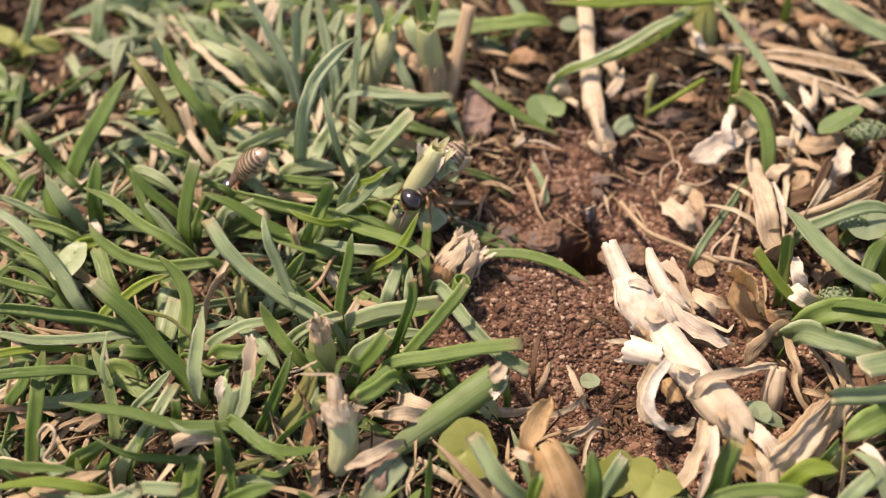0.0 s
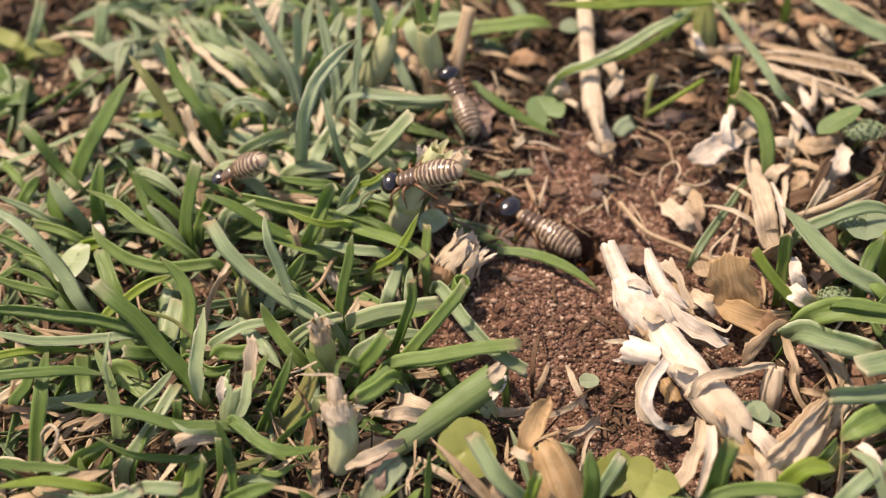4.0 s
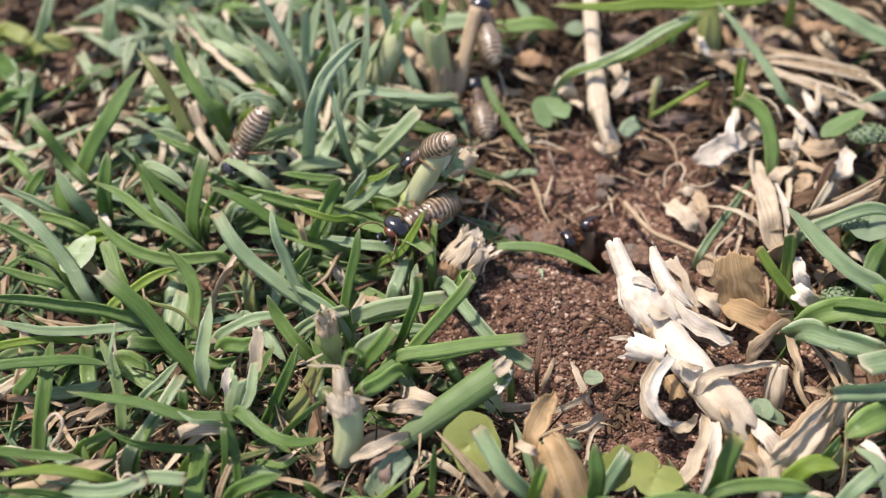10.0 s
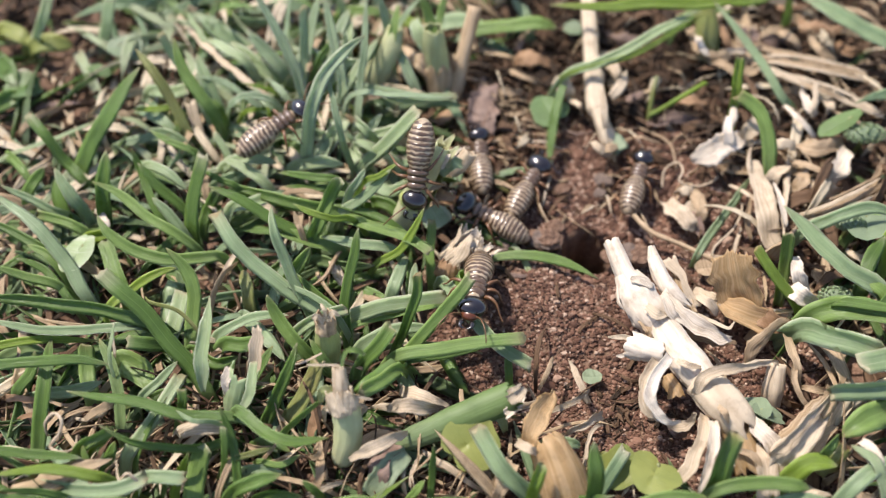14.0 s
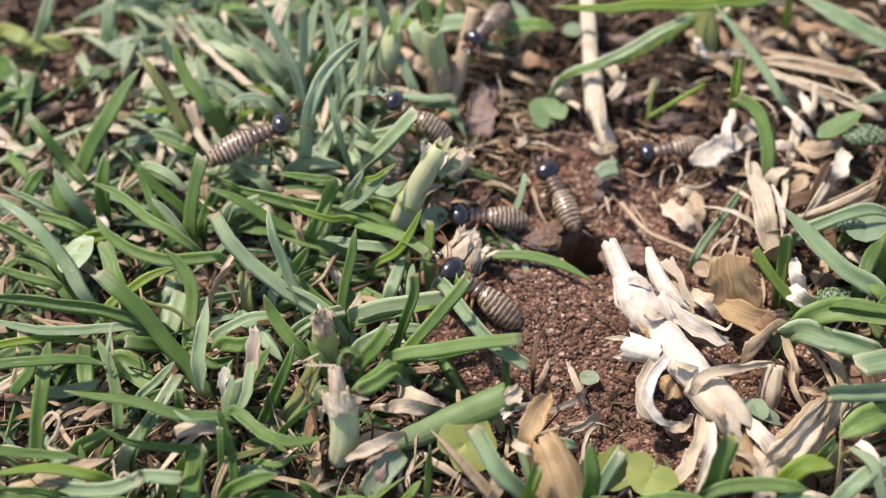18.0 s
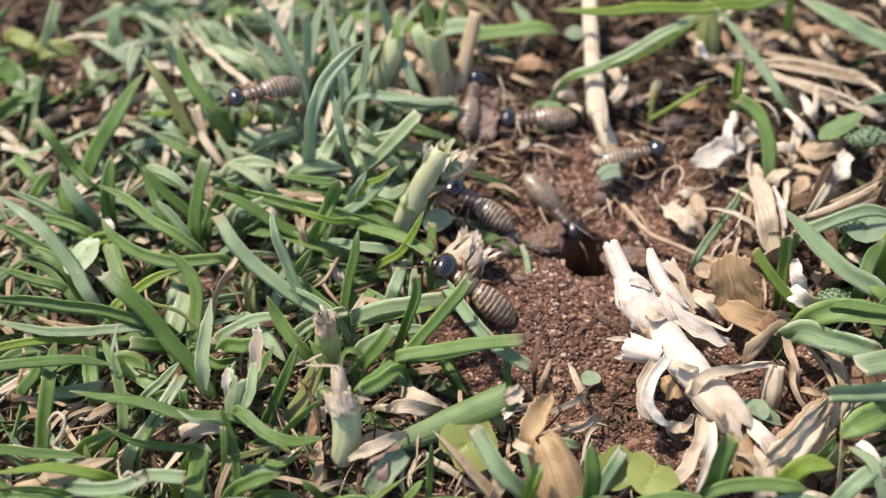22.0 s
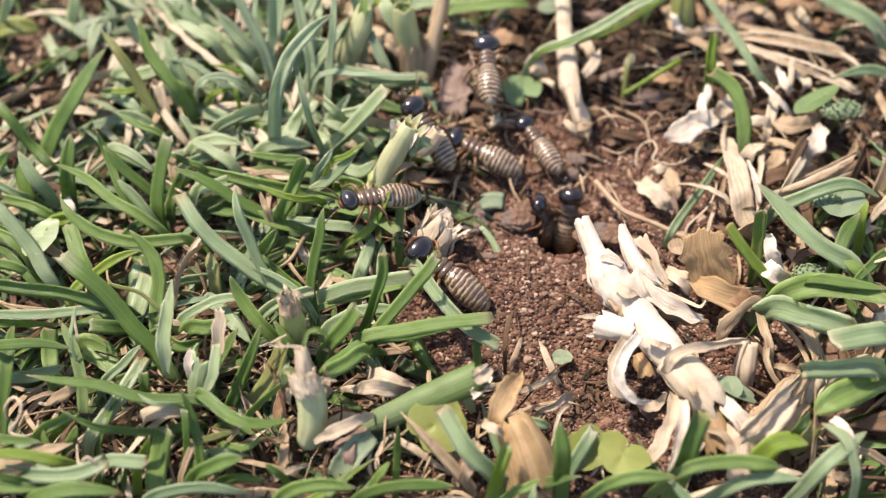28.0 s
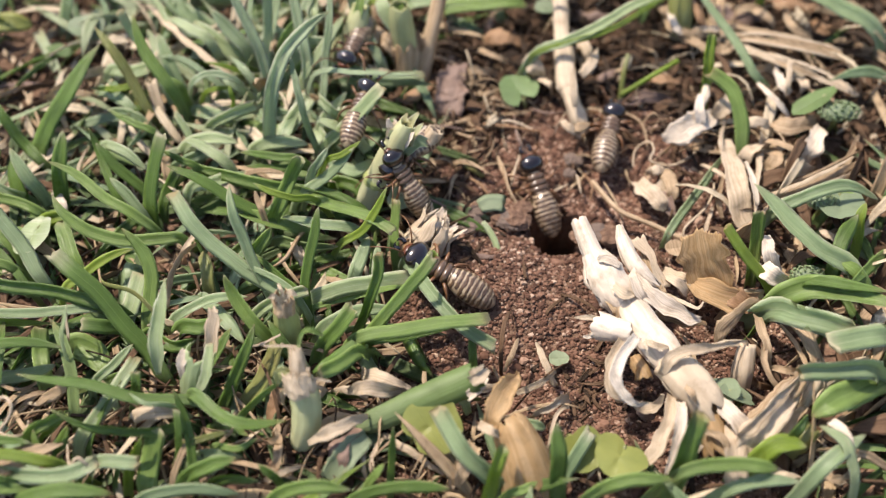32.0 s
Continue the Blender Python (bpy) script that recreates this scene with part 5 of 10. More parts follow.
dry_strip("dry_leaf", "brown withered dry leaf on the soil", "dry leaf", "r", (57.1, 34.7, 1.0), (58.5, 31.5, 2.0), (62.4, 32.9, 1.0), 2.0, -0.18, -0.59)
dry_strip("dry_leaf", "tan dry curled grass leaf on the litter", "dry leaf", "t", (6.4, 25.0, 1.0), (9.0, 23.7, 3.0), (11.7, 24.8, 1.0), 1.1, -0.25, 0.05)
dry_strip("dry_straw", "pale cream dry straw strip lying on litter", "straw", "w", (15.3, 25.3, 3.0), (16.5, 22.9, 5.0), (17.4, 23.0, 2.0), 2.3, -0.29, -0.50)
dry_strip("dry_straw", "pale cream dry straw strip lying on litter", "straw", "w", (17.0, 22.2, 3.0), (18.3, 20.2, 4.0), (18.8, 20.5, 2.0), 0.9, -0.00, 0.51)
dry_strip("dry_straw", "pale cream dry straw strip lying on litter", "straw", "w", (22.7, 31.2, 3.0), (23.3, 26.5, 5.0), (24.1, 24.4, 3.0), 1.9, -0.05, -0.12)
dry_strip("dry_leaf", "tan dry curled grass leaf on the litter", "dry leaf", "t", (31.9, 9.2, 1.0), (32.5, 4.1, 3.0), (32.1, 2.9, 1.0), 1.9, 0.08, -0.49)
dry_strip("dead_leaf", "grey-brown dead leaf scrap on the soil", "dead leaf", "n", (30.5, 4.6, 1.0), (31.5, 3.1, 2.0), (32.5, 1.1, 1.0), 1.9, 0.05, -0.39)
dry_strip("dry_straw", "pale cream dry straw strip lying on litter", "straw", "w", (-5.2, -20.8, 3.0), (-2.6, -22.8, 6.0), (0.4, -23.3, 4.0), 1.4, 0.07, 0.55)
dry_strip("dry_leaf", "tan dry curled grass leaf on the litter", "dry leaf", "t", (-5.9, -22.0, 2.0), (-3.3, -22.7, 4.0), (-0.9, -22.7, 2.0), 1.1, -0.27, 0.07)
dry_strip("dry_straw", "pale cream dry straw strip lying on litter", "straw", "w", (5.2, -22.2, 3.0), (7.2, -23.3, 4.0), (10.2, -22.1, 3.0), 1.0, 0.06, -0.42)
dry_strip("dry_leaf", "tan dry curled grass leaf on the litter", "dry leaf", "t", (5.2, -33.6, 3.0), (5.9, -32.8, 6.0), (7.2, -30.5, 6.0), 1.3, -0.14, 0.59)
dry_strip("dry_straw", "pale cream dry straw strip lying on litter", "straw", "w", (14.5, -16.7, 2.0), (14.9, -19.9, 4.0), (16.3, -22.1, 2.0), 0.8, 0.30, -0.45)
dry_strip("dry_straw", "pale cream dry straw strip lying on litter", "straw", "w", (17.6, -23.4, 2.0), (15.2, -25.3, 4.0), (12.8, -26.1, 2.0), 1.2, 0.12, 0.54)
dry_strip("dry_straw", "pale cream dry straw strip lying on litter", "straw", "w", (17.5, -24.5, 2.0), (15.7, -26.5, 4.0), (14.7, -29.7, 3.0), 0.5, -0.16, 0.13)
dry_strip("dry_straw", "pale cream dry straw strip lying on litter", "straw", "w", (11.7, -23.3, 3.0), (14.1, -22.7, 4.0), (16.3, -20.9, 3.0), 0.9, -0.27, -0.16)
dry_strip("dry_leaf", "tan dry curled grass leaf on the litter", "dry leaf", "t", (-46.5, -20.2, 2.0), (-42.5, -22.4, 3.0), (-40.6, -20.9, 2.0), 0.4, 0.10, 0.11)
dry_strip("dry_straw", "pale cream dry straw strip lying on litter", "straw", "w", (-41.3, -23.6, 2.0), (-38.6, -24.4, 4.0), (-37.3, -22.7, 3.0), 0.5, 0.16, -0.50)
dry_strip("dry_leaf", "tan dry curled grass leaf on the litter", "dry leaf", "t", (-43.3, -24.5, 2.0), (-40.6, -23.7, 4.0), (-38.6, -22.9, 3.0), 0.5, -0.09, 0.44)
dry_strip("dry_leaf", "brown withered dry leaf on the soil", "dry leaf", "r", (-48.6, -23.6, 1.0), (-44.8, -23.4, 3.0), (-43.0, -23.1, 1.0), 0.6, 0.05, -0.06)
dry_strip("dry_leaf", "brown withered dry leaf on the soil", "dry leaf", "r", (-50.7, -20.5, 1.0), (-47.1, -21.7, 3.0), (-44.8, -21.3, 1.0), 0.9, -0.06, 0.58)
dry_strip("dry_straw", "pale cream dry straw strip lying on litter", "straw", "w", (-12.5, -7.0, 3.0), (-13.0, -6.3, 5.0), (-13.8, -4.2, 4.0), 0.9, 0.04, -0.58)
dry_strip("dry_leaf", "tan dry curled grass leaf on the litter", "dry leaf", "t", (-9.8, -8.0, 2.0), (-7.6, -9.4, 3.0), (-6.3, -9.8, 2.0), 0.9, 0.18, -0.21)
dry_strip("dry_leaf", "tan dry curled grass leaf on the litter", "dry leaf", "t", (-14.8, -28.7, 3.0), (-13.2, -29.2, 6.0), (-13.3, -27.3, 6.0), 0.6, -0.04, -0.34)
dry_strip("dry_leaf", "tan dry curled grass leaf on the litter", "dry leaf", "t", (-13.9, -27.4, 3.0), (-13.1, -30.6, 5.0), (-14.0, -32.4, 3.0), 1.1, -0.03, -0.21)
dry_strip("dry_straw", "pale cream dry straw strip lying on litter", "straw", "w", (-14.5, -33.0, 3.0), (-12.5, -32.6, 5.0), (-10.4, -31.3, 3.0), 0.7, -0.25, 0.16)
dry_strip("dry_straw", "pale cream dry straw strip lying on litter", "straw", "w", (-3.8, -28.8, 3.0), (-4.5, -30.9, 4.0), (-4.0, -32.7, 2.0), 0.6, -0.24, 0.34)
dry_strip("dry_straw", "pale cream dry straw strip lying on litter", "straw", "w", (-2.6, -28.0, 3.0), (0.4, -30.3, 4.0), (4.0, -32.1, 2.0), 0.8, -0.28, 0.34)
dry_strip("dry_straw", "pale cream dry straw strip lying on litter", "straw", "w", (-3.2, -32.7, 3.0), (-3.6, -30.9, 4.0), (-2.5, -28.3, 3.0), 0.6, 0.18, -0.00)
dry_strip("dry_straw", "bleached white straw scrap on the litter", "straw", "k", (-44.1, 4.3, 3.0), (-42.4, 1.9, 4.0), (-42.5, 0.7, 2.0), 1.3, 0.13, -0.30)
dry_strip("dry_straw", "pale cream dry straw strip lying on litter", "straw", "w", (-24.8, -4.5, 6.0), (-25.7, -7.9, 7.0), (-27.5, -8.9, 4.0), 0.7, 0.14, -0.09)
dry_strip("dry_straw", "pale cream dry straw strip lying on litter", "straw", "w", (43.2, 29.7, 3.0), (49.6, 28.1, 5.0), (58.3, 26.2, 4.0), 0.6, -0.16, 0.56)
dry_strip("dry_leaf", "tan dry curled grass leaf on the litter", "dry leaf", "t", (43.3, 28.8, 3.0), (50.1, 26.6, 5.0), (58.4, 24.2, 4.0), 0.7, -0.06, -0.15)
dry_strip("dry_straw", "pale cream dry straw strip lying on litter", "straw", "w", (43.8, 27.5, 3.0), (50.9, 23.3, 5.0), (58.7, 19.1, 4.0), 0.5, 0.22, -0.16)
dry_strip("dry_leaf", "tan dry curled grass leaf on the litter", "dry leaf", "t", (44.4, 26.4, 3.0), (50.0, 22.3, 5.0), (57.0, 20.0, 3.0), 0.6, 0.10, -0.39)
dry_strip("dry_straw", "pale cream dry straw strip lying on litter", "straw", "w", (45.3, 28.2, 4.0), (50.9, 24.6, 6.0), (57.7, 24.4, 4.0), 0.5, 0.21, -0.29)
dry_strip("dry_leaf", "tan dry curled grass leaf on the litter", "dry leaf", "t", (41.1, 33.2, 2.0), (44.6, 29.1, 4.0), (49.7, 29.4, 3.0), 1.0, -0.27, 0.57)
dry_strip("dry_straw", "bleached white straw scrap on the litter", "straw", "k", (36.7, 35.5, 3.0), (35.9, 30.2, 5.0), (38.4, 29.9, 3.0), 1.2, -0.20, 0.54)
dry_strip("dry_straw", "pale cream dry straw strip lying on litter", "straw", "w", (38.5, 31.1, 2.0), (40.9, 30.2, 4.0), (44.1, 31.3, 2.0), 1.2, 0.29, 0.13)
dry_strip("dry_leaf", "tan dry curled grass leaf on the litter", "dry leaf", "t", (34.6, 39.6, 2.0), (34.7, 34.0, 4.0), (37.0, 33.3, 2.0), 0.8, -0.29, -0.53)
dry_strip("dry_leaf", "tan dry curled grass leaf on the litter", "dry leaf", "t", (53.0, 21.3, 2.0), (54.5, 17.5, 4.0), (58.7, 16.3, 2.0), 0.7, -0.17, -0.13)
dry_strip("dry_straw", "pale cream dry straw strip lying on litter", "straw", "w", (43.6, 2.5, 3.0), (48.0, 2.8, 6.0), (55.3, 7.2, 5.0), 0.6, 0.07, 0.56)
dry_strip("dry_leaf", "tan dry curled grass leaf on the litter", "dry leaf", "t", (44.6, 3.9, 2.0), (49.0, 4.2, 5.0), (56.7, 8.8, 4.0), 0.6, -0.09, -0.43)
dry_strip("dry_straw", "pale cream dry straw strip lying on litter", "straw", "w", (43.7, 1.0, 4.0), (48.0, 1.3, 6.0), (56.1, 6.0, 4.0), 0.4, 0.04, -0.44)
dry_strip("dry_straw", "bleached white straw scrap on the litter", "straw", "k", (41.2, -5.7, 7.0), (41.3, -7.9, 6.0), (43.4, -9.2, 3.0), 1.7, -0.25, 0.07)
dry_strip("dry_leaf", "papery torn tan leaf scrap on the soil", "dry leaf", "x", (28.9, 6.5, 1.2), (30.0, 3.1, 2.6), (31.5, 1.6, 1.4), 2.4, 0.12, -0.52)
dry_strip("dry_leaf", "tan dry curled grass leaf on the litter", "dry leaf", "t", (34.0, 11.6, 1.5), (34.9, 11.0, 4.0), (38.4, 11.9, 2.0), 1.0, -0.03, 0.24)
dry_strip("dry_straw", "pale cream dry straw strip lying on litter", "straw", "w", (40.7, 14.0, 3.0), (38.9, 8.8, 5.0), (41.0, 8.2, 2.0), 0.7, 0.16, -0.14)
dry_strip("dry_straw", "pale cream dry straw strip lying on litter", "straw", "w", (37.0, 8.4, 2.0), (38.8, 4.9, 4.0), (40.6, 3.2, 2.0), 0.6, 0.23, -0.40)
dry_strip("dry_leaf", "tan dry curled grass leaf on the litter", "dry leaf", "t", (45.0, 11.3, 3.0), (47.1, 8.8, 5.0), (50.0, 7.6, 3.0), 0.9, 0.13, 0.33)
dry_strip("dry_straw", "pale cream dry straw strip lying on litter", "straw", "w", (-39.0, 39.5, 2.0), (-29.2, 25.7, 6.0), (-22.5, 20.8, 4.0), 1.1, -0.03, 0.68)
dry_strip("dry_straw", "pale cream dry straw strip lying on litter", "straw", "w", (39.7, 15.0, 2.0), (42.3, 14.6, 3.0), (48.0, 15.5, 2.0), 0.7, 0.15, 0.87)
dry_strip("dry_leaf", "tan dry curled grass leaf on the litter", "dry leaf", "t", (44.7, 24.3, 1.0), (47.0, 23.2, 3.0), (49.9, 24.9, 2.0), 1.7, -0.28, 0.07)
dry_strip("dry_straw", "pale cream dry straw strip lying on litter", "straw", "w", (44.5, 9.8, 3.0), (42.4, 4.0, 5.0), (41.3, -1.9, 4.0), 1.1, -0.53, -0.90)
dry_strip("dry_leaf", "tan dry curled grass leaf on the litter", "dry leaf", "t", (39.4, -2.9, 2.0), (40.9, -2.5, 5.0), (43.5, -0.1, 5.0), 2.8, -0.45, -1.04)
dry_strip("dry_leaf", "tan dry curled grass leaf on the litter", "dry leaf", "t", (45.6, -3.3, 1.0), (45.8, -6.3, 2.0), (46.5, -8.3, 2.0), 1.6, -0.18, 0.35)
dry_strip("dry_leaf", "brown withered dry leaf on the soil", "dry leaf", "r", (36.3, -6.0, 1.0), (36.5, -12.0, 4.0), (40.6, -12.5, 3.0), 2.9, 0.10, -0.33)
dry_strip("dry_leaf", "tan dry curled grass leaf on the litter", "dry leaf", "t", (35.5, -13.6, 1.0), (37.8, -12.3, 3.0), (40.0, -12.0, 4.0), 1.5, -0.37, -0.41)
dry_strip("dry_leaf", "tan dry curled grass leaf on the litter", "dry leaf", "t", (42.9, -22.1, 4.0), (37.9, -26.8, 5.0), (33.2, -31.2, 4.0), 2.8, 0.26, -0.29)
dry_strip("dry_straw", "pale cream dry straw strip lying on litter", "straw", "w", (37.3, -18.4, 5.0), (30.6, -20.7, 8.0), (26.9, -22.2, 6.0), 1.0, -0.50, -0.77)
dry_strip("dry_straw", "pale cream dry straw strip lying on litter", "straw", "w", (26.2, -15.4, 5.0), (21.4, -22.6, 7.0), (24.2, -25.3, 4.0), 1.6, -0.15, 0.25)
dry_strip("dry_straw", "pale cream dry straw strip lying on litter", "straw", "w", (24.2, -25.3, 4.0), (26.2, -25.1, 3.0), (26.9, -24.6, 5.0), 1.2, 0.34, -0.29)
dry_strip("dry_leaf", "tan dry curled grass leaf on the litter", "dry leaf", "t", (27.9, -25.2, 5.0), (26.4, -29.7, 5.0), (21.5, -33.0, 3.0), 1.2, 0.36, 0.30)
dry_strip("dry_leaf", "tan dry curled grass leaf on the litter", "dry leaf", "t", (26.9, -5.7, 6.0), (27.7, -8.7, 5.0), (28.8, -11.7, 4.0), 1.6, -0.08, -0.31)
dry_strip("dry_straw", "pale cream dry straw strip lying on litter", "straw", "w", (30.0, -7.5, 2.0), (31.9, -9.9, 4.0), (34.5, -9.3, 2.0), 1.6, -0.00, 0.49)
dry_strip("dry_leaf", "tan dry curled grass leaf on the litter", "dry leaf", "t", (28.1, -13.5, 3.0), (30.3, -15.0, 4.0), (34.1, -14.5, 2.0), 1.2, -0.10, 0.47)
dry_strip("dry_straw", "pale cream dry straw strip lying on litter", "straw", "w", (15.7, -26.7, 1.0), (15.1, -28.9, 2.0), (14.7, -30.6, 1.0), 0.5, -0.09, 0.91)
dry_strip("dry_leaf", "tan dry curled grass leaf on the litter", "dry leaf", "t", (-11.0, -27.8, 2.0), (-8.0, -26.8, 4.0), (-4.7, -25.7, 3.0), 1.8, 0.48, 0.70)
dry_strip("dry_straw", "pale cream dry straw strip lying on litter", "straw", "w", (-9.0, -22.5, 1.0), (-6.5, -22.8, 3.0), (-4.4, -23.4, 2.0), 0.9, -0.45, 0.75)
dry_strip("dead_leaf", "grey-brown dead leaf scrap on the soil", "dead leaf", "n", (-7.7, -32.3, 2.0), (-6.8, -30.0, 5.0), (-4.9, -26.8, 3.0), 2.9, 0.19, 0.93)
dry_strip("dry_leaf", "tan dry curled grass leaf on the litter", "dry leaf", "t", (-45.5, -2.5, 2.0), (-41.2, -6.0, 4.0), (-38.6, -6.8, 3.0), 1.5, 0.33, -1.09)
dry_strip("dry_leaf", "tan dry curled grass leaf on the litter", "dry leaf", "t", (-27.3, -13.1, 4.0), (-26.2, -9.9, 7.0), (-24.2, -6.5, 7.0), 1.0, -0.49, -0.96)
dry_strip("dry_leaf", "brown withered dry leaf on the soil", "dry leaf", "r", (-14.9, -26.3, 2.0), (-14.2, -24.9, 4.0), (-13.9, -22.7, 4.0), 1.3, 0.46, -0.77)
dry_strip("dead_leaf", "grey-brown dead leaf scrap on the soil", "dead leaf", "n", (-58.3, 21.1, 1.0), (-54.3, 22.2, 2.0), (-48.8, 22.4, 2.0), 0.9, -0.57, 0.82)
dry_strip("dry_straw", "pale cream dry straw strip lying on litter", "straw", "w", (-57.3, 30.0, 1.0), (-53.6, 26.2, 2.0), (-50.9, 24.0, 2.0), 0.9, -0.45, 0.83)
dry_strip("dry_leaf", "tan dry curled grass leaf on the litter", "dry leaf", "t", (-3.8, 28.1, 2.0), (-3.7, 28.4, 4.0), (-2.6, 30.0, 4.0), 2.0, 0.21, 0.81)
dry_strip("dry_leaf", "tan dry curled grass leaf on the litter", "dry leaf", "t", (1.1, 29.7, 2.0), (0.8, 26.8, 2.0), (1.2, 24.8, 1.0), 1.4, 0.54, 0.19)
dry_strip("dry_leaf", "brown withered dry leaf on the soil", "dry leaf", "r", (-1.9, 19.8, 1.0), (1.0, 19.9, 3.0), (3.4, 23.7, 1.0), 1.5, 0.32, 0.03)
dry_strip("dry_leaf", "tan dry curled grass leaf on the litter", "dry leaf", "t", (11.0, 11.6, 1.0), (11.8, 7.1, 2.0), (12.7, 4.0, 1.0), 0.5, 0.26, -0.94)
dry_strip("dry_straw", "pale cream dry straw strip lying on litter", "straw", "w", (13.7, 16.7, 1.0), (14.0, 13.3, 2.0), (14.7, 12.0, 1.0), 0.4, 0.30, 1.04)
dry_strip("dry_leaf", "tan dry curled grass leaf on the litter", "dry leaf", "t", (5.2, -2.3, 3.0), (3.3, -5.5, 5.0), (1.4, -6.8, 4.0), 0.5, -0.53, -0.42)
dry_strip("dry_straw", "pale cream dry straw strip lying on litter", "straw", "w", (30.3, 7.5, 1.0), (31.0, 6.9, 3.0), (33.2, 8.7, 1.0), 1.4, 0.30, -0.26)
dry_strip("dry_leaf", "tan dry curled grass leaf on the litter", "dry leaf", "t", (8.3, 29.7, 1.0), (11.2, 26.5, 3.0), (14.4, 26.2, 1.0), 0.8, -0.18, -0.20)
dry_strip("dead_leaf", "grey-brown dead leaf scrap on the soil", "dead leaf", "n", (10.0, 32.3, 1.0), (10.9, 32.5, 3.0), (11.7, 37.3, 1.0), 0.7, -0.50, 0.00)
dry_strip("dead_leaf", "grey-brown dead leaf scrap on the soil", "dead leaf", "n", (24.3, 23.2, 1.0), (26.6, 23.8, 2.0), (29.2, 25.1, 1.0), 1.5, 0.57, -0.21)
dry_strip("dead_leaf", "grey-brown dead leaf scrap on the soil", "dead leaf", "n", (29.3, 19.6, 1.0), (32.2, 19.7, 2.0), (36.8, 18.8, 1.0), 1.7, 0.30, -0.81)
dry_strip("dead_leaf", "grey-brown dead leaf scrap on the soil", "dead leaf", "n", (30.5, 35.6, 1.0), (26.1, 33.8, 2.0), (23.3, 37.0, 1.0), 2.1, 0.23, 0.61)
dry_strip("dry_leaf", "brown withered dry leaf on the soil", "dry leaf", "r", (52.9, 38.9, 2.0), (53.6, 36.1, 3.0), (58.8, 36.3, 2.0), 2.4, 0.21, 0.04)
dry_strip("dry_leaf", "tan dry curled grass leaf on the litter", "dry leaf", "t", (41.4, 28.0, 1.0), (43.2, 27.4, 3.0), (46.1, 29.1, 2.0), 1.4, 0.48, -0.84)
dry_strip("dry_leaf", "tan dry curled grass leaf on the litter", "dry leaf", "t", (56.3, 28.9, 2.0), (58.4, 26.1, 3.0), (60.5, 23.7, 2.0), 1.2, -0.48, 0.60)
dry_strip("dry_straw", "pale cream dry straw strip lying on litter", "straw", "w", (56.1, 24.8, 2.0), (57.1, 20.9, 3.0), (60.1, 19.7, 2.0), 1.4, 0.50, 0.04)
dry_strip("dry_leaf", "pale green torn leaf scrap", "dry leaf", "p", (6.2, -20.3, 2.0), (4.8, -22.5, 4.0), (6.1, -23.4, 3.0), 1.6, -0.07, 0.53)
dry_strip("dry_leaf", "tan dry curled grass leaf on the litter", "dry leaf", "t", (-22.1, -26.9, 3.0), (-19.7, -27.8, 4.0), (-18.4, -27.3, 3.0), 0.8, -0.38, -0.56)
dry_strip("dry_leaf", "brown withered dry leaf on the soil", "dry leaf", "r", (-1.9, 6.5, 5.0), (-0.5, 4.0, 6.0), (1.5, 4.5, 5.0), 1.4, -0.36, 0.21)
dry_strip("dry_leaf", "brown withered dry leaf on the soil", "dry leaf", "r", (-0.6, 5.8, 2.0), (1.6, 5.4, 3.0), (4.3, 6.2, 2.0), 1.0, -0.22, -0.64)
dry_strip("dry_straw", "pale cream dry straw strip lying on litter", "straw", "w", (-36.7, -18.1, 6.0), (-36.4, -17.0, 8.0), (-36.5, -15.3, 9.0), 0.5, 0.23, 1.09)
dry_strip("dry_straw", "pale cream dry straw strip lying on litter", "straw", "w", (-13.3, -19.1, 9.0), (-15.2, -19.6, 8.0), (-16.4, -20.0, 8.0), 0.3, -0.24, 0.49)
dry_strip("dead_leaf", "grey-brown dead leaf scrap on the soil", "dead leaf", "n", (6.3, -3.5, 1.0), (8.2, -5.1, 2.0), (11.4, -4.4, 1.0), 0.8, -0.10, 0.85)
dry_strip("dead_leaf", "grey-brown dead leaf scrap on the soil", "dead leaf", "n", (25.3, -23.3, 1.0), (25.4, -25.3, 2.0), (26.9, -25.3, 1.0), 1.1, 0.10, -0.56)
dry_strip("dry_leaf", "tan dry curled grass leaf on the litter", "dry leaf", "t", (54.5, 7.0, 3.0), (55.6, 8.9, 4.0), (57.2, 11.5, 4.0), 1.0, -0.02, -0.28)
dry_strip("dry_straw", "pale cream dry straw strip lying on litter", "straw", "w", (32.8, -1.9, 1.0), (35.8, -3.2, 2.0), (38.7, -3.9, 1.0), 0.6, -0.39, -0.33)
dry_strip("dry_straw", "pale cream dry straw strip lying on litter", "straw", "w", (35.2, -4.0, 1.0), (36.1, -1.4, 2.0), (37.8, 2.6, 1.0), 0.5, -0.21, 0.66)
dry_strip("dry_straw", "pale cream dry straw strip lying on litter", "straw", "w", (21.2, 7.6, 1.0), (21.4, 6.3, 1.0), (21.5, 4.7, 1.0), 0.4, -0.43, 1.18)
dry_strip("dry_straw", "pale cream dry straw strip lying on litter", "straw", "w", (20.2, -30.7, 2.0), (19.2, -32.2, 3.0), (18.4, -32.9, 2.0), 0.3, -0.02, 0.24)
dry_strip("dry_straw", "pale cream dry straw strip lying on litter", "straw", "w", (20.1, -30.6, 2.0), (19.8, -32.3, 3.0), (20.2, -33.2, 2.0), 0.3, -0.04, 0.80)
dry_strip("dry_straw", "pale cream dry straw strip lying on litter", "straw", "w", (19.9, -30.7, 2.0), (18.8, -31.8, 3.0), (18.1, -32.1, 2.0), 0.2, 0.39, 0.14)
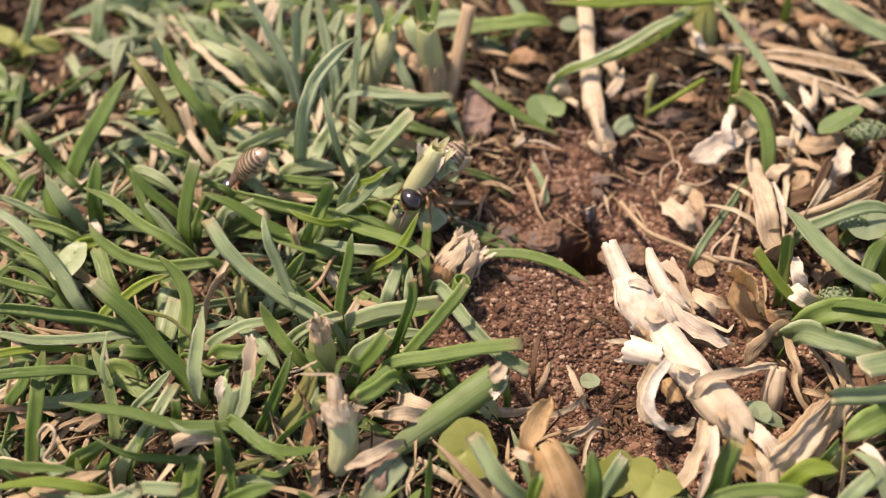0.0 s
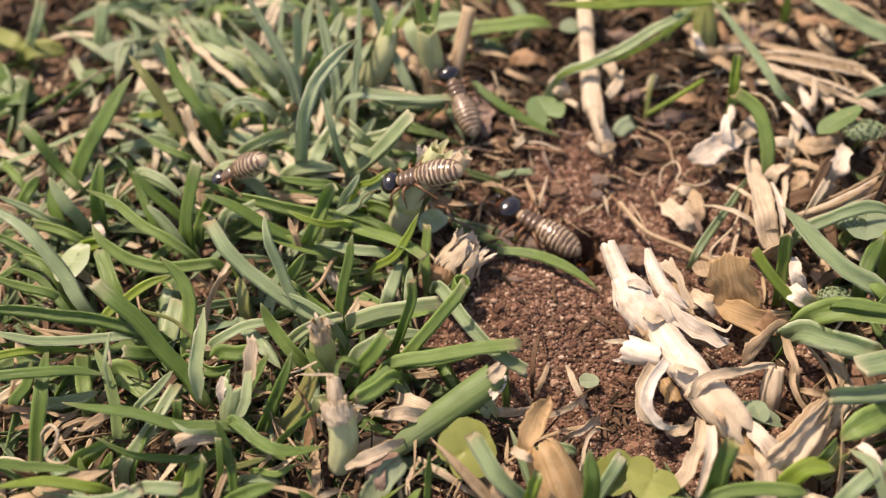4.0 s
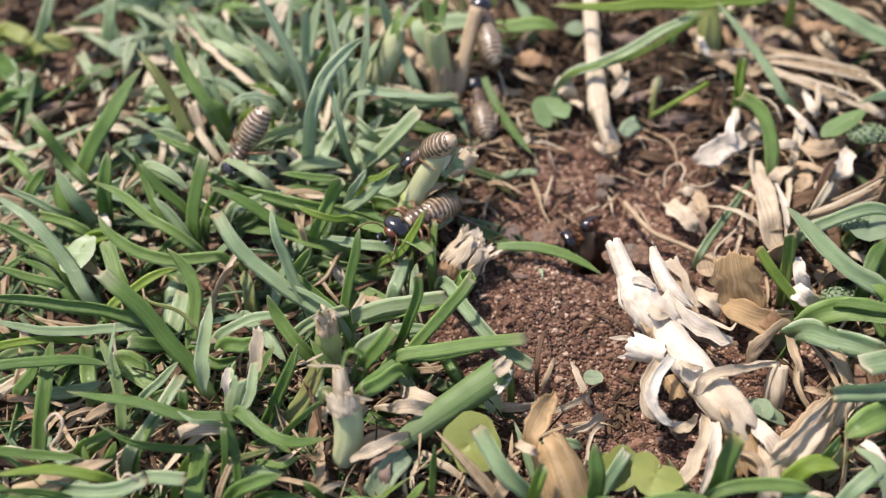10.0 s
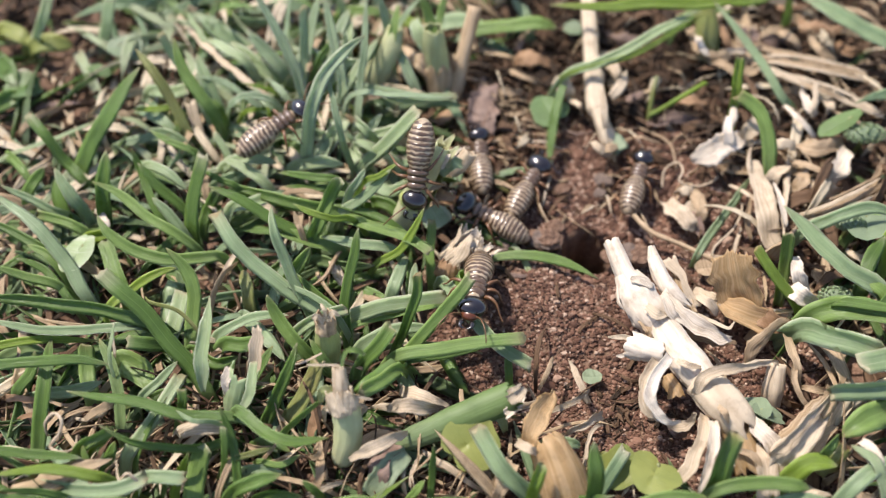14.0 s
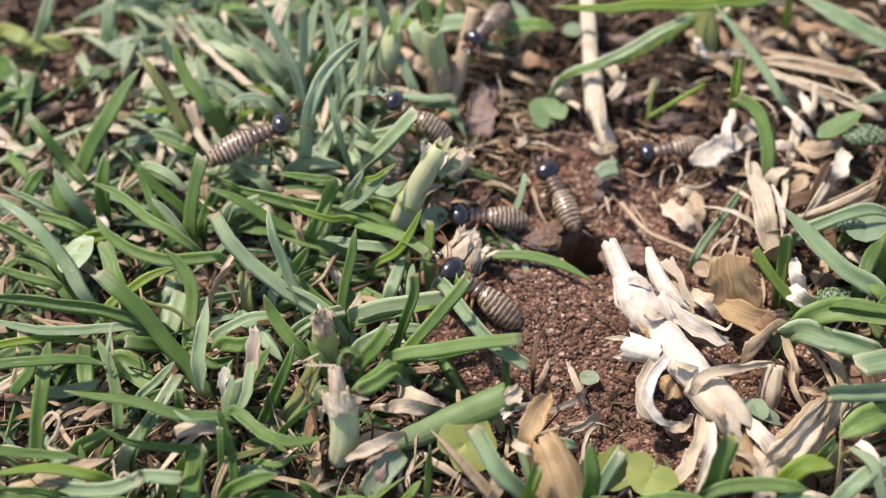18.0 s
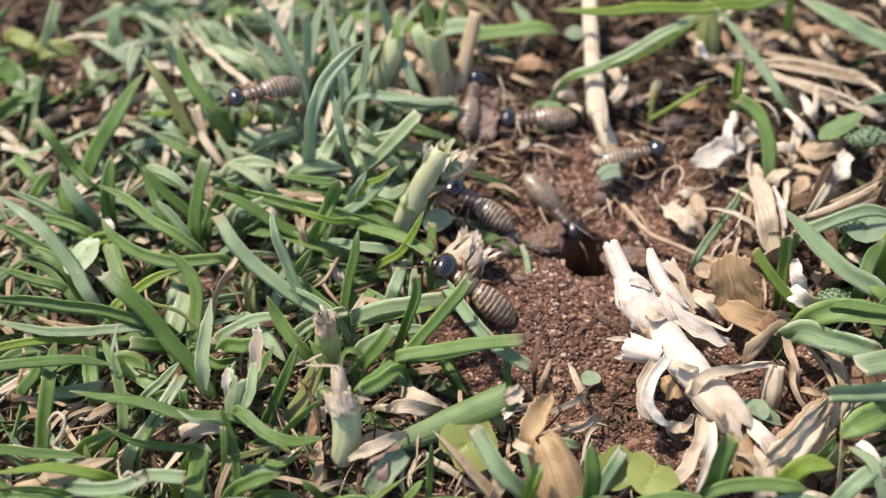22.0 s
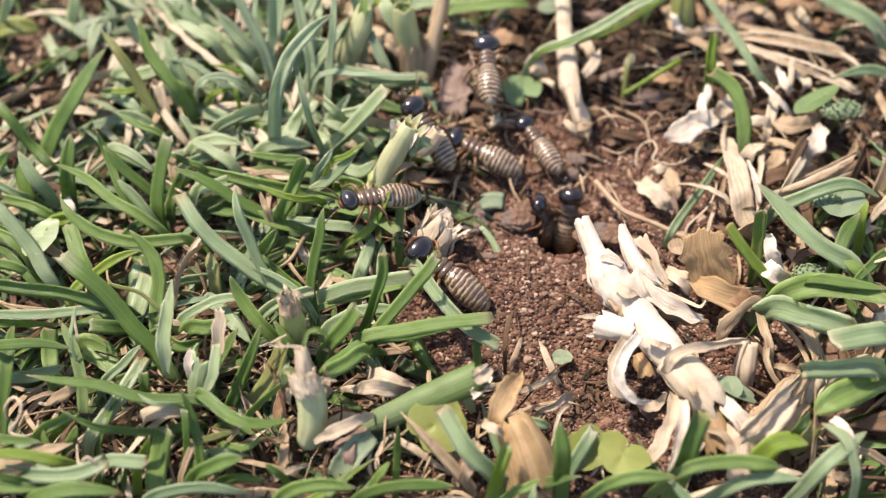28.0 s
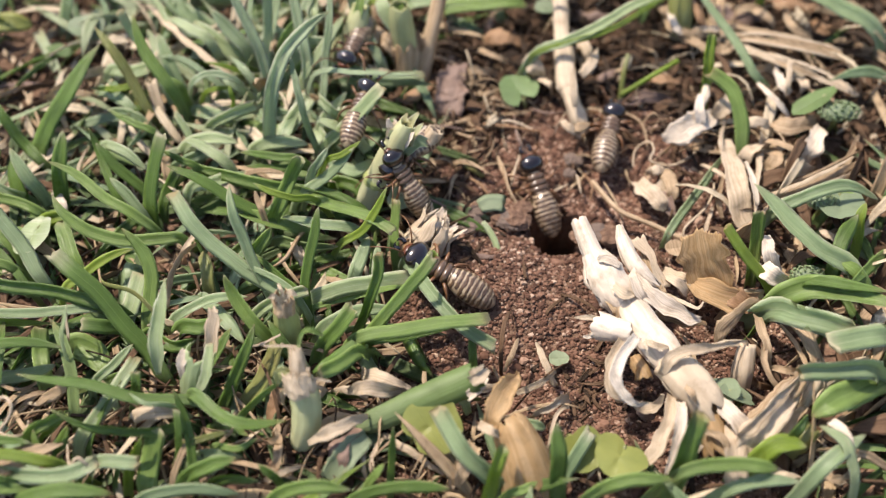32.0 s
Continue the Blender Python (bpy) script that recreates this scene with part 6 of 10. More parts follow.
dry_strip("dry_leaf", "tan dry curled grass leaf on the litter", "dry leaf", "t", (37.6, 29.4, 3.0), (39.4, 27.2, 4.0), (41.6, 26.1, 2.0), 1.4, -0.02, 0.53)
dry_strip("dry_leaf", "brown withered dry leaf on the soil", "dry leaf", "r", (32.1, 23.0, 1.0), (33.4, 22.1, 3.0), (36.4, 22.3, 2.0), 1.7, 0.43, -0.24)
dry_strip("dry_straw", "pale cream dry straw strip lying on litter", "straw", "w", (42.1, 7.9, 2.0), (43.1, 9.1, 4.0), (45.9, 10.7, 3.0), 1.9, 0.28, 1.10)
dry_strip("dry_straw", "pale cream dry straw strip lying on litter", "straw", "w", (46.6, 8.7, 2.0), (47.5, 5.9, 4.0), (50.9, 7.0, 3.0), 2.4, -0.04, -0.65)
dry_strip("dry_straw", "pale cream dry straw strip lying on litter", "straw", "w", (49.4, -2.2, 3.0), (50.0, -4.0, 4.0), (52.3, -4.6, 3.0), 0.9, -0.32, 0.52)
dry_strip("dry_leaf", "brown withered dry leaf on the soil", "dry leaf", "r", (38.2, -20.6, 1.0), (38.5, -22.0, 2.0), (40.4, -22.0, 1.0), 0.9, -0.37, -0.58)
dry_strip("dry_leaf", "tan dry curled grass leaf on the litter", "dry leaf", "t", (42.1, -32.1, 4.0), (43.6, -33.3, 4.0), (45.7, -33.6, 3.0), 1.3, -0.38, 0.49)
dry_strip("dry_straw", "pale cream dry straw strip lying on litter", "straw", "w", (37.4, -33.6, 4.0), (38.3, -33.2, 5.0), (40.1, -33.3, 4.0), 1.7, 0.43, 0.96)
dry_strip("dry_leaf", "tan dry curled grass leaf on the litter", "dry leaf", "t", (41.6, -15.7, 4.0), (43.2, -19.2, 4.0), (44.0, -22.8, 3.0), 0.6, -0.49, 0.80)
dry_strip("dry_straw", "bleached white straw scrap on the litter", "straw", "k", (42.9, -29.0, 8.0), (43.8, -31.0, 9.0), (44.6, -33.1, 7.0), 1.1, 0.10, 0.42)
dry_strip("dry_leaf", "tan dry curled grass leaf on the litter", "dry leaf", "t", (42.3, -25.5, 4.0), (39.0, -28.8, 5.0), (37.9, -31.2, 3.0), 1.4, -0.59, -0.40)
dry_strip("dry_leaf", "tan dry curled grass leaf on the litter", "dry leaf", "t", (10.6, -20.8, 3.0), (11.4, -19.3, 5.0), (12.3, -17.2, 4.0), 0.6, -0.08, -0.03)
dry_strip("dry_leaf", "tan dry curled grass leaf on the litter", "dry leaf", "t", (-39.3, -24.5, 4.0), (-36.5, -23.5, 5.5), (-36.0, -22.4, 4.0), 1.1, 0.05, -0.91)

# ---------- stalks, buds and herbs ----------
culm = thing("grass_culm", (24.6, -10.3, 1.0), "thick bleached broken grass stem lying beside the nest hole", "dry stem")
sheath_part(culm, "broken_top", "k", [(19.5, -4.0, 8.0), (20.7, -7.3, 7.0), (22.0, -9.7, 6.0)], [0.96, 1.12, 1.5], 0, 360, 0.1, 0.1, "white hollow broken end", 1.0, 0.04)
sheath_part(culm, "node", "k", [(21.1, -7.7, 6.5), (22.1, -10.5, 6.5), (23.4, -12.9, 5.6), (24.1, -14.4, 5.0)], [1.3, 2.25, 2.05, 1.2], 0, 360, 0.12, 0.35, "flaking pale node", 0.85, 0.12)
sheath_part(culm, "side_shoot", "k", [(24.1, -4.9, 8.0), (24.6, -7.7, 7.5), (26.1, -10.2, 6.5), (28.3, -11.7, 5.5)], [0.42, 0.9, 1.05, 0.5], 0, 360, 0.15, 0.3, "split white side shoot", 0.85, 0.1)
strip_part(culm, "sheath_strip", "k", [(24.6, -10.8, 7.0), (26.7, -13.1, 6.5), (30.0, -14.9, 5.0), (33.0, -14.9, 3.5)], [1.5, 2.2, 2.0, 0.6], 0.9, (0, 0.3), "", 0.3)
strip_part(culm, "sheath_strip", "k", [(24.7, -11.6, 8.0), (25.8, -13.4, 7.0), (26.9, -14.2, 5.2)], [1.2, 1.4, 0.5], 0.8, (0.1, 0.3), "", 0.4)
strip_part(culm, "sheath_strip", "x", [(26.2, -5.7, 6.5), (27.8, -8.1, 5.6), (29.2, -10.8, 4.2)], [2.0, 1.1, 1.3], 0.9, (0.1, 0.3), "", 0.3)
strip_part(culm, "sheath_strip", "x", [(29.2, -9.4, 4.5), (30.6, -10.8, 5.0), (32.0, -11.5, 3.5)], [1.0, 1.3, 0.8], 0.8, (0.1, 0.4), "", 0.4)
strip_part(culm, "fibre", "w", [(29.1, -12.3, 5.0), (30.8, -13.7, 5.5), (32.0, -14.7, 6.0), (32.7, -14.2, 6.5)], [0.3, 0.5, 0.35, 0.2], 0.5, (0, 0.4), "", 0.3)
strip_part(culm, "flake", "w", [(22.6, -12.9, 8.0), (23.8, -14.0, 8.0), (25.2, -13.4, 7.0)], [0.9, 1.3, 0.5], 0.7, (0, 0.5), "tan fibrous flake", 0.5)
strip_part(culm, "flake", "t", [(22.1, -13.9, 6.5), (22.9, -15.0, 6.0), (22.3, -15.7, 5.0)], [0.8, 1.1, 0.4], 0.8, (0, 0.5), "", 0.5)
strip_part(culm, "flake", "k", [(21.1, -9.8, 8.6), (22.3, -9.9, 8.8), (23.6, -10.6, 8.2)], [0.9, 1.2, 0.5], 0.6, (0, 0.3), "", 0.4)
sheath_part(culm, "stem_wall", "k", [(24.5, -13.5, 5.5), (25.6, -16.5, 6.0), (27.4, -19.6, 6.0), (29.0, -21.7, 5.4)], [1.55, 1.9, 1.98, 1.8], 0, 360, 0.2, 0.2, "", 0.88, 0.08)
sheath_part(culm, "stub", "k", [(24.1, -17.7, 6.0), (22.1, -17.3, 6.2), (20.7, -16.5, 5.8)], [1.3, 1.4, 1.62], -70, 250, 0.1, 0.35, "short flared stub of a side stem", 1.0, 0.06)
strip_part(culm, "fibre", "w", [(21.0, -16.3, 6.5), (19.7, -16.1, 6.6), (18.3, -15.7, 6.0)], [0.8, 0.6, 0.2], 0.7, (0, 0.3), "", 0.4)
strip_part(culm, "fibre", "k", [(20.7, -17.5, 6.0), (19.8, -17.8, 5.6), (19.2, -17.6, 5.0)], [0.6, 0.5, 0.2], 0.7, (0, 0.3), "", 0.4)
strip_part(culm, "curled_strip", "k", [(24.4, -19.2, 8.4), (22.5, -21.7, 9.0), (21.5, -23.8, 8.6), (22.5, -25.4, 7.2), (24.0, -26.0, 6.0), (25.4, -25.6, 5.4)], [1.0, 1.35, 1.35, 1.0, 0.7, 0.25], 0.8, (0.2, -0.4), "white curled sheath strip", 0.2)
sheath_part(culm, "stub", "q", [(24.5, -20.3, 5.0), (25.1, -21.7, 5.2), (25.3, -22.6, 4.8)], [0.75, 0.8, 0.95], 0, 360, 0.05, 0.35, "tan inner stub", 1.0, 0.14)
sheath_part(culm, "lower_tube", "w", [(27.9, -21.2, 6.0), (29.4, -23.3, 6.5), (31.0, -25.4, 6.0), (32.5, -27.2, 5.0)], [2.0, 2.3, 2.1, 1.5], 0, 360, 0.04, 0.3, "smooth cream lower tube with a dark rim", 0.85, 0.05)
sheath_part(culm, "inner_core", "q", [(30.7, -25.4, 5.0), (31.6, -27.9, 4.6), (32.7, -30.6, 3.0)], [1.4, 1.65, 1.7], 0, 360, 0.1, 0.3, "brown inner stalk", 0.85, 0.12)
strip_part(culm, "curled_strip", "x", [(26.8, -23.1, 7.0), (27.4, -22.1, 9.0), (29.9, -21.4, 9.5), (32.7, -20.6, 8.5), (36.7, -19.0, 6.5)], [1.0, 1.5, 1.15, 0.9, 0.3], 0.9, (0.3, -0.3), "long dry curled sheath tip", 0.15)
strip_part(culm, "sheath_strip", "k", [(32.0, -25.7, 6.6), (33.4, -27.4, 6.6), (34.6, -28.9, 5.6), (35.1, -30.3, 4.0)], [1.1, 2.0, 2.3, 1.1], 0.8, (0.1, 0.4), "", 0.3)
strip_part(culm, "sheath_strip", "x", [(27.6, -24.9, 6.0), (27.1, -27.3, 6.2), (26.3, -29.0, 5.6), (25.4, -31.0, 5.0), (22.7, -32.6, 3.0)], [1.2, 1.6, 1.3, 1.3, 0.9], 0.9, (0.2, -0.5), "long drooping dry sheath strip", 0.2)
strip_part(culm, "sheath_strip", "k", [(28.4, -26.0, 6.6), (28.0, -28.6, 6.4), (27.2, -30.9, 5.6), (26.6, -33.2, 4.0)], [1.2, 1.7, 1.4, 1.2], 0.8, (0.0, 0.4), "", 0.2)
strip_part(culm, "sheath_strip", "x", [(30.1, -30.4, 6.0), (28.8, -31.6, 6.0), (27.7, -33.6, 4.4)], [0.5, 1.1, 1.2], 0.9, (0.1, 0.3), "", 0.3)
strip_part(culm, "sheath_strip", "x", [(32.7, -28.0, 5.4), (33.2, -30.7, 5.4), (33.4, -33.5, 4.0)], [1.4, 2.5, 2.6], 0.6, (0.1, 0.3), "", 0.3)
strip_part(culm, "sheath_strip", "t", [(30.5, -29.1, 6.2), (32.2, -29.8, 6.0), (32.9, -31.6, 4.6)], [0.5, 1.0, 0.9], 0.8, (0, 0.6), "brown torn inner scale", 0.3)
strip_part(culm, "flake", "t", [(28.6, -25.1, 8.4), (29.1, -26.1, 8.6), (29.7, -26.7, 7.6)], [0.5, 0.8, 0.3], 0.8, (0, 0.4), "", 0.4)
strip_part(culm, "flake", "w", [(25.2, -19.7, 8.2), (26.2, -20.4, 8.4), (27.7, -20.3, 7.6)], [0.6, 0.9, 0.4], 0.7, (0, 0.3), "", 0.4)
broad = thing("dry_leaf", (41.0, -26.0, 1.0), "broad folded tan papery dry leaf beside the broken stem", "dry leaf")
strip_part(broad, "leaf", "x", [(42.9, -22.2, 5.0), (38.8, -26.5, 7.0), (35.8, -29.6, 6.4), (35.0, -31.3, 4.4)], [1.2, 2.6, 3.6, 2.8], 0.7, (0.2, -0.2), "", 0.25)
strip_part(broad, "folded_edge", "w", [(42.4, -22.3, 6.0), (38.1, -26.2, 8.4), (35.0, -29.1, 8.0), (33.8, -29.8, 6.6)], [0.5, 1.1, 1.3, 0.7], 1.2, (0.5, 0.2), "pale rolled leaf edge", 0.25)
strip_part(broad, "leaf_tip", "t", [(43.7, -21.1, 5.0), (41.8, -23.2, 6.4), (39.6, -25.5, 7.2)], [0.8, 1.6, 1.4], 0.8, (0.1, 0.3), "brown withered tip", 0.3)
stem = stalk("straw_stalk", "cream dry straw stalk with a swollen node", "straw", [(22.5, 14.6, 0.6), (21.9, 15.2, 2.6), (21.2, 17.0, 3.6), (20.8, 19.0, 4.0), (20.6, 20.0, 4.2), (20.4, 23.4, 5.0), (20.3, 28.8, 6.0), (20.4, 34.3, 7.0), (20.8, 43.0, 7.0)], [0.95, 1.1, 1.05, 1.12, 1.42, 1.36, 1.12, 1.08, 1.05], "w", 0.95, 0.06)
leaf_blade(stem, "t", (20.8, 13.7, 3.0), (21.7, 12.9, 4.0), (23.5, 15.3, 2.0), 1.3, False, "sheath_strip", 0, 0.25, label="", curl=0)
leaf_blade(stem, "w", (21.2, 15.5, 5.0), (21.0, 17.1, 6.5), (21.1, 21.0, 7.0), 1.0, False, "sheath_strip", 0, 0.25, label="", curl=0)
leaf_blade(stem, "w", (22.4, 20.7, 5.0), (23.6, 21.8, 6.0), (25.1, 25.7, 5.0), 1.6, False, "sheath_strip", 0, 0.25, label="", curl=0)
leaf_blade(stem, "w", (19.6, 14.0, 4.0), (20.6, 12.6, 4.0), (22.8, 13.7, 2.0), 1.2, False, "sheath_strip", 0, 0.25, label="", curl=0)
stem = stalk("straw_stalk", "orange tan upright dry straw stub", "straw", [(1.2, 23.0, 0.6), (2.6, 26.7, 6.0), (4.3, 31.8, 11.0)], [1.05, 1.0, 0.95], "t", 0.9, 0.06)
shoot = thing("grass_shoot", (-0.5, 24.4, 0.5), "pale green grass shoot with brown sheath base", "grass shoot")
sheath_part(shoot, "stem", "m", [(-0.5, 24.4, 0.5), (-0.8, 26.1, 5.0), (-1.2, 26.9, 9.0), (-1.4, 27.5, 11.5)], [1.7, 1.75, 1.55, 1.2], 0, 360, 0.02, 0.2, "", 1, 0.04)
sheath_part(shoot, "lower_sheath", "t", [(-0.4, 24.0, 0.5), (-0.6, 25.4, 3.6), (-0.8, 26.3, 6.5)], [1.8, 1.95, 1.85], -10, 200, 0.05, 0.5, "brown papery sheath", 1, 0.06)
strip_part(shoot, "bract", "t", [(-1.9, 25.0, 5.0), (-3.4, 25.6, 6.6), (-4.2, 26.8, 5.4)], [1.6, 2.2, 1.0], 0.8, (0.1, 0.3), "", 0.3)
strip_part(shoot, "bract", "p", [(-2.2, 26.6, 8.0), (-3.4, 28.0, 10.0), (-3.8, 30.0, 10.5)], [1.6, 2.0, 0.9], 0.9, (0.1, 0.2), "", 0.3)
strip_part(shoot, "bract", "r", [(0.8, 25.4, 3.0), (1.2, 25.6, 5.5), (0.9, 26.6, 7.5)], [1.0, 1.3, 0.5], 0.9, (0.1, 0.2), "", 0.3)
shoot = thing("grass_shoot", (-10.5, 24.4, 0.5), "pale green wedge-shaped grass shoot splitting into blades", "grass shoot")
sheath_part(shoot, "stem", "m", [(-10.5, 24.4, 0.5), (-8.9, 25.6, 5.0), (-7.2, 26.9, 8.0), (-6.4, 29.1, 10.0)], [1.5, 1.75, 1.55, 1.1], 0, 360, 0.03, 0.2, "", 0.8, 0.03)
strip_part(shoot, "bract", "g", [(-7.4, 26.2, 8.0), (-6.6, 28.0, 10.5), (-6.0, 31.0, 12.0)], [1.2, 1.3, 0.5], 0.9, (0, 0.3), "", 0.12)
strip_part(shoot, "bract", "p", [(-10.2, 24.0, 3.0), (-9.4, 24.6, 5.5), (-8.6, 26.0, 7.5)], [1.2, 1.6, 0.6], 1.0, (0, 0.3), "", 0.2)
stem = stalk("grass_shoot", "olive grass shoot with dry sheath", "grass shoot", [(38.2, 31.8, 1.0), (37.5, 33.8, 4.0), (36.8, 37.5, 7.0)], [1.44, 1.59, 1.42], "o", 1, 0.06)
sprig = thing("grass_shoot", (36.7, -22.2, 1.0), "dull yellow-green short sprout among dry leaves", "grass shoot")
sheath_part(sprig, "stem", "w", [(36.7, -22.2, 1.0), (36.6, -21.0, 3.5), (37.0, -18.8, 5.5)], [1.08, 1.20, 0.94], 0, 360, 0.03, 0.06, "", 1.0, 0.05)
nodeshoot = thing("grass_shoot", (40.2, -30.2, 3.0), "chewed pale green node of a grass shoot", "grass shoot")
sheath_part(nodeshoot, "stem", "o", [(39.9, -30.4, 3.0), (40.8, -29.7, 5.0), (42.0, -28.7, 6.0)], [0.72, 1.01, 0.77], 0, 360, 0.1, 0.35, "", 1, 0.1)
bud = thing("chewed_shoot", (-4.2, 4.6, 1.0), "pale green chewed grass shoot with frayed cream top", "grass shoot")
sheath_part(bud, "stem", "m", [(-5.6, 2.5, 1.4), (-4.1, 3.4, 5.0), (-2.6, 4.5, 8.4), (-0.9, 5.7, 11.4), (-0.1, 6.4, 12.8)], [1.65, 1.55, 1.4, 1.2, 0.9], 0, 360, 0.03, 0.14, "", 1, 0.02)
sheath_part(bud, "node_ring", "h", [(-4.1, 3.4, 4.9), (-3.9, 3.6, 5.4), (-3.6, 3.8, 6.0)], [1.58, 1.76, 1.56], 0, 360, 0.1, 0.2, "swollen node", 1, 0.05)
sheath_part(bud, "cut_shoot", "w", [(1.0, 7.1, 6.5), (2.2, 7.4, 8.0), (3.3, 8.2, 9.5)], [0.77, 0.98, 0.97], 0, 360, 0.1, 0.25, "short cut cream side shoot", 1, 0.06)
strip_part(bud, "frayed_strip", "t", [(0.3, 5.7, 3.0), (2.5, 4.9, 3.5), (4.5, 5.5, 2.5)], [0.72, 0.64, 0.22], 1.0, (0, 0.4), "", 0.35)
for i in range(9):
    spin = 0.7 * i - 1.2
    foot = Vector((-1.0 + 1.25 * math.cos(spin), 5.6 + 1.0 * math.sin(spin), 10.6 + 0.6 * math.sin(3.1 * i)))
    lean = Vector((0.9 + 0.5 * math.cos(spin), 0.9 + 0.4 * math.sin(spin), 2.2 + 0.8 * math.sin(2.3 * i)))
    strip_part(bud, "splinter", "kmkmmkkmk"[i], [foot, foot + lean * 0.5, foot + lean + Vector((0.4 * math.cos(spin), 0, -0.2))], [1.3, 1.2, 0.4], 0.9, (0, 0.4), "", 0.5)
strip_part(bud, "flap", "p", [(-0.4, 4.6, 9.6), (1.0, 5.2, 10.6), (2.2, 5.6, 9.8)], [1.5, 1.9, 1.2], 1.0, (0.1, 0.4), "pale green bitten flap", 0.3)
sheath_part(bud, "dry_sheath", "o", [(-3.4, 2.9, 4.6), (-2.4, 3.6, 7.4), (-1.3, 4.4, 10.0), (-0.3, 5.4, 12.6)], [1.5, 1.55, 1.5, 1.25], 200, 330, 0.2, 0.6, "olive brown withered sheath", 1, 0.06)
strip_part(bud, "loose_scale", "t", [(-2.6, 3.0, 7.4), (-1.4, 3.4, 8.4), (0.2, 4.2, 8.2)], [0.7, 1.2, 0.4], 1.0, (0.1, 0.4), "", 0.4)
bud2 = thing("frayed_bud", (0.8, -4.2, 0.5), "cream frayed bud of bitten leaf sheaths", "grass bud")
BUD_FOOT, BUD_AXIS = Vector((1.2, -4.3, 1.5)), Vector((2.5, 2.2, 4.6))
sheath_part(bud2, "core", "k", [BUD_FOOT, BUD_FOOT + BUD_AXIS * 0.35, BUD_FOOT + BUD_AXIS * 0.65, BUD_FOOT + BUD_AXIS * 0.92], [0.7, 1.2, 1.15, 0.7], 0, 360, 0.05, 0.3, "", 1, 0.1)
for i in range(11):
    spin = 2.4 * i
    out = BUD_AXIS.normalized().orthogonal()
    out.rotate(Matrix.Rotation(spin, 3, BUD_AXIS))
    swell = 1.6 + 0.05 * i
    reach = 0.86 + 0.14 * math.sin(i * 1.9)
    way = [BUD_FOOT + out * 0.8, BUD_FOOT + BUD_AXIS * 0.3 * reach + out * swell, BUD_FOOT + BUD_AXIS * 0.7 * reach + out * swell * 0.9, BUD_FOOT + BUD_AXIS * reach + out * swell * (0.8 + 0.35 * math.sin(i * 2.7))]
    count[0] += 1
    sheet_part(bud2, "bract", "kwkxwkwxkwk"[i], crinkled(strip(way, [1.0, 2.0, 1.8, 1.2], -0.8, (0, 0.1), count[0], 0.75, 0.1, 14, facing=out, ribs=(0.02, 26)), 0.3, i, 0.7))
for i in range(7):
    out = BUD_AXIS.normalized().orthogonal()
    out.rotate(Matrix.Rotation(1.9 * i, 3, BUD_AXIS))
    top = BUD_FOOT + BUD_AXIS * (0.98 + 0.1 * math.sin(2.1 * i)) + out * (1.0 + 0.5 * math.sin(1.3 * i))
    strip_part(bud2, "fibre", "kkw"[i % 3], [BUD_FOOT + BUD_AXIS * 0.45 + out * 1.1, BUD_FOOT + BUD_AXIS * 0.75 + out * 1.2, top], [0.35, 0.3, 0.1], 0.6, (0, 0.4), "", 0.4)
sheath_part(bud2, "lower_sheath", "r", [(0.1, -5.4, 1.6), (0.4, -5.2, 3.4), (0.9, -4.6, 4.6)], [1.2, 1.5, 1.1], 0, 220, 0.15, 0.5, "brown lower scale", 1, 0.1)
stalk("twig", "short pale straw leaning on the frayed bud", "twig", [(5.1, -3.7, 4.6), (3.1, -5.7, 4.4), (0.2, -7.6, 3.0)], [0.34, 0.36, 0.3], "w", 1, 0.1)
cutstem = thing("grass_stub", (2.0, -7.5, 1.0), "pale cut green grass stem stub beside the soil", "grass stem")
sheath_part(cutstem, "stem", "g", [(0.9, -8.6, 1.0), (1.9, -8.1, 3.5), (2.6, -7.5, 6.0)], [0.89, 0.94, 0.99], 0, 360, 0.05, 0.12, "", 1, 0.05)
sprout = thing("grass_sprout", (-11.3, -28.9, 1.0), "thick pale green sprout with a torn cream collar", "grass shoot")
sheath_part(sprout, "stem", "m", [(-11.3, -29.1, 2.2), (-10.9, -28.6, 3.6), (-10.3, -27.3, 6.0), (-10.3, -25.9, 8.0), (-10.8, -24.5, 9.5)], [0.61, 1.33, 1.55, 1.54, 1.41], 0, 360, 0.02, 0.08, "", 0.95, 0.03)
sheath_part(sprout, "inner_stem", "w", [(-10.5, -25.3, 9.5), (-10.7, -24.0, 11.5), (-11.0, -22.5, 13.0)], [0.99, 0.87, 0.63], 0, 360, 0.05, 0.4, "pale inner stem", 1, 0.08)
sheath_part(sprout, "collar", "w", [(-10.4, -25.8, 9.3), (-10.7, -25.1, 10.4), (-11.0, -24.2, 11.5)], [1.58, 1.57, 1.39], 20, 215, 0.3, 0.6, "torn membrane collar", 0.95, 0.1)
strip_part(sprout, "torn_strip", "h", [(-11.6, -24.4, 11.0), (-12.6, -24.6, 11.5), (-12.9, -25.3, 10.0)], [0.81, 1.04, 0.47], 0.9, (0, 0.3), "", 0.35)
strip_part(sprout, "torn_strip", "g", [(-10.7, -23.2, 12.5), (-10.3, -21.7, 14.0), (-9.3, -21.5, 14.5), (-8.2, -21.6, 13.5)], [0.29, 0.57, 0.69, 0.35], 0.9, (0, 0.3), "", 0.35)
strip_part(sprout, "torn_strip", "w", [(-10.6, -22.5, 13.0), (-12.9, -22.4, 13.0), (-14.3, -22.2, 12.5)], [0.29, 0.29, 0.17], 0.9, (0, 0.3), "", 0.35)
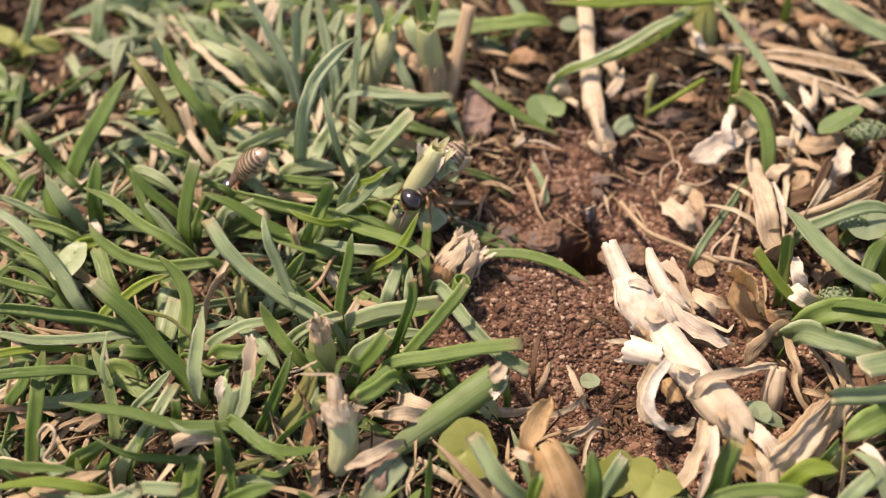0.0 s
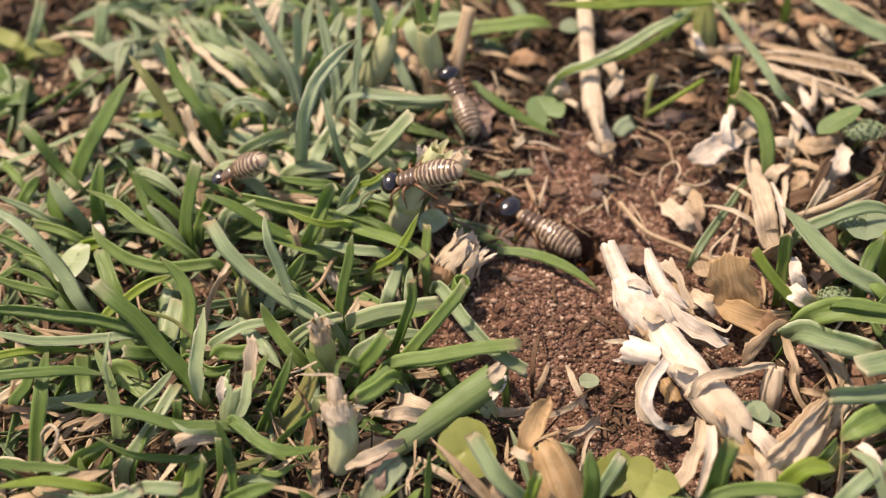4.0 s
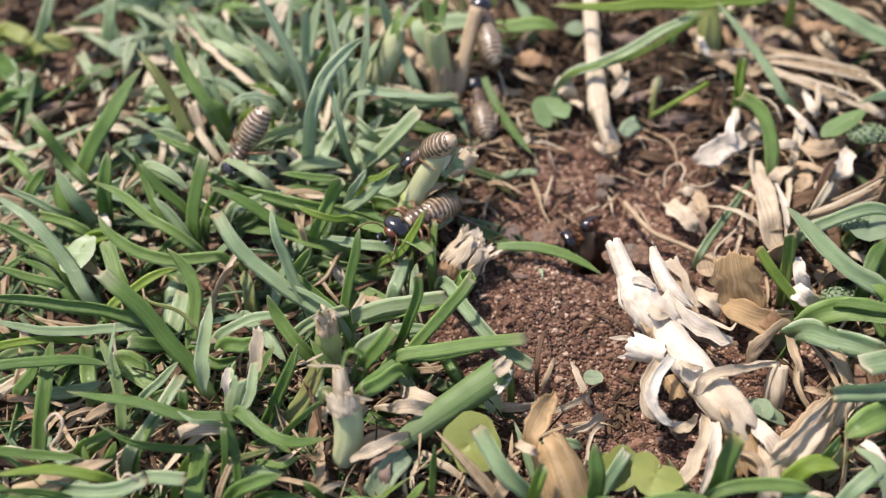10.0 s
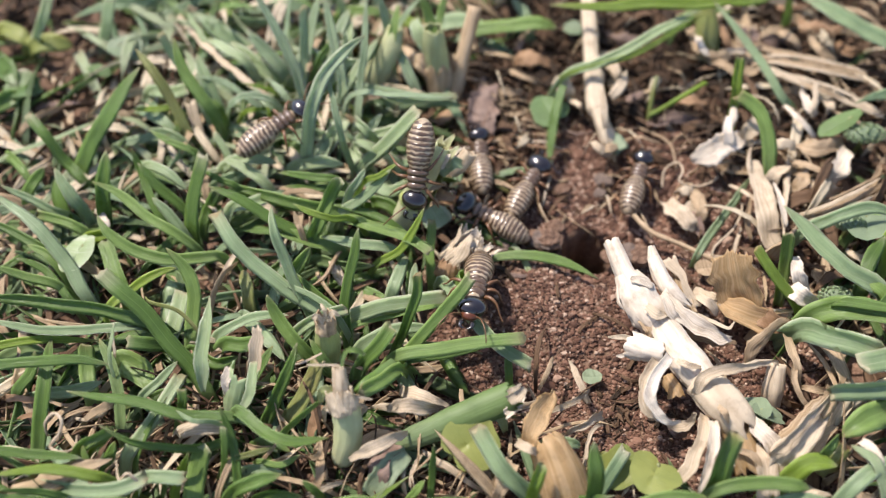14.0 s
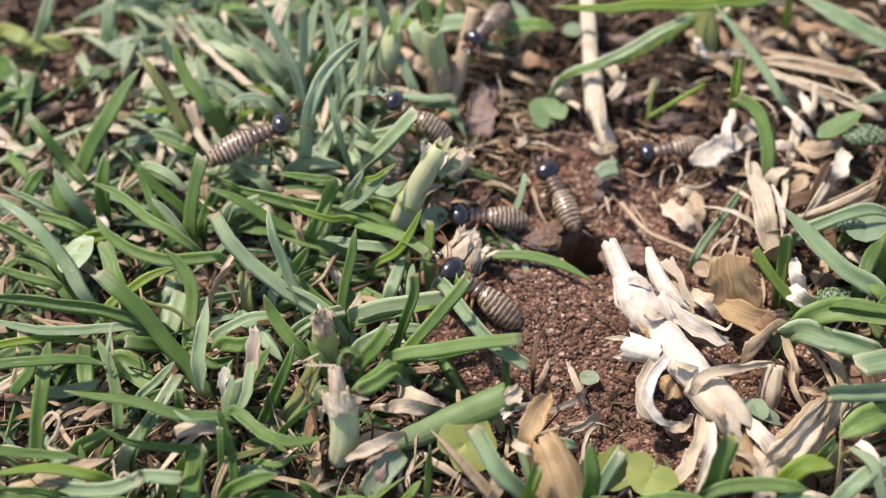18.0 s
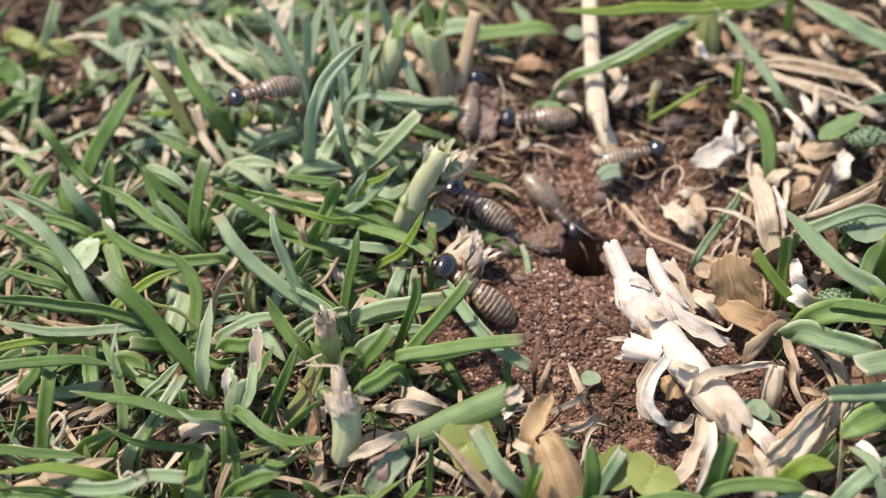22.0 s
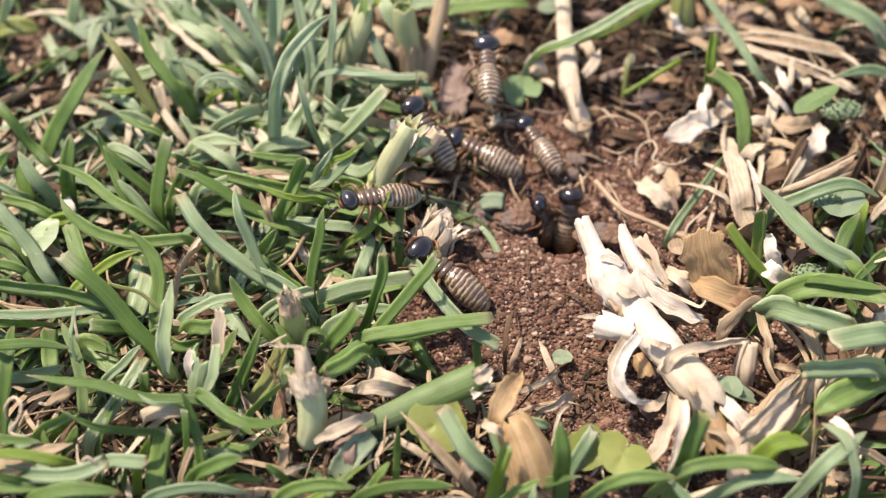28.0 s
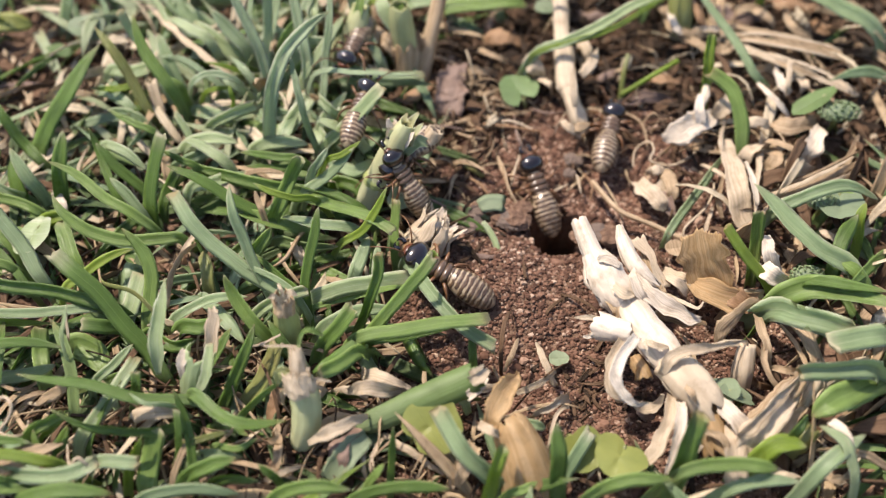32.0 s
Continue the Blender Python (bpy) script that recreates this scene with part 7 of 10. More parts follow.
strip_part(sprout, "torn_strip", "w", [(-9.7, -24.7, 10.0), (-8.5, -24.6, 9.5), (-7.6, -24.5, 9.0)], [0.41, 0.35, 0.18], 0.9, (0, 0.3), "", 0.35)
strip_part(sprout, "torn_strip", "w", [(-9.0, -24.6, 8.0), (-8.6, -24.6, 7.0), (-9.0, -25.0, 6.0)], [0.48, 0.60, 0.24], 0.9, (0, 0.3), "", 0.35)
strip_part(sprout, "torn_strip", "w", [(-11.9, -25.1, 7.0), (-12.7, -24.8, 7.0), (-13.0, -25.3, 5.0)], [0.60, 0.72, 0.24], 0.9, (0, 0.3), "", 0.35)
fold = thing("grass_leaf", (-5.9, -18.2, 5.0), "short folded green grass blade with a torn end", "grass blade")
sheath_part(fold, "fold", "d", [(-5.7, -18.7, 6.0), (-7.0, -20.7, 7.0), (-8.4, -22.2, 7.5), (-9.3, -23.1, 7.0)], [0.56, 0.80, 0.85, 0.79], -20, 190, 0.05, 0.25, "", 0.6, 0.03)
fold2 = thing("dead_leaf", (-4.8, -28.3, 2.0), "grey-green withered broad leaf lying on the litter", "dead leaf")
strip_part(fold2, "leaf", "v", [(-4.1, -28.6, 4.5), (-5.6, -30.3, 5.0), (-6.9, -31.5, 4.0), (-8.0, -32.9, 2.0)], [1.80, 2.72, 2.96, 2.63], 0.8, (0.2, 0), "", 0.12)
thick = thing("grass_leaf", (-5.0, -26.4, 2.0), "thick folded green grass blade with a white torn cut end", "grass blade")
sheath_part(thick, "fold", "f", [(-5.2, -27.0, 3.0), (-2.5, -25.7, 5.0), (0.8, -23.9, 6.5), (3.7, -22.2, 7.5), (6.0, -20.9, 8.5)], [1.0, 1.35, 1.6, 1.7, 1.62], -35, 200, 0.04, 0.1, "", 0.75, 0.02)
sheath_part(thick, "inner_fold", "f", [(-4.6, -27.0, 3.0), (-1.9, -25.6, 5.5), (1.3, -23.8, 7.0), (4.1, -22.2, 8.0), (6.4, -20.8, 9.0)], [0.6, 1.0, 1.15, 1.22, 1.15], 20, 190, 0.05, 0.12, "", 0.6, 0.02)
strip_part(thick, "torn_end", "w", [(5.3, -22.1, 10.0), (6.0, -21.7, 10.5), (6.9, -20.6, 10.0)], [1.25, 1.4, 0.6], 0.8, (0, 0.3), "", 0.4)
strip_part(thick, "torn_end", "w", [(5.0, -21.5, 10.5), (5.5, -21.1, 11.0), (6.3, -20.2, 10.5)], [0.59, 0.59, 0.24], 0.8, (0, 0.3), "", 0.4)
strip_part(thick, "torn_end", "k", [(5.2, -23.1, 8.5), (6.2, -22.2, 8.5), (7.0, -20.9, 8.5)], [1.4, 1.2, 0.6], 0.8, (0, 0.3), "", 0.4)
strip_part(thick, "torn_end", "p", [(4.5, -22.8, 8.0), (5.2, -23.4, 7.0), (6.0, -24.0, 5.0)], [0.60, 1.21, 0.73], 0.8, (0, 0.3), "", 0.4)
bud3 = thing("frayed_bud", (-13.3, -17.0, 3.0), "pale green bud with a frayed cream top", "grass bud")
sheath_part(bud3, "stem", "h", [(-13.2, -17.4, 3.0), (-13.0, -16.9, 7.0), (-13.0, -16.4, 10.0)], [1.29, 1.44, 1.10], 0, 360, 0.05, 0.1, "", 1, 0.05)
sheath_part(bud3, "frayed_top", "t", [(-12.8, -17.0, 9.8), (-12.9, -16.3, 11.0), (-13.0, -15.8, 12.0)], [1.10, 1.15, 0.97], 0, 360, 0.1, 0.7, "frayed cream top", 1, 0.12)
strip_part(bud3, "torn_strip", "w", [(-12.9, -16.9, 12.0), (-13.5, -16.7, 13.0), (-14.2, -16.7, 12.5)], [0.60, 0.72, 0.24], 0.9, (0, 0.3), "", 0.4)
strip_part(bud3, "torn_strip", "w", [(-12.5, -17.0, 12.5), (-11.8, -16.6, 13.5), (-11.1, -16.7, 13.0)], [0.60, 0.71, 0.24], 0.9, (0, 0.3), "", 0.4)
strip_part(bud3, "torn_strip", "w", [(-12.6, -17.1, 13.0), (-12.7, -16.5, 14.0), (-13.1, -15.8, 14.0)], [0.48, 0.53, 0.18], 0.9, (0, 0.3), "", 0.4)
crisp = thing("dry_leaf", (-10.6, -28.0, 1.0), "tan crisp dry grass leaf below the sprout", "dry leaf")
strip_part(crisp, "leaf", "w", [(-10.2, -29.5, 5.0), (-7.8, -29.2, 7.0), (-5.5, -27.9, 7.0), (-4.1, -26.6, 5.0)], [0.59, 1.52, 1.41, 0.60], 0.8, (0.2, -0.3), "", 0.12)
crisp2 = thing("dry_leaf", (-6.0, -22.0, 1.0), "crumpled tan dry leaf under the folded blade", "dry leaf")
strip_part(crisp2, "leaf", "w", [(-6.4, -24.0, 5.0), (-4.4, -24.1, 7.0), (-2.4, -24.3, 6.5), (-0.2, -23.7, 4.0)], [0.73, 1.80, 1.69, 0.86], 1.0, (0.3, -0.4), "", 0.3)
crisp3 = thing("dry_leaf", (5.3, -21.3, 1.0), "pale dry straw leaf reaching onto the soil", "dry leaf")
strip_part(crisp3, "leaf", "w", [(5.1, -22.1, 3.0), (7.3, -23.2, 4.0), (10.2, -22.2, 2.5)], [0.50, 0.99, 0.50], 0.8, (0.3, -0.4), "", 0.3)
torn = thing("torn_sheath", (-22.6, -23.1, 2.0), "pale torn grass sheath standing between blades", "grass sheath")
sheath_part(torn, "sheath", "p", [(-23.6, -23.5, 1.0), (-22.7, -22.3, 5.0), (-21.5, -20.6, 8.5)], [1.1, 1.5, 1.55], -20, 215, 0.05, 0.3, "", 1, 0.05)
strip_part(torn, "flap", "k", [(-23.6, -22.7, 6.0), (-23.4, -21.8, 8.0), (-22.9, -20.9, 9.0)], [0.7, 1.3, 0.9], 0.9, (0.2, 0.4), "white torn flap", 0.4)
strip_part(torn, "flap", "x", [(-21.0, -21.4, 6.0), (-20.4, -19.5, 9.0), (-19.9, -17.2, 11.5)], [0.9, 1.6, 1.3], 1.0, (0.1, 0.3), "cream torn flap", 0.4)
strip_part(torn, "flap", "p", [(-21.6, -24.5, 7.0), (-20.6, -23.2, 8.5), (-20.3, -20.4, 9.5)], [0.8, 1.4, 1.0], 0.9, (0.1, 0.3), "pale green torn flap", 0.3)
husk = thing("grass_husk", (-27.0, -20.9, 3.0), "pointed pale husk with white edges among the grass", "grass husk")
strip_part(husk, "husk", "p", [(-26.2, -22.2, 6.0), (-26.0, -20.2, 9.0), (-25.5, -17.2, 11.0), (-25.4, -13.9, 12.0)], [0.73, 1.93, 1.69, 0.24], 1.4, (0.1, 0.2), "", 0.12)
amber = thing("dry_leaf", (12.9, -32.5, 1.0), "large amber ribbed dry grass leaf standing in the litter", "dry leaf")
sheath_part(amber, "leaf_base", "q", [(12.9, -34.1, 2.0), (11.9, -31.7, 5.0), (10.8, -29.4, 7.0), (10.1, -28.2, 7.5)], [3.10, 2.70, 2.11, 1.52], 5, 200, 0.05, 0.25, "ribbed amber leaf base", 0.8, 0.045)
strip_part(amber, "leaf_tip", "q", [(8.4, -28.9, 7.0), (9.2, -27.4, 8.5), (10.4, -25.1, 8.0), (11.7, -22.1, 6.0)], [1.76, 2.69, 2.38, 0.61], 1.3, (0.2, -0.2), "amber curled tip", 0.3)
strip_part(amber, "leaf_edge", "w", [(7.4, -28.8, 8.0), (8.5, -30.1, 9.0), (9.4, -30.1, 8.0)], [0.82, 1.15, 0.46], 1.0, (0.1, 0.3), "cream torn edge", 0.4)
strip_part(amber, "leaf_edge", "t", [(4.4, -33.5, 3.0), (5.6, -31.7, 5.0), (6.7, -29.4, 5.0)], [1.07, 1.53, 0.83], 1.0, (0.1, 0.3), "", 0.3)
flake = thing("dry_leaf", (36.3, 13.5, 1.0), "bleached white torn leaf flake on the soil", "dry leaf")
strip_part(flake, "leaf", "k", [(39.6, 15.5, 3.5), (36.9, 13.0, 5.0), (34.4, 11.1, 5.5), (32.4, 11.4, 3.0)], [1.64, 3.07, 3.32, 1.32], 0.6, (0, 0.2), "", 0.3)
strip_part(flake, "side_lobe", "k", [(36.9, 12.4, 5.0), (36.6, 13.6, 6.5), (36.7, 15.7, 7.0)], [1.31, 1.45, 0.51], 0.8, (0.1, 0.2), "", 0.3)
strip_part(flake, "side_lobe", "w", [(39.3, 14.4, 4.0), (40.1, 14.8, 5.5), (41.1, 17.0, 5.0)], [1.63, 2.20, 1.04], 0.7, (0.1, -0.2), "", 0.3)
crumple = thing("dry_leaf", (40.7, -0.8, 1.0), "crumpled cream dry leaf standing in the litter", "dry leaf")
strip_part(crumple, "leaf", "w", [(40.3, 11.1, 3.5), (39.7, 6.4, 5.0), (39.8, 2.5, 5.0), (40.0, 0.2, 4.0), (40.9, -1.7, 2.5)], [1.17, 2.55, 3.21, 3.06, 1.95], 0.45, (0, 0.15), "", 0.35)
strip_part(crumple, "fold", "k", [(41.0, 5.6, 6.0), (41.2, 2.3, 6.5), (41.4, -0.4, 5.5)], [0.56, 0.90, 0.69], 0.9, (0.3, 0.2), "white folded edge", 0.35)
strip_part(crumple, "fold", "t", [(38.6, 4.9, 4.0), (37.5, 1.5, 4.0), (38.1, -0.5, 2.5)], [0.57, 0.84, 0.56], 0.9, (0.3, 0.2), "", 0.35)
flake2 = thing("dry_leaf", (51.2, 9.7, 1.0), "bleached white leaf flake in the litter", "dry leaf")
strip_part(flake2, "leaf", "k", [(49.3, 8.1, 3.0), (49.9, 8.5, 5.0), (50.9, 9.9, 5.5), (52.4, 12.4, 4.5)], [1.88, 2.72, 2.44, 1.02], 0.6, (0, 0.2), "", 0.3)
stem = stalk("dry_tendril", "curled pale dry leaf tendril", "tendril", [(-42.1, -27.2, 6.0), (-41.8, -26.6, 8.0), (-40.7, -25.9, 9.0), (-39.7, -26.7, 9.0), (-40.1, -27.8, 8.0), (-41.1, -28.8, 7.0), (-39.7, -29.4, 7.0), (-39.0, -28.5, 6.0), (-39.4, -26.8, 5.0)], [0.12, 0.15, 0.17, 0.18, 0.18, 0.18, 0.18, 0.15, 0.1], "x", 0.6, 0.1)
stem = stalk("dry_tendril", "curled pale dry leaf tendril", "tendril", [(-34.0, -30.3, 7.0), (-33.0, -32.7, 8.0), (-31.9, -32.4, 9.0), (-31.0, -32.8, 8.0), (-30.1, -31.8, 6.0)], [0.1, 0.14, 0.18, 0.18, 0.1], "x", 0.6, 0.1)
clod((12.9, 0.6, 1.0), 1.7)
clod((11.2, 1.0, 1.0), 1.2)
clod((14.0, 2.5, 1.0), 1.1)
clod((21.1, -1.8, 1.0), 1.3)
clod((24.3, -1.8, 1.0), 1.5)
clod((8.6, -4.8, 1.0), 0.8)
clod((12.4, 0.6, 1.3), 1.5, CLAY, 0.40)
clod((7.4, 0.0, 1.2), 1.4, CLAY, 0.50)
clod((21.0, 10.1, 0.8), 1.1, CLAY, 0.50)
clod((22.9, -1.4, 1.0), 1.5, CLAY, 0.45)
clod((8.3, 1.9, 1.2), 0.9, CLAY, 0.50)
clod((20.3, 8.0, 0.8), 0.7, CLAY, 0.60)
clod((15.3, 8.6, 0.9), 0.9)
clod((10.8, 13.3, 1.0), 0.5)
clod((25.7, 12.6, 1.0), 0.55)
round_leaf("clover_leaf", "small green heart-shaped herb leaf on bare soil", (14.3, 20.5, 2.6), 2.65, "e", 0.75, (-10, 4), -65, 1.0)
round_leaf("herb_leaf", "yellowish green round herb leaf with a torn edge", (2.6, -28.1, 6.0), 3.2, "y", 0.3, (-28, 4), 215, 1.0)
round_leaf("herb_leaf", "yellow green half of a notched herb leaf", (18.1, -30.2, 4.0), 2.6, "y", 0.25, (-18, -14), 120, 0.9)
round_leaf("herb_leaf", "yellow green half of a notched herb leaf", (21.8, -31.3, 5.0), 2.7, "y", 0.25, (-14, 16), 60, 0.95)
round_leaf("seedling_leaf", "blue-green oval seedling leaf among straw", (33.1, -24.2, 5.0), 2.0, "v", 0.1, (-30, -20), 0, 1.25)
round_leaf("seedling_leaf", "blue-green oval seedling leaf among straw", (35.0, -24.7, 5.0), 1.7, "v", 0.1, (-35, 30), 0, 1.4)
round_leaf("clover_leaf", "dull green rounded herb leaf", (-44.8, 31.2, 4.0), 2.2, "v", 0.15, (-10, 5), 0, 1.2)
round_leaf("clover_leaf", "dull green rounded herb leaf", (-48.1, 27.8, 3.0), 1.6, "c", 0.15, (-10, 15), 60, 0.8)
round_leaf("herb_leaf", "olive green oval leaf on a curved stalk", (51.8, 15.4, 6.0), 2.2, "c", 0.05, (-40, -20), 25, 1.45)
round_leaf("herb_leaf", "folded grey-green leaf with pale edge", (51.2, -0.3, 6.0), 3.2, "v", 0.1, (-20, 20), 70, 1.3)
round_leaf("clover_leaf", "dull green rounded herb leaf", (18.8, 35.7, 3.0), 1.4, "v", 0.15, (-10, 0), 0, 1.0)
round_leaf("clover_leaf", "dull green rounded herb leaf", (-58.0, 24.9, 3.0), 2.6, "d", 0.15, (-10, 10), 20, 1.0)
round_leaf("herb_leaf", "pale green oval leaf between grass blades", (-44.0, -3.6, 5.0), 2.3, "p", 0.1, (-20, 10), 80, 1.4)
round_leaf("dead_leaf", "grey-brown dead leaf scrap on the soil", (44.4, 35.1, 2.0), 1.6, "n", 0.2, (8, 4), 30, 1.2)
round_leaf("herb_leaf", "pale grey-green leaf beside the frayed bud", (-1.0, 2.5, 3.4), 1.7, "p", 0.1, (10, 12), 40, 1.3)
round_leaf("seedling_leaf", "tiny grey-green seedling leaf on soil", (16.9, -18.5, 1.5), 1.0, "v", 0.1, (-10, 0), 0, 1.2)
round_leaf("dry_leaf", "tan dry leaf flake on the soil", (31.8, 4.4, 2.0), 1.5, "x", 0.5, (-6, 6), 50, 1.4)
round_leaf("dry_leaf", "tan dry leaf flake on the soil", (32.2, -3.9, 1.5), 1.2, "t", 0.25, (-6, 6), 10, 1.2)
seed_head((45.5, -9.9, 5.0), 1.2)
seed_head((54.2, 13.5, 6.0), 1.7)
seed_head((49.1, -0.5, 6.0), 1.2)
stem = stalk("twig", "thin brown root twig on the soil", "twig", [(23.0, 6.1, 1.5), (24.7, 2.2, 2.5), (26.2, 0.5, 2.5), (29.6, -0.9, 2.0), (34.0, -3.2, 1.5)], [0.36, 0.35, 0.35, 0.35, 0.35], "t", 1, 0.12)
stem = stalk("twig", "thin yellow green twig over litter", "twig", [(28.0, 20.1, 2.0), (31.3, 20.4, 5.0), (35.2, 22.5, 6.0)], [0.30, 0.30, 0.30], "b", 1, 0.12)
stem = stalk("twig", "thin yellow green twig over litter", "twig", [(29.0, 24.4, 5.0), (28.3, 22.0, 4.0), (28.0, 19.6, 1.0)], [0.38, 0.38, 0.38], "o", 1, 0.12)
stem = stalk("twig", "fine pale curled root lying on soil", "twig", [(28.5, 8.8, 1.0), (28.9, 10.8, 2.0), (30.7, 12.1, 2.0), (31.0, 10.0, 3.0), (30.3, 8.2, 3.0), (32.7, 8.2, 2.0), (34.8, 8.9, 2.0), (37.1, 11.4, 1.0)], [0.15, 0.15, 0.15, 0.15, 0.15, 0.15, 0.15, 0.15], "w", 1, 0.12)
stem = stalk("twig", "fine pale curled root lying on soil", "twig", [(37.0, 6.5, 1.0), (38.1, 5.3, 2.0), (36.7, 1.9, 2.0), (33.5, -1.3, 2.0), (33.5, -2.5, 1.0)], [0.15, 0.15, 0.15, 0.15, 0.15], "w", 1, 0.12)
stem = stalk("twig", "fine pale root lying on soil", "twig", [(5.9, 9.9, 1.0), (7.7, 8.0, 2.0), (9.2, 7.5, 1.0)], [0.37, 0.36, 0.36], "o", 1, 0.12)
stem = stalk("twig", "fine grey root lying on soil", "twig", [(0.8, 5.7, 2.0), (1.5, 3.1, 3.0), (3.6, 2.5, 2.0), (7.1, 0.9, 1.0)], [0.18, 0.18, 0.18, 0.18], "n", 1, 0.12)
stem = stalk("twig", "fine grey root lying on soil", "twig", [(1.5, 0.4, 2.0), (3.6, -0.0, 2.0), (5.6, -1.3, 1.0)], [0.17, 0.17, 0.17], "n", 1, 0.12)
stem = stalk("twig", "fine pale root lying on soil", "twig", [(26.9, 18.7, 1.0), (30.1, 15.4, 2.0), (30.8, 11.5, 1.0)], [0.19, 0.19, 0.18], "t", 1, 0.12)
stem = stalk("twig", "fine pale root lying on soil", "twig", [(11.6, 17.5, 1.0), (7.0, 15.8, 2.0), (3.2, 15.5, 1.0)], [0.23, 0.22, 0.23], "t", 1, 0.12)
stem = stalk("twig", "fine pale root lying on soil", "twig", [(16.7, 14.5, 1.0), (12.9, 15.7, 2.0), (9.2, 15.4, 1.0)], [0.19, 0.19, 0.19], "w", 1, 0.12)
stem = stalk("twig", "fine pale root lying on soil", "twig", [(48.5, -17.2, 3.0), (44.4, -15.3, 5.0), (46.8, -12.0, 4.0)], [0.16, 0.16, 0.16], "w", 1, 0.12)
stalk("twig", "thin brown root lying on the soil", "twig", [(7.9, 16.1, 1.2), (12.1, 14.5, 2.4), (17.1, 14.5, 1.2)], [0.17, 0.18, 0.16], "r", 0.8, 0.14)
stalk("twig", "thin grey root lying on the soil", "twig", [(13.7, 17.2, 1.2), (13.8, 12.8, 2.2), (15.0, 11.0, 1.0)], [0.17, 0.18, 0.16], "n", 0.8, 0.14)
stalk("twig", "thin pale cream root lying on the soil", "twig", [(14.1, 10.8, 1.0), (13.2, 7.5, 2.2), (12.7, 5.8, 1.0)], [0.17, 0.17, 0.15], "w", 0.8, 0.14)
stalk("twig", "thin tan root lying on the soil", "twig", [(11.0, 11.0, 1.0), (11.9, 7.5, 2.2), (12.3, 4.9, 2.0), (13.6, 2.5, 1.0)], [0.20, 0.20, 0.18, 0.16], "t", 0.8, 0.14)
stalk("twig", "thin grey root lying on the soil", "twig", [(6.1, 18.3, 1.2), (8.8, 17.5, 2.4), (11.6, 17.9, 1.2)], [0.20, 0.21, 0.18], "n", 0.8, 0.14)
stalk("twig", "thin brown root lying on the soil", "twig", [(7.7, 15.7, 1.2), (9.0, 14.0, 2.4), (10.3, 13.5, 1.2)], [0.17, 0.18, 0.16], "r", 0.8, 0.14)
stalk("twig", "thin tan root lying on the soil", "twig", [(6.5, 10.7, 1.2), (8.0, 10.5, 2.2), (9.4, 11.7, 1.2)], [0.14, 0.15, 0.13], "t", 0.8, 0.14)
stalk("twig", "thin tan root lying on the soil", "twig", [(5.6, 14.6, 1.2), (7.9, 12.6, 2.4), (10.1, 13.4, 1.2)], [0.14, 0.15, 0.13], "t", 0.8, 0.14)
stalk("twig", "thin pale cream root lying on the soil", "twig", [(17.7, 4.8, 0.8), (18.7, 5.0, 1.6), (20.0, 6.2, 0.8)], [0.14, 0.14, 0.12], "w", 0.8, 0.14)
stalk("twig", "thin tan root lying on the soil", "twig", [(24.2, 16.3, 1.2), (26.0, 15.7, 2.8), (29.2, 15.8, 1.2)], [0.20, 0.21, 0.18], "t", 0.8, 0.14)
stalk("twig", "thin pale cream root lying on the soil", "twig", [(17.9, 23.5, 2.0), (18.5, 20.8, 3.4), (19.0, 20.9, 1.4)], [0.12, 0.12, 0.11], "w", 0.8, 0.14)
stalk("twig", "thin grey root lying on the soil", "twig", [(1.2, 14.8, 1.4), (4.2, 14.4, 2.6), (7.6, 14.6, 1.2)], [0.14, 0.15, 0.13], "n", 0.8, 0.14)
stalk("twig", "thin brown root lying on the soil", "twig", [(7.0, 7.4, 1.0), (8.8, 5.5, 1.8), (10.2, 3.8, 0.8)], [0.20, 0.20, 0.17], "r", 0.8, 0.14)
stalk("twig", "thin grey root lying on the soil", "twig", [(15.8, 18.5, 1.2), (17.9, 16.7, 2.4), (20.5, 18.0, 1.2)], [0.14, 0.15, 0.13], "n", 0.8, 0.14)
stalk("twig", "thin tan root lying on the soil", "twig", [(24.4, 12.0, 1.0), (26.3, 10.1, 2.0), (28.6, 12.3, 1.0)], [0.11, 0.12, 0.10], "t", 0.8, 0.14)
stalk("twig", "thin brown root lying on the soil", "twig", [(22.1, 7.8, 1.0), (22.8, 5.2, 1.8), (22.6, 3.7, 0.8)], [0.14, 0.14, 0.13], "r", 0.8, 0.14)
stalk("twig", "thin tan root lying on the soil", "twig", [(24.6, 6.4, 0.8), (25.4, 3.0, 1.8), (26.3, 0.9, 0.8)], [0.17, 0.17, 0.15], "t", 0.8, 0.14)
stalk("twig", "thin grey root lying on the soil", "twig", [(6.5, 21.8, 1.6), (8.1, 19.7, 2.8), (10.6, 19.7, 1.4)], [0.12, 0.12, 0.11], "n", 0.8, 0.14)
stalk("twig", "thin tan root lying on the soil", "twig", [(9.3, 19.3, 1.4), (11.2, 19.3, 2.4), (12.6, 18.7, 1.4)], [0.14, 0.15, 0.13], "t", 0.8, 0.14)
stalk("twig", "thin brown root lying on the soil", "twig", [(21.2, 19.0, 1.4), (23.1, 16.7, 2.6), (25.8, 18.3, 1.4)], [0.17, 0.18, 0.16], "r", 0.8, 0.14)
stalk("twig", "thin tan root lying on the soil", "twig", [(30.4, 15.5, 1.4), (31.7, 16.1, 3.0), (33.3, 15.1, 1.6)], [0.11, 0.12, 0.11], "t", 0.8, 0.14)
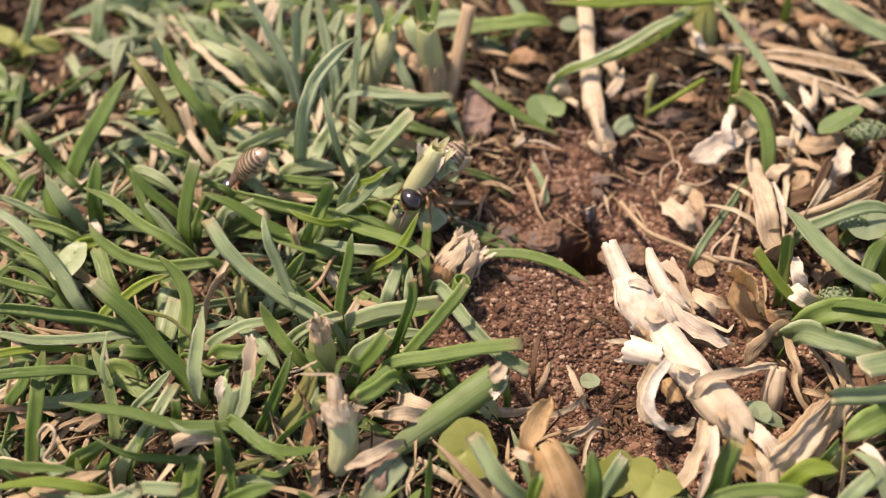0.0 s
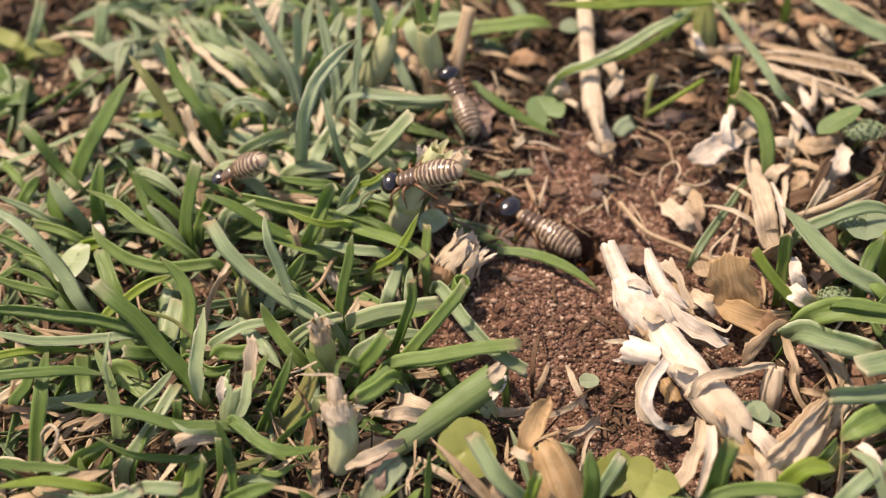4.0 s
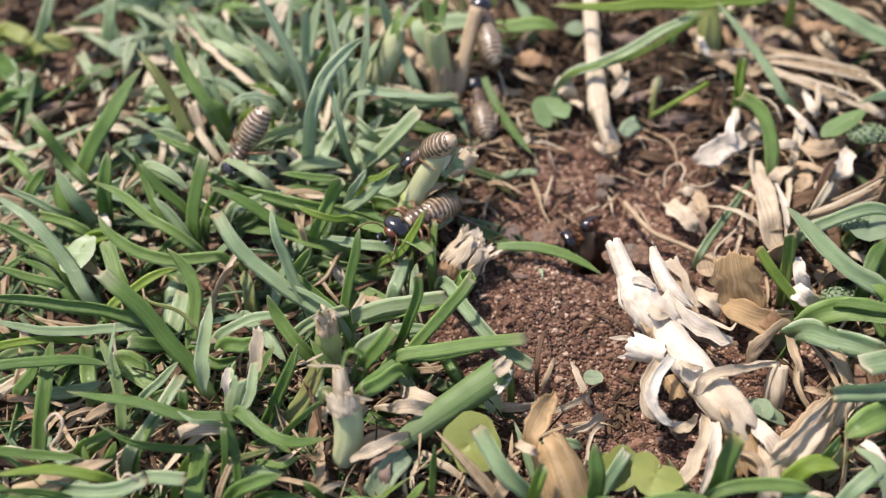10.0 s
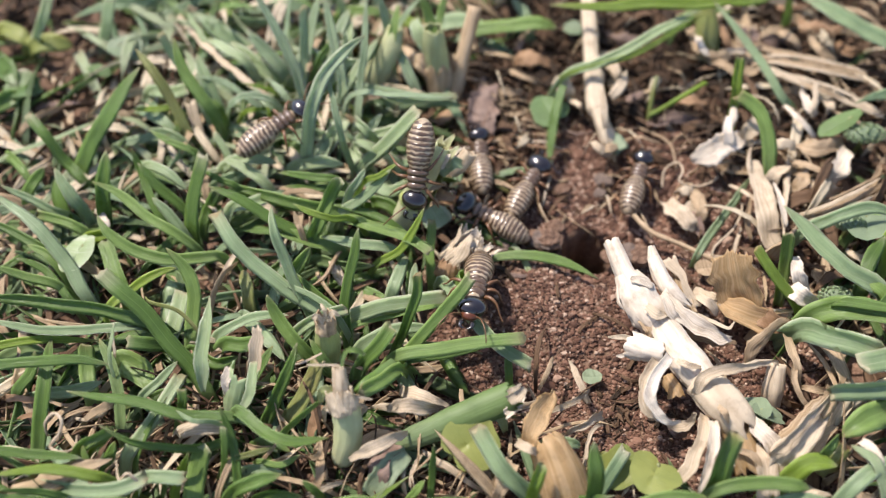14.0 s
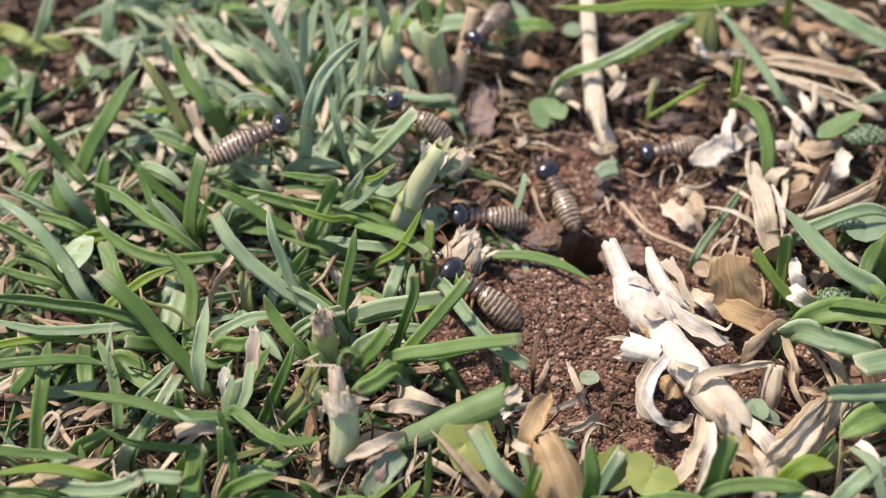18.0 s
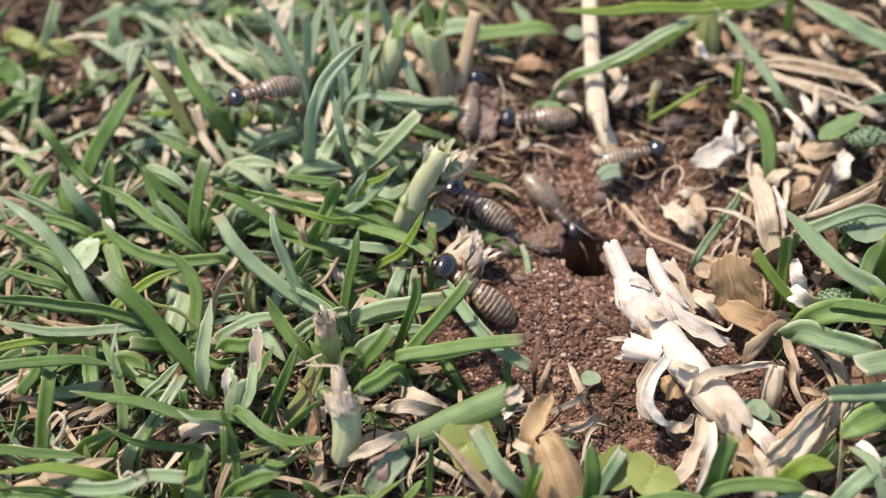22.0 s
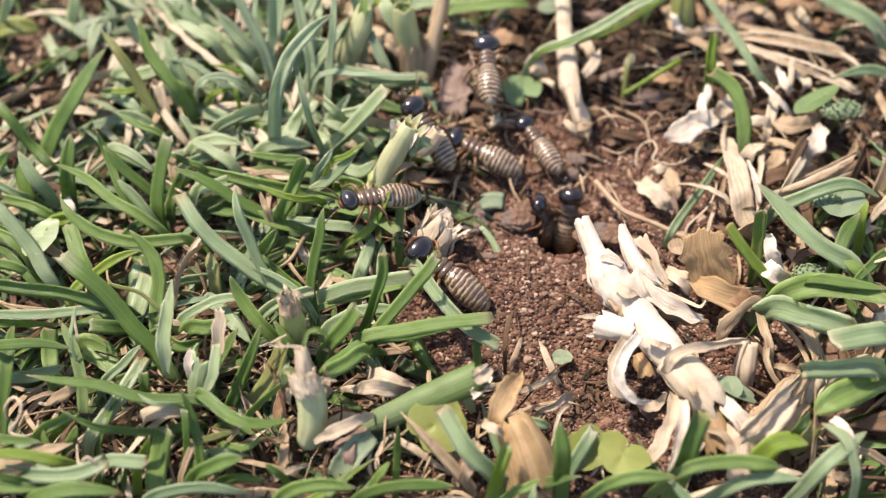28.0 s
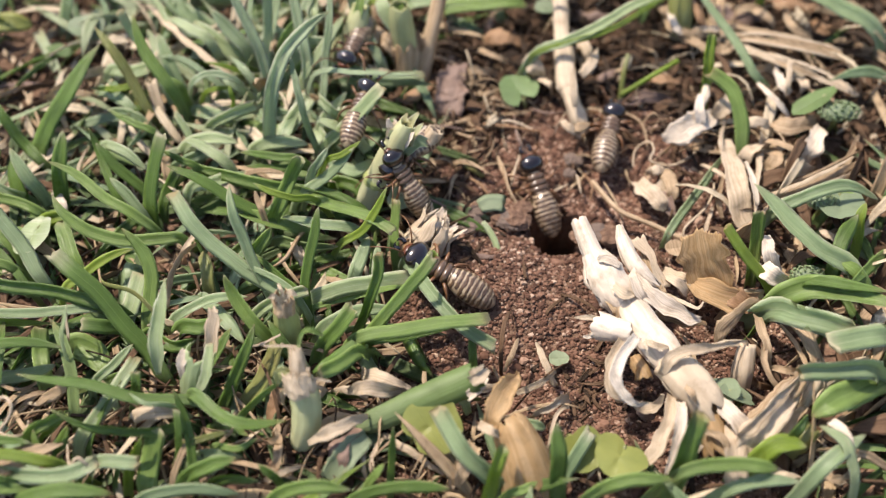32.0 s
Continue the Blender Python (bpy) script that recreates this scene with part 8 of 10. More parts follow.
stalk("twig", "thin grey root lying on the soil", "twig", [(26.7, 19.8, 1.6), (28.8, 17.5, 3.0), (31.3, 19.9, 1.6)], [0.14, 0.15, 0.13], "n", 0.8, 0.14)
SCALES = {"A": 1.02, "B": 0.95, "C": 1.0, "G": 1.06, "L": 0.95, "H2": 1.0, "I": 0.92, "K": 0.95, "N2": 1.0, "N3": 0.9, "U": 0.95}
LEAF_FOOT = (39.2, -12.4, 2.5)
LEAF_BODY = [(36.2, -11.3, 2.5), (35.1, -10.5, 4.0), (34.1, -9.3, 6.0), (33.4, -8.2, 8.0), (32.9, -7.0, 9.5)]
LEAF_SKIRT = [(32.1, -9.4, 3.5), (33.9, -11.6, 4.5), (36.9, -12.6, 4.0), (40.1, -11.8, 3.0)]


# ---------- termites ----------
HEAD = shell("termite_head", (0.005, 0.005, 0.006), (0.018, 0.01, 0.009), 0.2, 300.0, 0.6)
FACE = shell("termite_face", (0.075, 0.022, 0.009), (0.13, 0.04, 0.015), 0.3)
PLATE = shell("termite_plate", (0.024, 0.013, 0.008), (0.15, 0.092, 0.054), 0.3, 1500.0, 0.3)
SKIN = shell("termite_skin", (0.16, 0.1, 0.055), (0.5, 0.4, 0.27), 0.35, 1300.0, 0.2)
LIMB = shell("termite_limb", (0.085, 0.036, 0.015), (0.17, 0.08, 0.032), 0.4)


def egg(c, r, mat, name, seg=18, rings=12, pinch=0.0):
    """A lump about c with radii r (mm), longer in x, narrower in front by pinch."""
    verts, faces = [], []
    for i in range(rings + 1):
        th = math.pi * i / rings
        for j in range(seg):
            a = 2 * math.pi * j / seg
            x = math.cos(th)
            k = math.sin(th) * (1 - pinch * x)
            verts.append(Vector((c[0] + r[0] * x, c[1] + r[1] * k * math.cos(a), c[2] + r[2] * k * math.sin(a))) * MM)
    for i in range(rings):
        for j in range(seg):
            j2 = (j + 1) % seg
            faces.append((i * seg + j, i * seg + j2, (i + 1) * seg + j2, (i + 1) * seg + j))
    return mesh_from(name, verts, faces, mat)


def belly_radius(x):
    """Half width of the abdomen at x (mm), from its waist at 0.6 to its tip at -5.5."""
    t = (0.6 - x) / 6.1
    return 1.66 * (0.52 + 0.9 * math.sin(math.pi * min(1, t * 0.92 + 0.06)) ** 0.8) / 1.42 * (1 if t < 0.86 else max(0.05, 1 - ((t - 0.86) / 0.14) ** 2) ** 0.5)


def belly_axis(x):
    """Height of the abdomen's axis: it sags towards the tip."""
    return 1.75 - 0.035 * (0.6 - x) ** 1.6


def band(x0, x1, out, a0, a1, steps, mat, name, rows=3):
    """A plate that wraps the abdomen from x0 to x1, lifted by out (mm)."""
    verts, faces = [], []
    for i in range(rows + 1):
        x = x0 + (x1 - x0) * i / rows
        r = belly_radius(x) + (0.02 + out * math.sin(math.pi * i / rows) if out else 0)
        for j in range(steps + 1):
            a = a0 + (a1 - a0) * j / steps
            dx = 0.16 * noise.noise(Vector((3 * math.sin(a), 3 * math.cos(a), 2.3 * x))) if out else 0
            verts.append(Vector((x + dx, r * math.sin(a), belly_axis(x) + 0.9 * r * math.cos(a))) * MM)
    w = steps + 1
    for i in range(rows):
        for j in range(steps):
            faces.append((i * w + j, i * w + j + 1, (i + 1) * w + j + 1, (i + 1) * w + j))
    if not out:
        faces.append(tuple(range(rows * w, rows * w + steps)))
    return mesh_from(name, verts, faces, mat)


def build_termite():
    root = tagged(new("termite"), "dark-headed termite with a brown and cream banded body", "termite", "termites at the nest hole")
    head = part("head", egg((0, 0, 0), (1.18, 1.58, 1.08), HEAD, "head", 24, 16, pinch=-0.06), root, "glossy black-brown head", (4.05 * MM, 0, 1.95 * MM))
    part("face", egg((0.8, 0, -0.5), (0.62, 0.85, 0.5), FACE, "face", 12, 8), head, "reddish brown face plate")
    for s in (1, -1):
        jaw = tube(curve_pts((1.7, 0.5 * s, -0.5), (2.35, 0.62 * s, -0.55), (2.6, 0.08 * s, -0.6), 5), [0.28, 0.27, 0.24, 0.19, 0.12, 0.05], 7)
        part("mandible", mesh_from("mandible", *jaw[:2], HEAD, uvs=jaw[2]), head)
        ant = tube(curve_pts((1.2, 0.8 * s, -0.1), (2.7, 1.9 * s, 0.75), (4.3, 2.7 * s, -0.3), 12), [0.085 + 0.02 * (i % 2) - 0.003 * i for i in range(13)], 6)
        part("antenna", mesh_from("antenna", *ant[:2], LIMB, uvs=ant[2]), head)
    for x, ry, rz in ((2.35, 1.22, 0.8), (1.55, 1.3, 0.86), (0.8, 1.36, 0.92)):
        part("thorax_plate", egg((x, 0, 1.85), (0.62, ry, rz), PLATE, "thorax_plate", 14, 8), root)
    neck = tube(curve_pts((3.2, 0, 1.8), (1.8, 0, 1.6), (0.3, 0, 1.65), 6), [0.6, 0.75, 0.85, 0.9, 0.95, 1.0, 0.95], 12)
    part("thorax", mesh_from("thorax", *neck[:2], SKIN, uvs=neck[2]), root)
    belly = band(0.6, -5.5, 0.0, 0, 2 * math.pi, 20, SKIN, "abdomen", 28)
    abdomen = part("abdomen", belly, root, "swollen cream abdomen with dark bands")
    for i in range(10):
        x0 = 0.5 - 0.59 * i
        reach = 1.35 + 0.25 * math.sin(2.4 * i) if i < 3 else 1.55 + 0.09 * (i - 3) + 0.2 * math.sin(2.4 * i)
        part("band", band(x0, x0 - (0.35 if i < 9 else 0.28), 0.04, -reach, reach, 18, PLATE, "band"), abdomen)
    for s in (1, -1):
        for x, fwd in ((2.3, 1.4), (1.5, 0.1), (0.8, -1.5)):
            p = smooth_path([(0, 0, 0), (fwd * 0.35, 0.9 * s, 0.5), (fwd * 0.8, 1.7 * s, 0.2), (fwd * 1.2, 2.2 * s, -0.9), (fwd * 1.55, 2.6 * s, -1.35)], [0.24, 0.23, 0.15, 0.1, 0.06], 3)
            leg = tube(*p, 7)
            part("leg", mesh_from("leg", *leg[:2], LIMB, uvs=leg[2]), root, "", (x * MM, 0.7 * s * MM, 1.4 * MM))
    return root


first = build_termite()
termites = {}
for key, size in SCALES.items():
    if termites:
        termites[key] = copy_thing(first, pose(0, 0, 0))
    else:
        termites[key] = first
for key, size in SCALES.items():
    termites[key].scale = (size, size, size)
# the biggest one has a large rounded amber-faced head
for ob in termites["G"].children:
    if ob.name.startswith("head"):
        ob.data = egg((0, 0, 0), (1.3, 1.68, 0.96), HEAD, "head", 24, 16, pinch=-0.1)
        ob.location.x = 4.45 * MM
        ob["label"] = "large glossy black-brown head with an amber face"
        for sub_part in ob.children:
            if sub_part.name.startswith("face"):
                sub_part.data = egg((0.95, 0, -0.36), (0.75, 0.98, 0.62), FACE, "face", 14, 10)
            else:
                sub_part.location.x = 0.2 * MM
# two others are broad-headed
for key in ("K", "L"):
    for ob in termites[key].children:
        if ob.name.startswith("head"):
            ob.data = egg((0, 0, 0), (1.36, 1.86, 1.14), HEAD, "head", 24, 16, pinch=-0.06)
            for sub_part in ob.children:
                sub_part.location.x = 0.16 * MM
tagged(termites["G"], "large dark-headed termite with an amber face and banded body")


def at(x, y, z, ry, rz):
    """A pose in mm: pitch, then heading."""
    return pose(x * MM, y * MM, z * MM, 0, ry, rz)


def swing_limbs():
    """Legs step and heads turn a little all the while."""
    rng = random.Random(5)
    times = [round(0.2 * i, 2) for i in range(161)]
    for ob in termites.values():
        legs = [o for o in ob.children if o.name.startswith("leg")]
        heads = [o for o in ob.children if o.name.startswith("head")]
        for n, leg in enumerate(legs):
            ph = rng.uniform(0, 6.28)
            at0 = leg.location.copy()
            walk(leg, [(t, pose(*at0, 0, 0, 16 * math.sin(ph + 5.1 * t + 0.7 * math.sin(t * 1.3)))) for t in times])
        for head in heads:
            ph = rng.uniform(0, 6.28)
            at0 = head.location.copy()
            walk(head, [(t, pose(*at0, 0, 6 * math.sin(ph + 1.9 * t), 12 * math.sin(ph + 2.7 * t))) for t in times])


# ---------- loose scraps that are dragged about ----------
def loose_leaf(name, label, colour, length, width, bow, cut=False):
    count[0] += 1
    c = ribbon(curve_pts((-length / 2, 0, 0), (0, bow, bow * 0.4), (length / 2, 0, 0), 10), width, cut, 0.3, jag=count[0], facing=Vector((0, -0.3, 1)))
    return tagged(new(name, mesh_from(name, *c[:2], LEAF[colour], uvs=c[2])), label, "leaf scrap")


loose_blade = loose_leaf("loose_grass_blade", "loose dark green cut grass blade on the soil", "d", 14.5, 1.3, -0.6)
arc_blade = loose_leaf("loose_grass_blade", "curved green grass blade lying by the hole", "g", 13.5, 1.35, 1.3)
sliver = loose_leaf("leaf_sliver", "short grey-green leaf sliver on the soil", "s", 6.0, 0.9, 0.3, True)
pale_sliver = loose_leaf("leaf_sliver", "short pale leaf sliver on the soil mound", "p", 4.6, 0.8, 0.3, True)
leaf_piece = loose_leaf("leaf_piece", "small pale blue-green bitten leaf piece", "v", 2.9, 2.3, 0.3, True)

# a dry leaf that tips upright
count[0] += 1
SKIRT = [Vector(p) - Vector(LEAF_FOOT) for p in LEAF_SKIRT]
BODY = [Vector(p) - Vector(LEAF_FOOT) for p in LEAF_BODY]
c = merged([crinkled(strip(BODY, [2.4, 4.6, 6.0, 6.2, 5.2], 0.8, (0.1, 0.15), 7, 0.16, 0.12, 30, facing=Vector((-0.25, -0.75, 0.6)), ribs=(0.012, 44)), 0.4, 3, 0.35), strip(SKIRT, [1.2, 3.0, 3.2, 1.2], 1.2, (0.2, -0.2), 8, 0.2, 0.12, 10)])
standing_leaf = tagged(new("dry_leaf", mesh_from("dry_leaf", *c[:2], LEAF["q"], uvs=c[2])), "tan dry leaf tipped upright behind the broken stem", "dry leaf")


# ---------- what nobody could count: undergrowth, litter, crumbs ----------
def in_lawn(x, y):
    """Chance of grass at a place (mm)."""
    left = 1 / (1 + math.exp((x - (-2.5 + 0.10 * y + 3 * math.sin(y * 0.21))) / 1.4))
    left *= 1 - 0.97 * math.exp(-(((x + 64) / 20) ** 4 + ((y - 36) / 17) ** 4))
    right = 1 / (1 + math.exp(-(x - (46 + 0.25 * y + 3 * math.sin(y * 0.17))) / 1.6))
    bottom = 1 / (1 + math.exp((y + 33.5 - 1.5 * math.sin(x * 0.3)) / 0.8))
    return max(left, right * (0.4 if y < 2 else 0.12), bottom * 0.5)


def lawn_stuff(name, label, colours, number, seed, zlow, zhigh, length, width, span, where, bulge=0.2):
    rng = random.Random(seed)
    groups = {c: [] for c in colours}
    made = 0
    while made < number:
        x, y = rng.uniform(span[0], span[1]), rng.uniform(span[2], span[3])
        if rng.random() > where(x, y):
            continue
        if math.hypot(x - HOLE[0], y - HOLE[1]) < 5.5:
            continue
        made += 1
        a = rng.uniform(0, 6.283)
        ln = rng.uniform(*length)
        z0 = max(0, soil_height(x, y)) + rng.uniform(0, zlow)
        rise = rng.uniform(0, zhigh)
        d = Vector((math.cos(a), math.sin(a), 0)) * ln
        p0 = Vector((x, y, z0))
        p2 = p0 + d + Vector((0, 0, rise))
        mid = (p0 + p2) / 2 + Vector((rng.uniform(-1, 1), rng.uniform(-1, 1), rng.uniform(0, bulge * ln)))
        g = groups[rng.choice(colours)]
        g.append(ribbon(curve_pts(p0, mid, p2, 5), rng.uniform(*width), rng.random() < 0.1, 0.4, rng.uniform(-0.9, 0.9), 0.12, made, curl=rng.uniform(-1.6, 1.6)))
    for colour, chunks in groups.items():
        c = merged(chunks)
        ob = new(name, mesh_from(name, *c[:2], STUFF[colour], uvs=c[2]))
        tagged(ob, label, kind="stuff")


STUFF = {
    # g, s, d and f are LEAF greens darkened to hold the shade below
    "g": leafy("undergrowth_green", (0.101, 0.198, 0.0438), (0.222, 0.343, 0.0973), island=True),
    "s": leafy("undergrowth_grey", (0.15, 0.239, 0.111), (0.323, 0.437, 0.242), island=True),
    "p": leafy("undergrowth_pale", (0.303, 0.374, 0.191), (0.505, 0.572, 0.343), island=True),
    "d": leafy("undergrowth_shaded_deep", (0.0605, 0.125, 0.0233), (0.141, 0.234, 0.0535), island=True),
    "b": leafy("undergrowth_fresh", (0.172, 0.281, 0.0389), (0.303, 0.426, 0.0876), 0.51, island=True),
    "f": leafy("undergrowth_shaded_dull", (0.0554, 0.0988, 0.0292), (0.121, 0.187, 0.0584), 0.36, 0.6, 0.4, island=True),
    "t": straw("litter_tan", (0.24, 0.16, 0.09), (0.56, 0.42, 0.26), island=True),
    # brown litter with deep shade put into its colour
    "r": straw("litter_shaded_brown", (0.05, 0.031, 0.02), (0.16, 0.1, 0.062), 0.1, 0.85, island=True, gloss=0.1),
    # humus black, also used to paint the shade in gaps
    "k": straw("humus_shade_black", (0.02, 0.015, 0.011), (0.07, 0.05, 0.036), 0.05, 0.9, island=True, gloss=0.08),
    "w": straw("litter_cream", (0.42, 0.33, 0.21), (0.7, 0.6, 0.43), island=True),
}
NEAR = (-74, 70, -36, 60)
# low layer whose darker greens paint the shade under the longer blades
lawn_stuff("short_grass", "dense short green grass, coloured as shaded, under the longer blades", ("g", "s", "d", "f", "d", "f"), 520, 11, 0.5, 2.0, (8, 18), (0.8, 1.7), NEAR, lambda x, y: 0 if 4 < x < 32 and y < -28 else in_lawn(x, y), 0.12)
lawn_stuff("pale_grass", "pale flattened grass blades between the tufts", ("p", "s", "w"), 170, 42, 2.0, 3.0, (6, 14), (0.8, 1.8), (-48, -9, 6, 44), in_lawn, 0.2)
# real brown thatch, its darkest bits standing in for shade between the roots
lawn_stuff("thatch", "brown thatch with near-black bits for shade between the grass roots", ("r", "t", "f", "r", "k"), 1700, 41, 0.8, 0.8, (2.5, 9), (0.3, 0.9), NEAR, lambda x, y: in_lawn(x, y))
lawn_stuff("grass_straw", "thin dry straws and sheaths between the grass blades", ("t", "w", "r", "t"), 460, 12, 1.6, 1.6, (4, 12), (0.3, 1.5), NEAR, lambda x, y: in_lawn(x, y))
# these two layers carry the shade of the far litter in their dark colours
lawn_stuff("leaf_litter", "brown and tan broken leaf litter on the soil, darkened for shade", ("r", "k", "r", "k", "r"), 1100, 13, 0.8, 1.4, (2, 6.5), (0.3, 1.3), (-74, 70, 8, 60), lambda x, y: min(1, max(0, (y - 13 + 0.3 * (x - 15)) / 10) + (1 if x < 0 else 0) * 0.6))
lawn_stuff("dark_litter", "dark leaf bits that stand in for shade in the litter", ("r", "k", "k"), 1900, 19, 1.4, 1.2, (1.5, 5), (0.25, 1.1), (2, 74, 14, 60), lambda x, y: 1.0 if x > 34 else min(1, max(0, (y - 16) / 10)))
lawn_stuff("straw_litter", "tan and cream straw litter on the soil", ("t", "w", "r"), 90, 16, 1.0, 1.8, (5, 15), (0.4, 1.7), (24, 74, 2, 60), lambda x, y: min(1, max(0, (x - 40 + (6 if y > 24 else 0)) / 10)))
lawn_stuff("fine_litter", "fine brown roots and straw bits on the soil", ("r", "t", "r"), 800, 14, 0.4, 0.7, (1.5, 6), (0.15, 0.5), (0, 60, -30, 56), lambda x, y: 0.08 if y < 4 else (0.3 if y < 18 and 6 < x < 34 else 1.0))
lawn_stuff("root_hairs", "thin pale curled roots on the litter", ("t", "w", "r"), 190, 17, 0.8, 0.8, (3, 10), (0.14, 0.4), (2, 70, 6, 58), lambda x, y: 0.2 if y < 18 and 6 < x < 34 else 1.0, 0.5)
lawn_stuff("edge_litter", "dark roots, humus and straw bits along the edge of the grass", ("r", "k", "t", "r"), 330, 51, 0.6, 0.9, (1.5, 6), (0.2, 0.8), (-2, 16, -4, 24), lambda x, y: max(0.1, min(1, (9 - x + 0.28 * y) / 9)), 0.3)
lawn_stuff("pale_scraps", "pale broken straw scraps in the litter", ("t", "w", "r"), 60, 18, 1.0, 1.5, (1.5, 7), (0.5, 1.9), (2, 70, 10, 58), lambda x, y: 1.0, 0.4)


def standing_grass(number, seed, colours):
    """Upright blades that spread from common roots, too many to count."""
    rng = random.Random(seed)
    groups = {k: [] for k in colours}
    made = 0
    while made < number:
        x, y = rng.uniform(-80, 70), rng.uniform(-52, 62)
        if rng.random() > in_lawn(x, y) or (-62 < x < 56 and -35 < y < (20 if -40 < x < -12 else 48)):
            continue
        for _ in range(rng.randint(2, 4)):
            made += 1
            a = rng.uniform(0, 6.283)
            ln, top = rng.uniform(8, 17), rng.uniform(4.0, 9.0)
            p0 = Vector((x + rng.uniform(-1, 1), y + rng.uniform(-1, 1), max(0, soil_height(x, y)) - 0.2))
            run = Vector((math.cos(a), math.sin(a), 0)) * math.sqrt(max(4, ln * ln - top * top))
            p2 = p0 + run + Vector((0, 0, top * rng.uniform(0.8, 1.15)))
            mid = p0 + run * 0.42 + Vector((rng.uniform(-0.8, 0.8), rng.uniform(-0.8, 0.8), top * rng.uniform(0.5, 0.72)))
            colour = rng.choice(colours)
            groups[colour].append(ribbon(curve_pts(p0, mid, p2, 9), rng.uniform(0.9, 1.8), rng.random() < 0.08, 0.45, rng.uniform(-0.6, 0.6), 0.13, made, curl=rng.uniform(-0.6, 0.6)))
    for colour, chunks in groups.items():
        c = merged(chunks)
        tagged(new("lawn_grass", mesh_from("lawn_grass", *c[:2], STUFF[colour], uvs=c[2])), "crowded upright green lawn grass blades", kind="stuff")


standing_grass(250, 31, ("g", "b", "d", "g", "s", "g", "t", "w", "b", "s"))


lawn_stuff("dry_fibres", "fine dry fibres and straw bits among the grass bases", ("t", "r", "r", "k"), 300, 26, 1.6, 1.8, (2, 11), (0.12, 0.6), (-40, 12, -40, -20), lambda x, y: 1.0 if y < -24 or x < 0 else 0.25, 0.4)
lawn_stuff("edge_straw", "crumpled tan and cream dry leaves along the grass edge", ("t", "w", "r", "r"), 90, 25, 1.2, 2.4, (4, 13), (0.7, 2.6), (38, 68, -36, 4), lambda x, y: min(1, (x - 38) / 8), 0.5)
lawn_stuff("lawn", "patchy lawn around the bare patch", ("g", "s", "t"), 2600, 15, 2.0, 7.0, (9, 22), (1.6, 3.2), (-260, 260, -240, 280), lambda x, y: 0.0 if (-74 < x < 70 and -36 < y < 60) else 1.0)


def crumbs(name, label, number, seed, size, span, where, mat):
    """Loose soil crumbs, each a small uneven lump, joined."""
    rng = random.Random(seed)
    g = (1 + 5 ** 0.5) / 2
    ico = [Vector(p).normalized() for p in ((-1, g, 0), (1, g, 0), (-1, -g, 0), (1, -g, 0), (0, -1, g), (0, 1, g), (0, -1, -g), (0, 1, -g), (g, 0, -1), (g, 0, 1), (-g, 0, -1), (-g, 0, 1))]
    tri = ((0, 11, 5), (0, 5, 1), (0, 1, 7), (0, 7, 10), (0, 10, 11), (1, 5, 9), (5, 11, 4), (11, 10, 2), (10, 7, 6), (7, 1, 8), (3, 9, 4), (3, 4, 2), (3, 2, 6), (3, 6, 8), (3, 8, 9), (4, 9, 5), (2, 4, 11), (6, 2, 10), (8, 6, 7), (9, 8, 1))
    verts, faces = [], []
    made = 0
    while made < number:
        x, y = rng.uniform(span[0], span[1]), rng.uniform(span[2], span[3])
        if rng.random() > where(x, y) or math.hypot(x - HOLE[0], y - HOLE[1]) < 3.6:
            continue
        made += 1
        r = size[0] + (size[1] - size[0]) * rng.random() ** 2.0
        c = Vector((x, y, soil_height(x, y) + r * 0.45))
        o = len(verts)
        sx, sy, sz = rng.uniform(0.8, 1.4), rng.uniform(0.8, 1.2), rng.uniform(0.6, 0.9)
        for p in ico:
            k = r * rng.uniform(0.62, 1.2)
            verts.append((c + Vector((p.x * sx, p.y * sy, p.z * sz)) * k) * MM)
        faces += [tuple(i + o for i in f) for f in tri]
    return tagged(new(name, mesh_from(name, verts, faces, mat, smooth=False)), label, kind="stuff")


kc = Nodes("soil_crumb")
rc = kc.n("NewGeometry").outputs["Random Per Island"]
oc = kc.n("TexCoord").outputs["Object"]
crumb_col = kc.ramp(rc, (0.0, (0.026, 0.016, 0.012)), (0.35, (0.1, 0.05, 0.032)), (0.8, (0.232, 0.129, 0.086)), (1.0, (0.52, 0.385, 0.285)))
kc.l(kc.mix(kc.mul(kc.noise(oc, 900.0), 1.2, -0.3), crumb_col, (0.1, 0.053, 0.037)), kc.b.inputs["Base Color"])
kc.b.inputs["Roughness"].default_value = 0.9
kc.b.inputs["Specular IOR Level"].default_value = 0.2
bare = lambda x, y: max(0.12, 1 - 1.2 * in_lawn(x, y))
crumbs("soil_crumbs", "loose red-brown soil crumbs", 58000, 21, (0.07, 0.33), (-2, 46, -36, 30), bare, kc.m)
crumbs("soil_crumbs", "loose red-brown soil crumbs behind the nest hole", 15000, 23, (0.1, 0.36), (6, 36, 2, 21), bare, kc.m)
lawn_stuff("humus_bits", "black crumbly humus and charred bits on the soil", ("k", "r"), 60, 27, 0.3, 0.3, (0.4, 1.6), (0.3, 0.9), (13, 27, -28, -15), lambda x, y: math.exp(-(((x - 20) / 5) ** 2 + ((y + 21.5) / 4) ** 2)), 0.05)
crumbs("soil_lumps", "small clods of red-brown soil", 460, 22, (0.28, 0.7), (-2, 46, -34, 30), bare, kc.m)


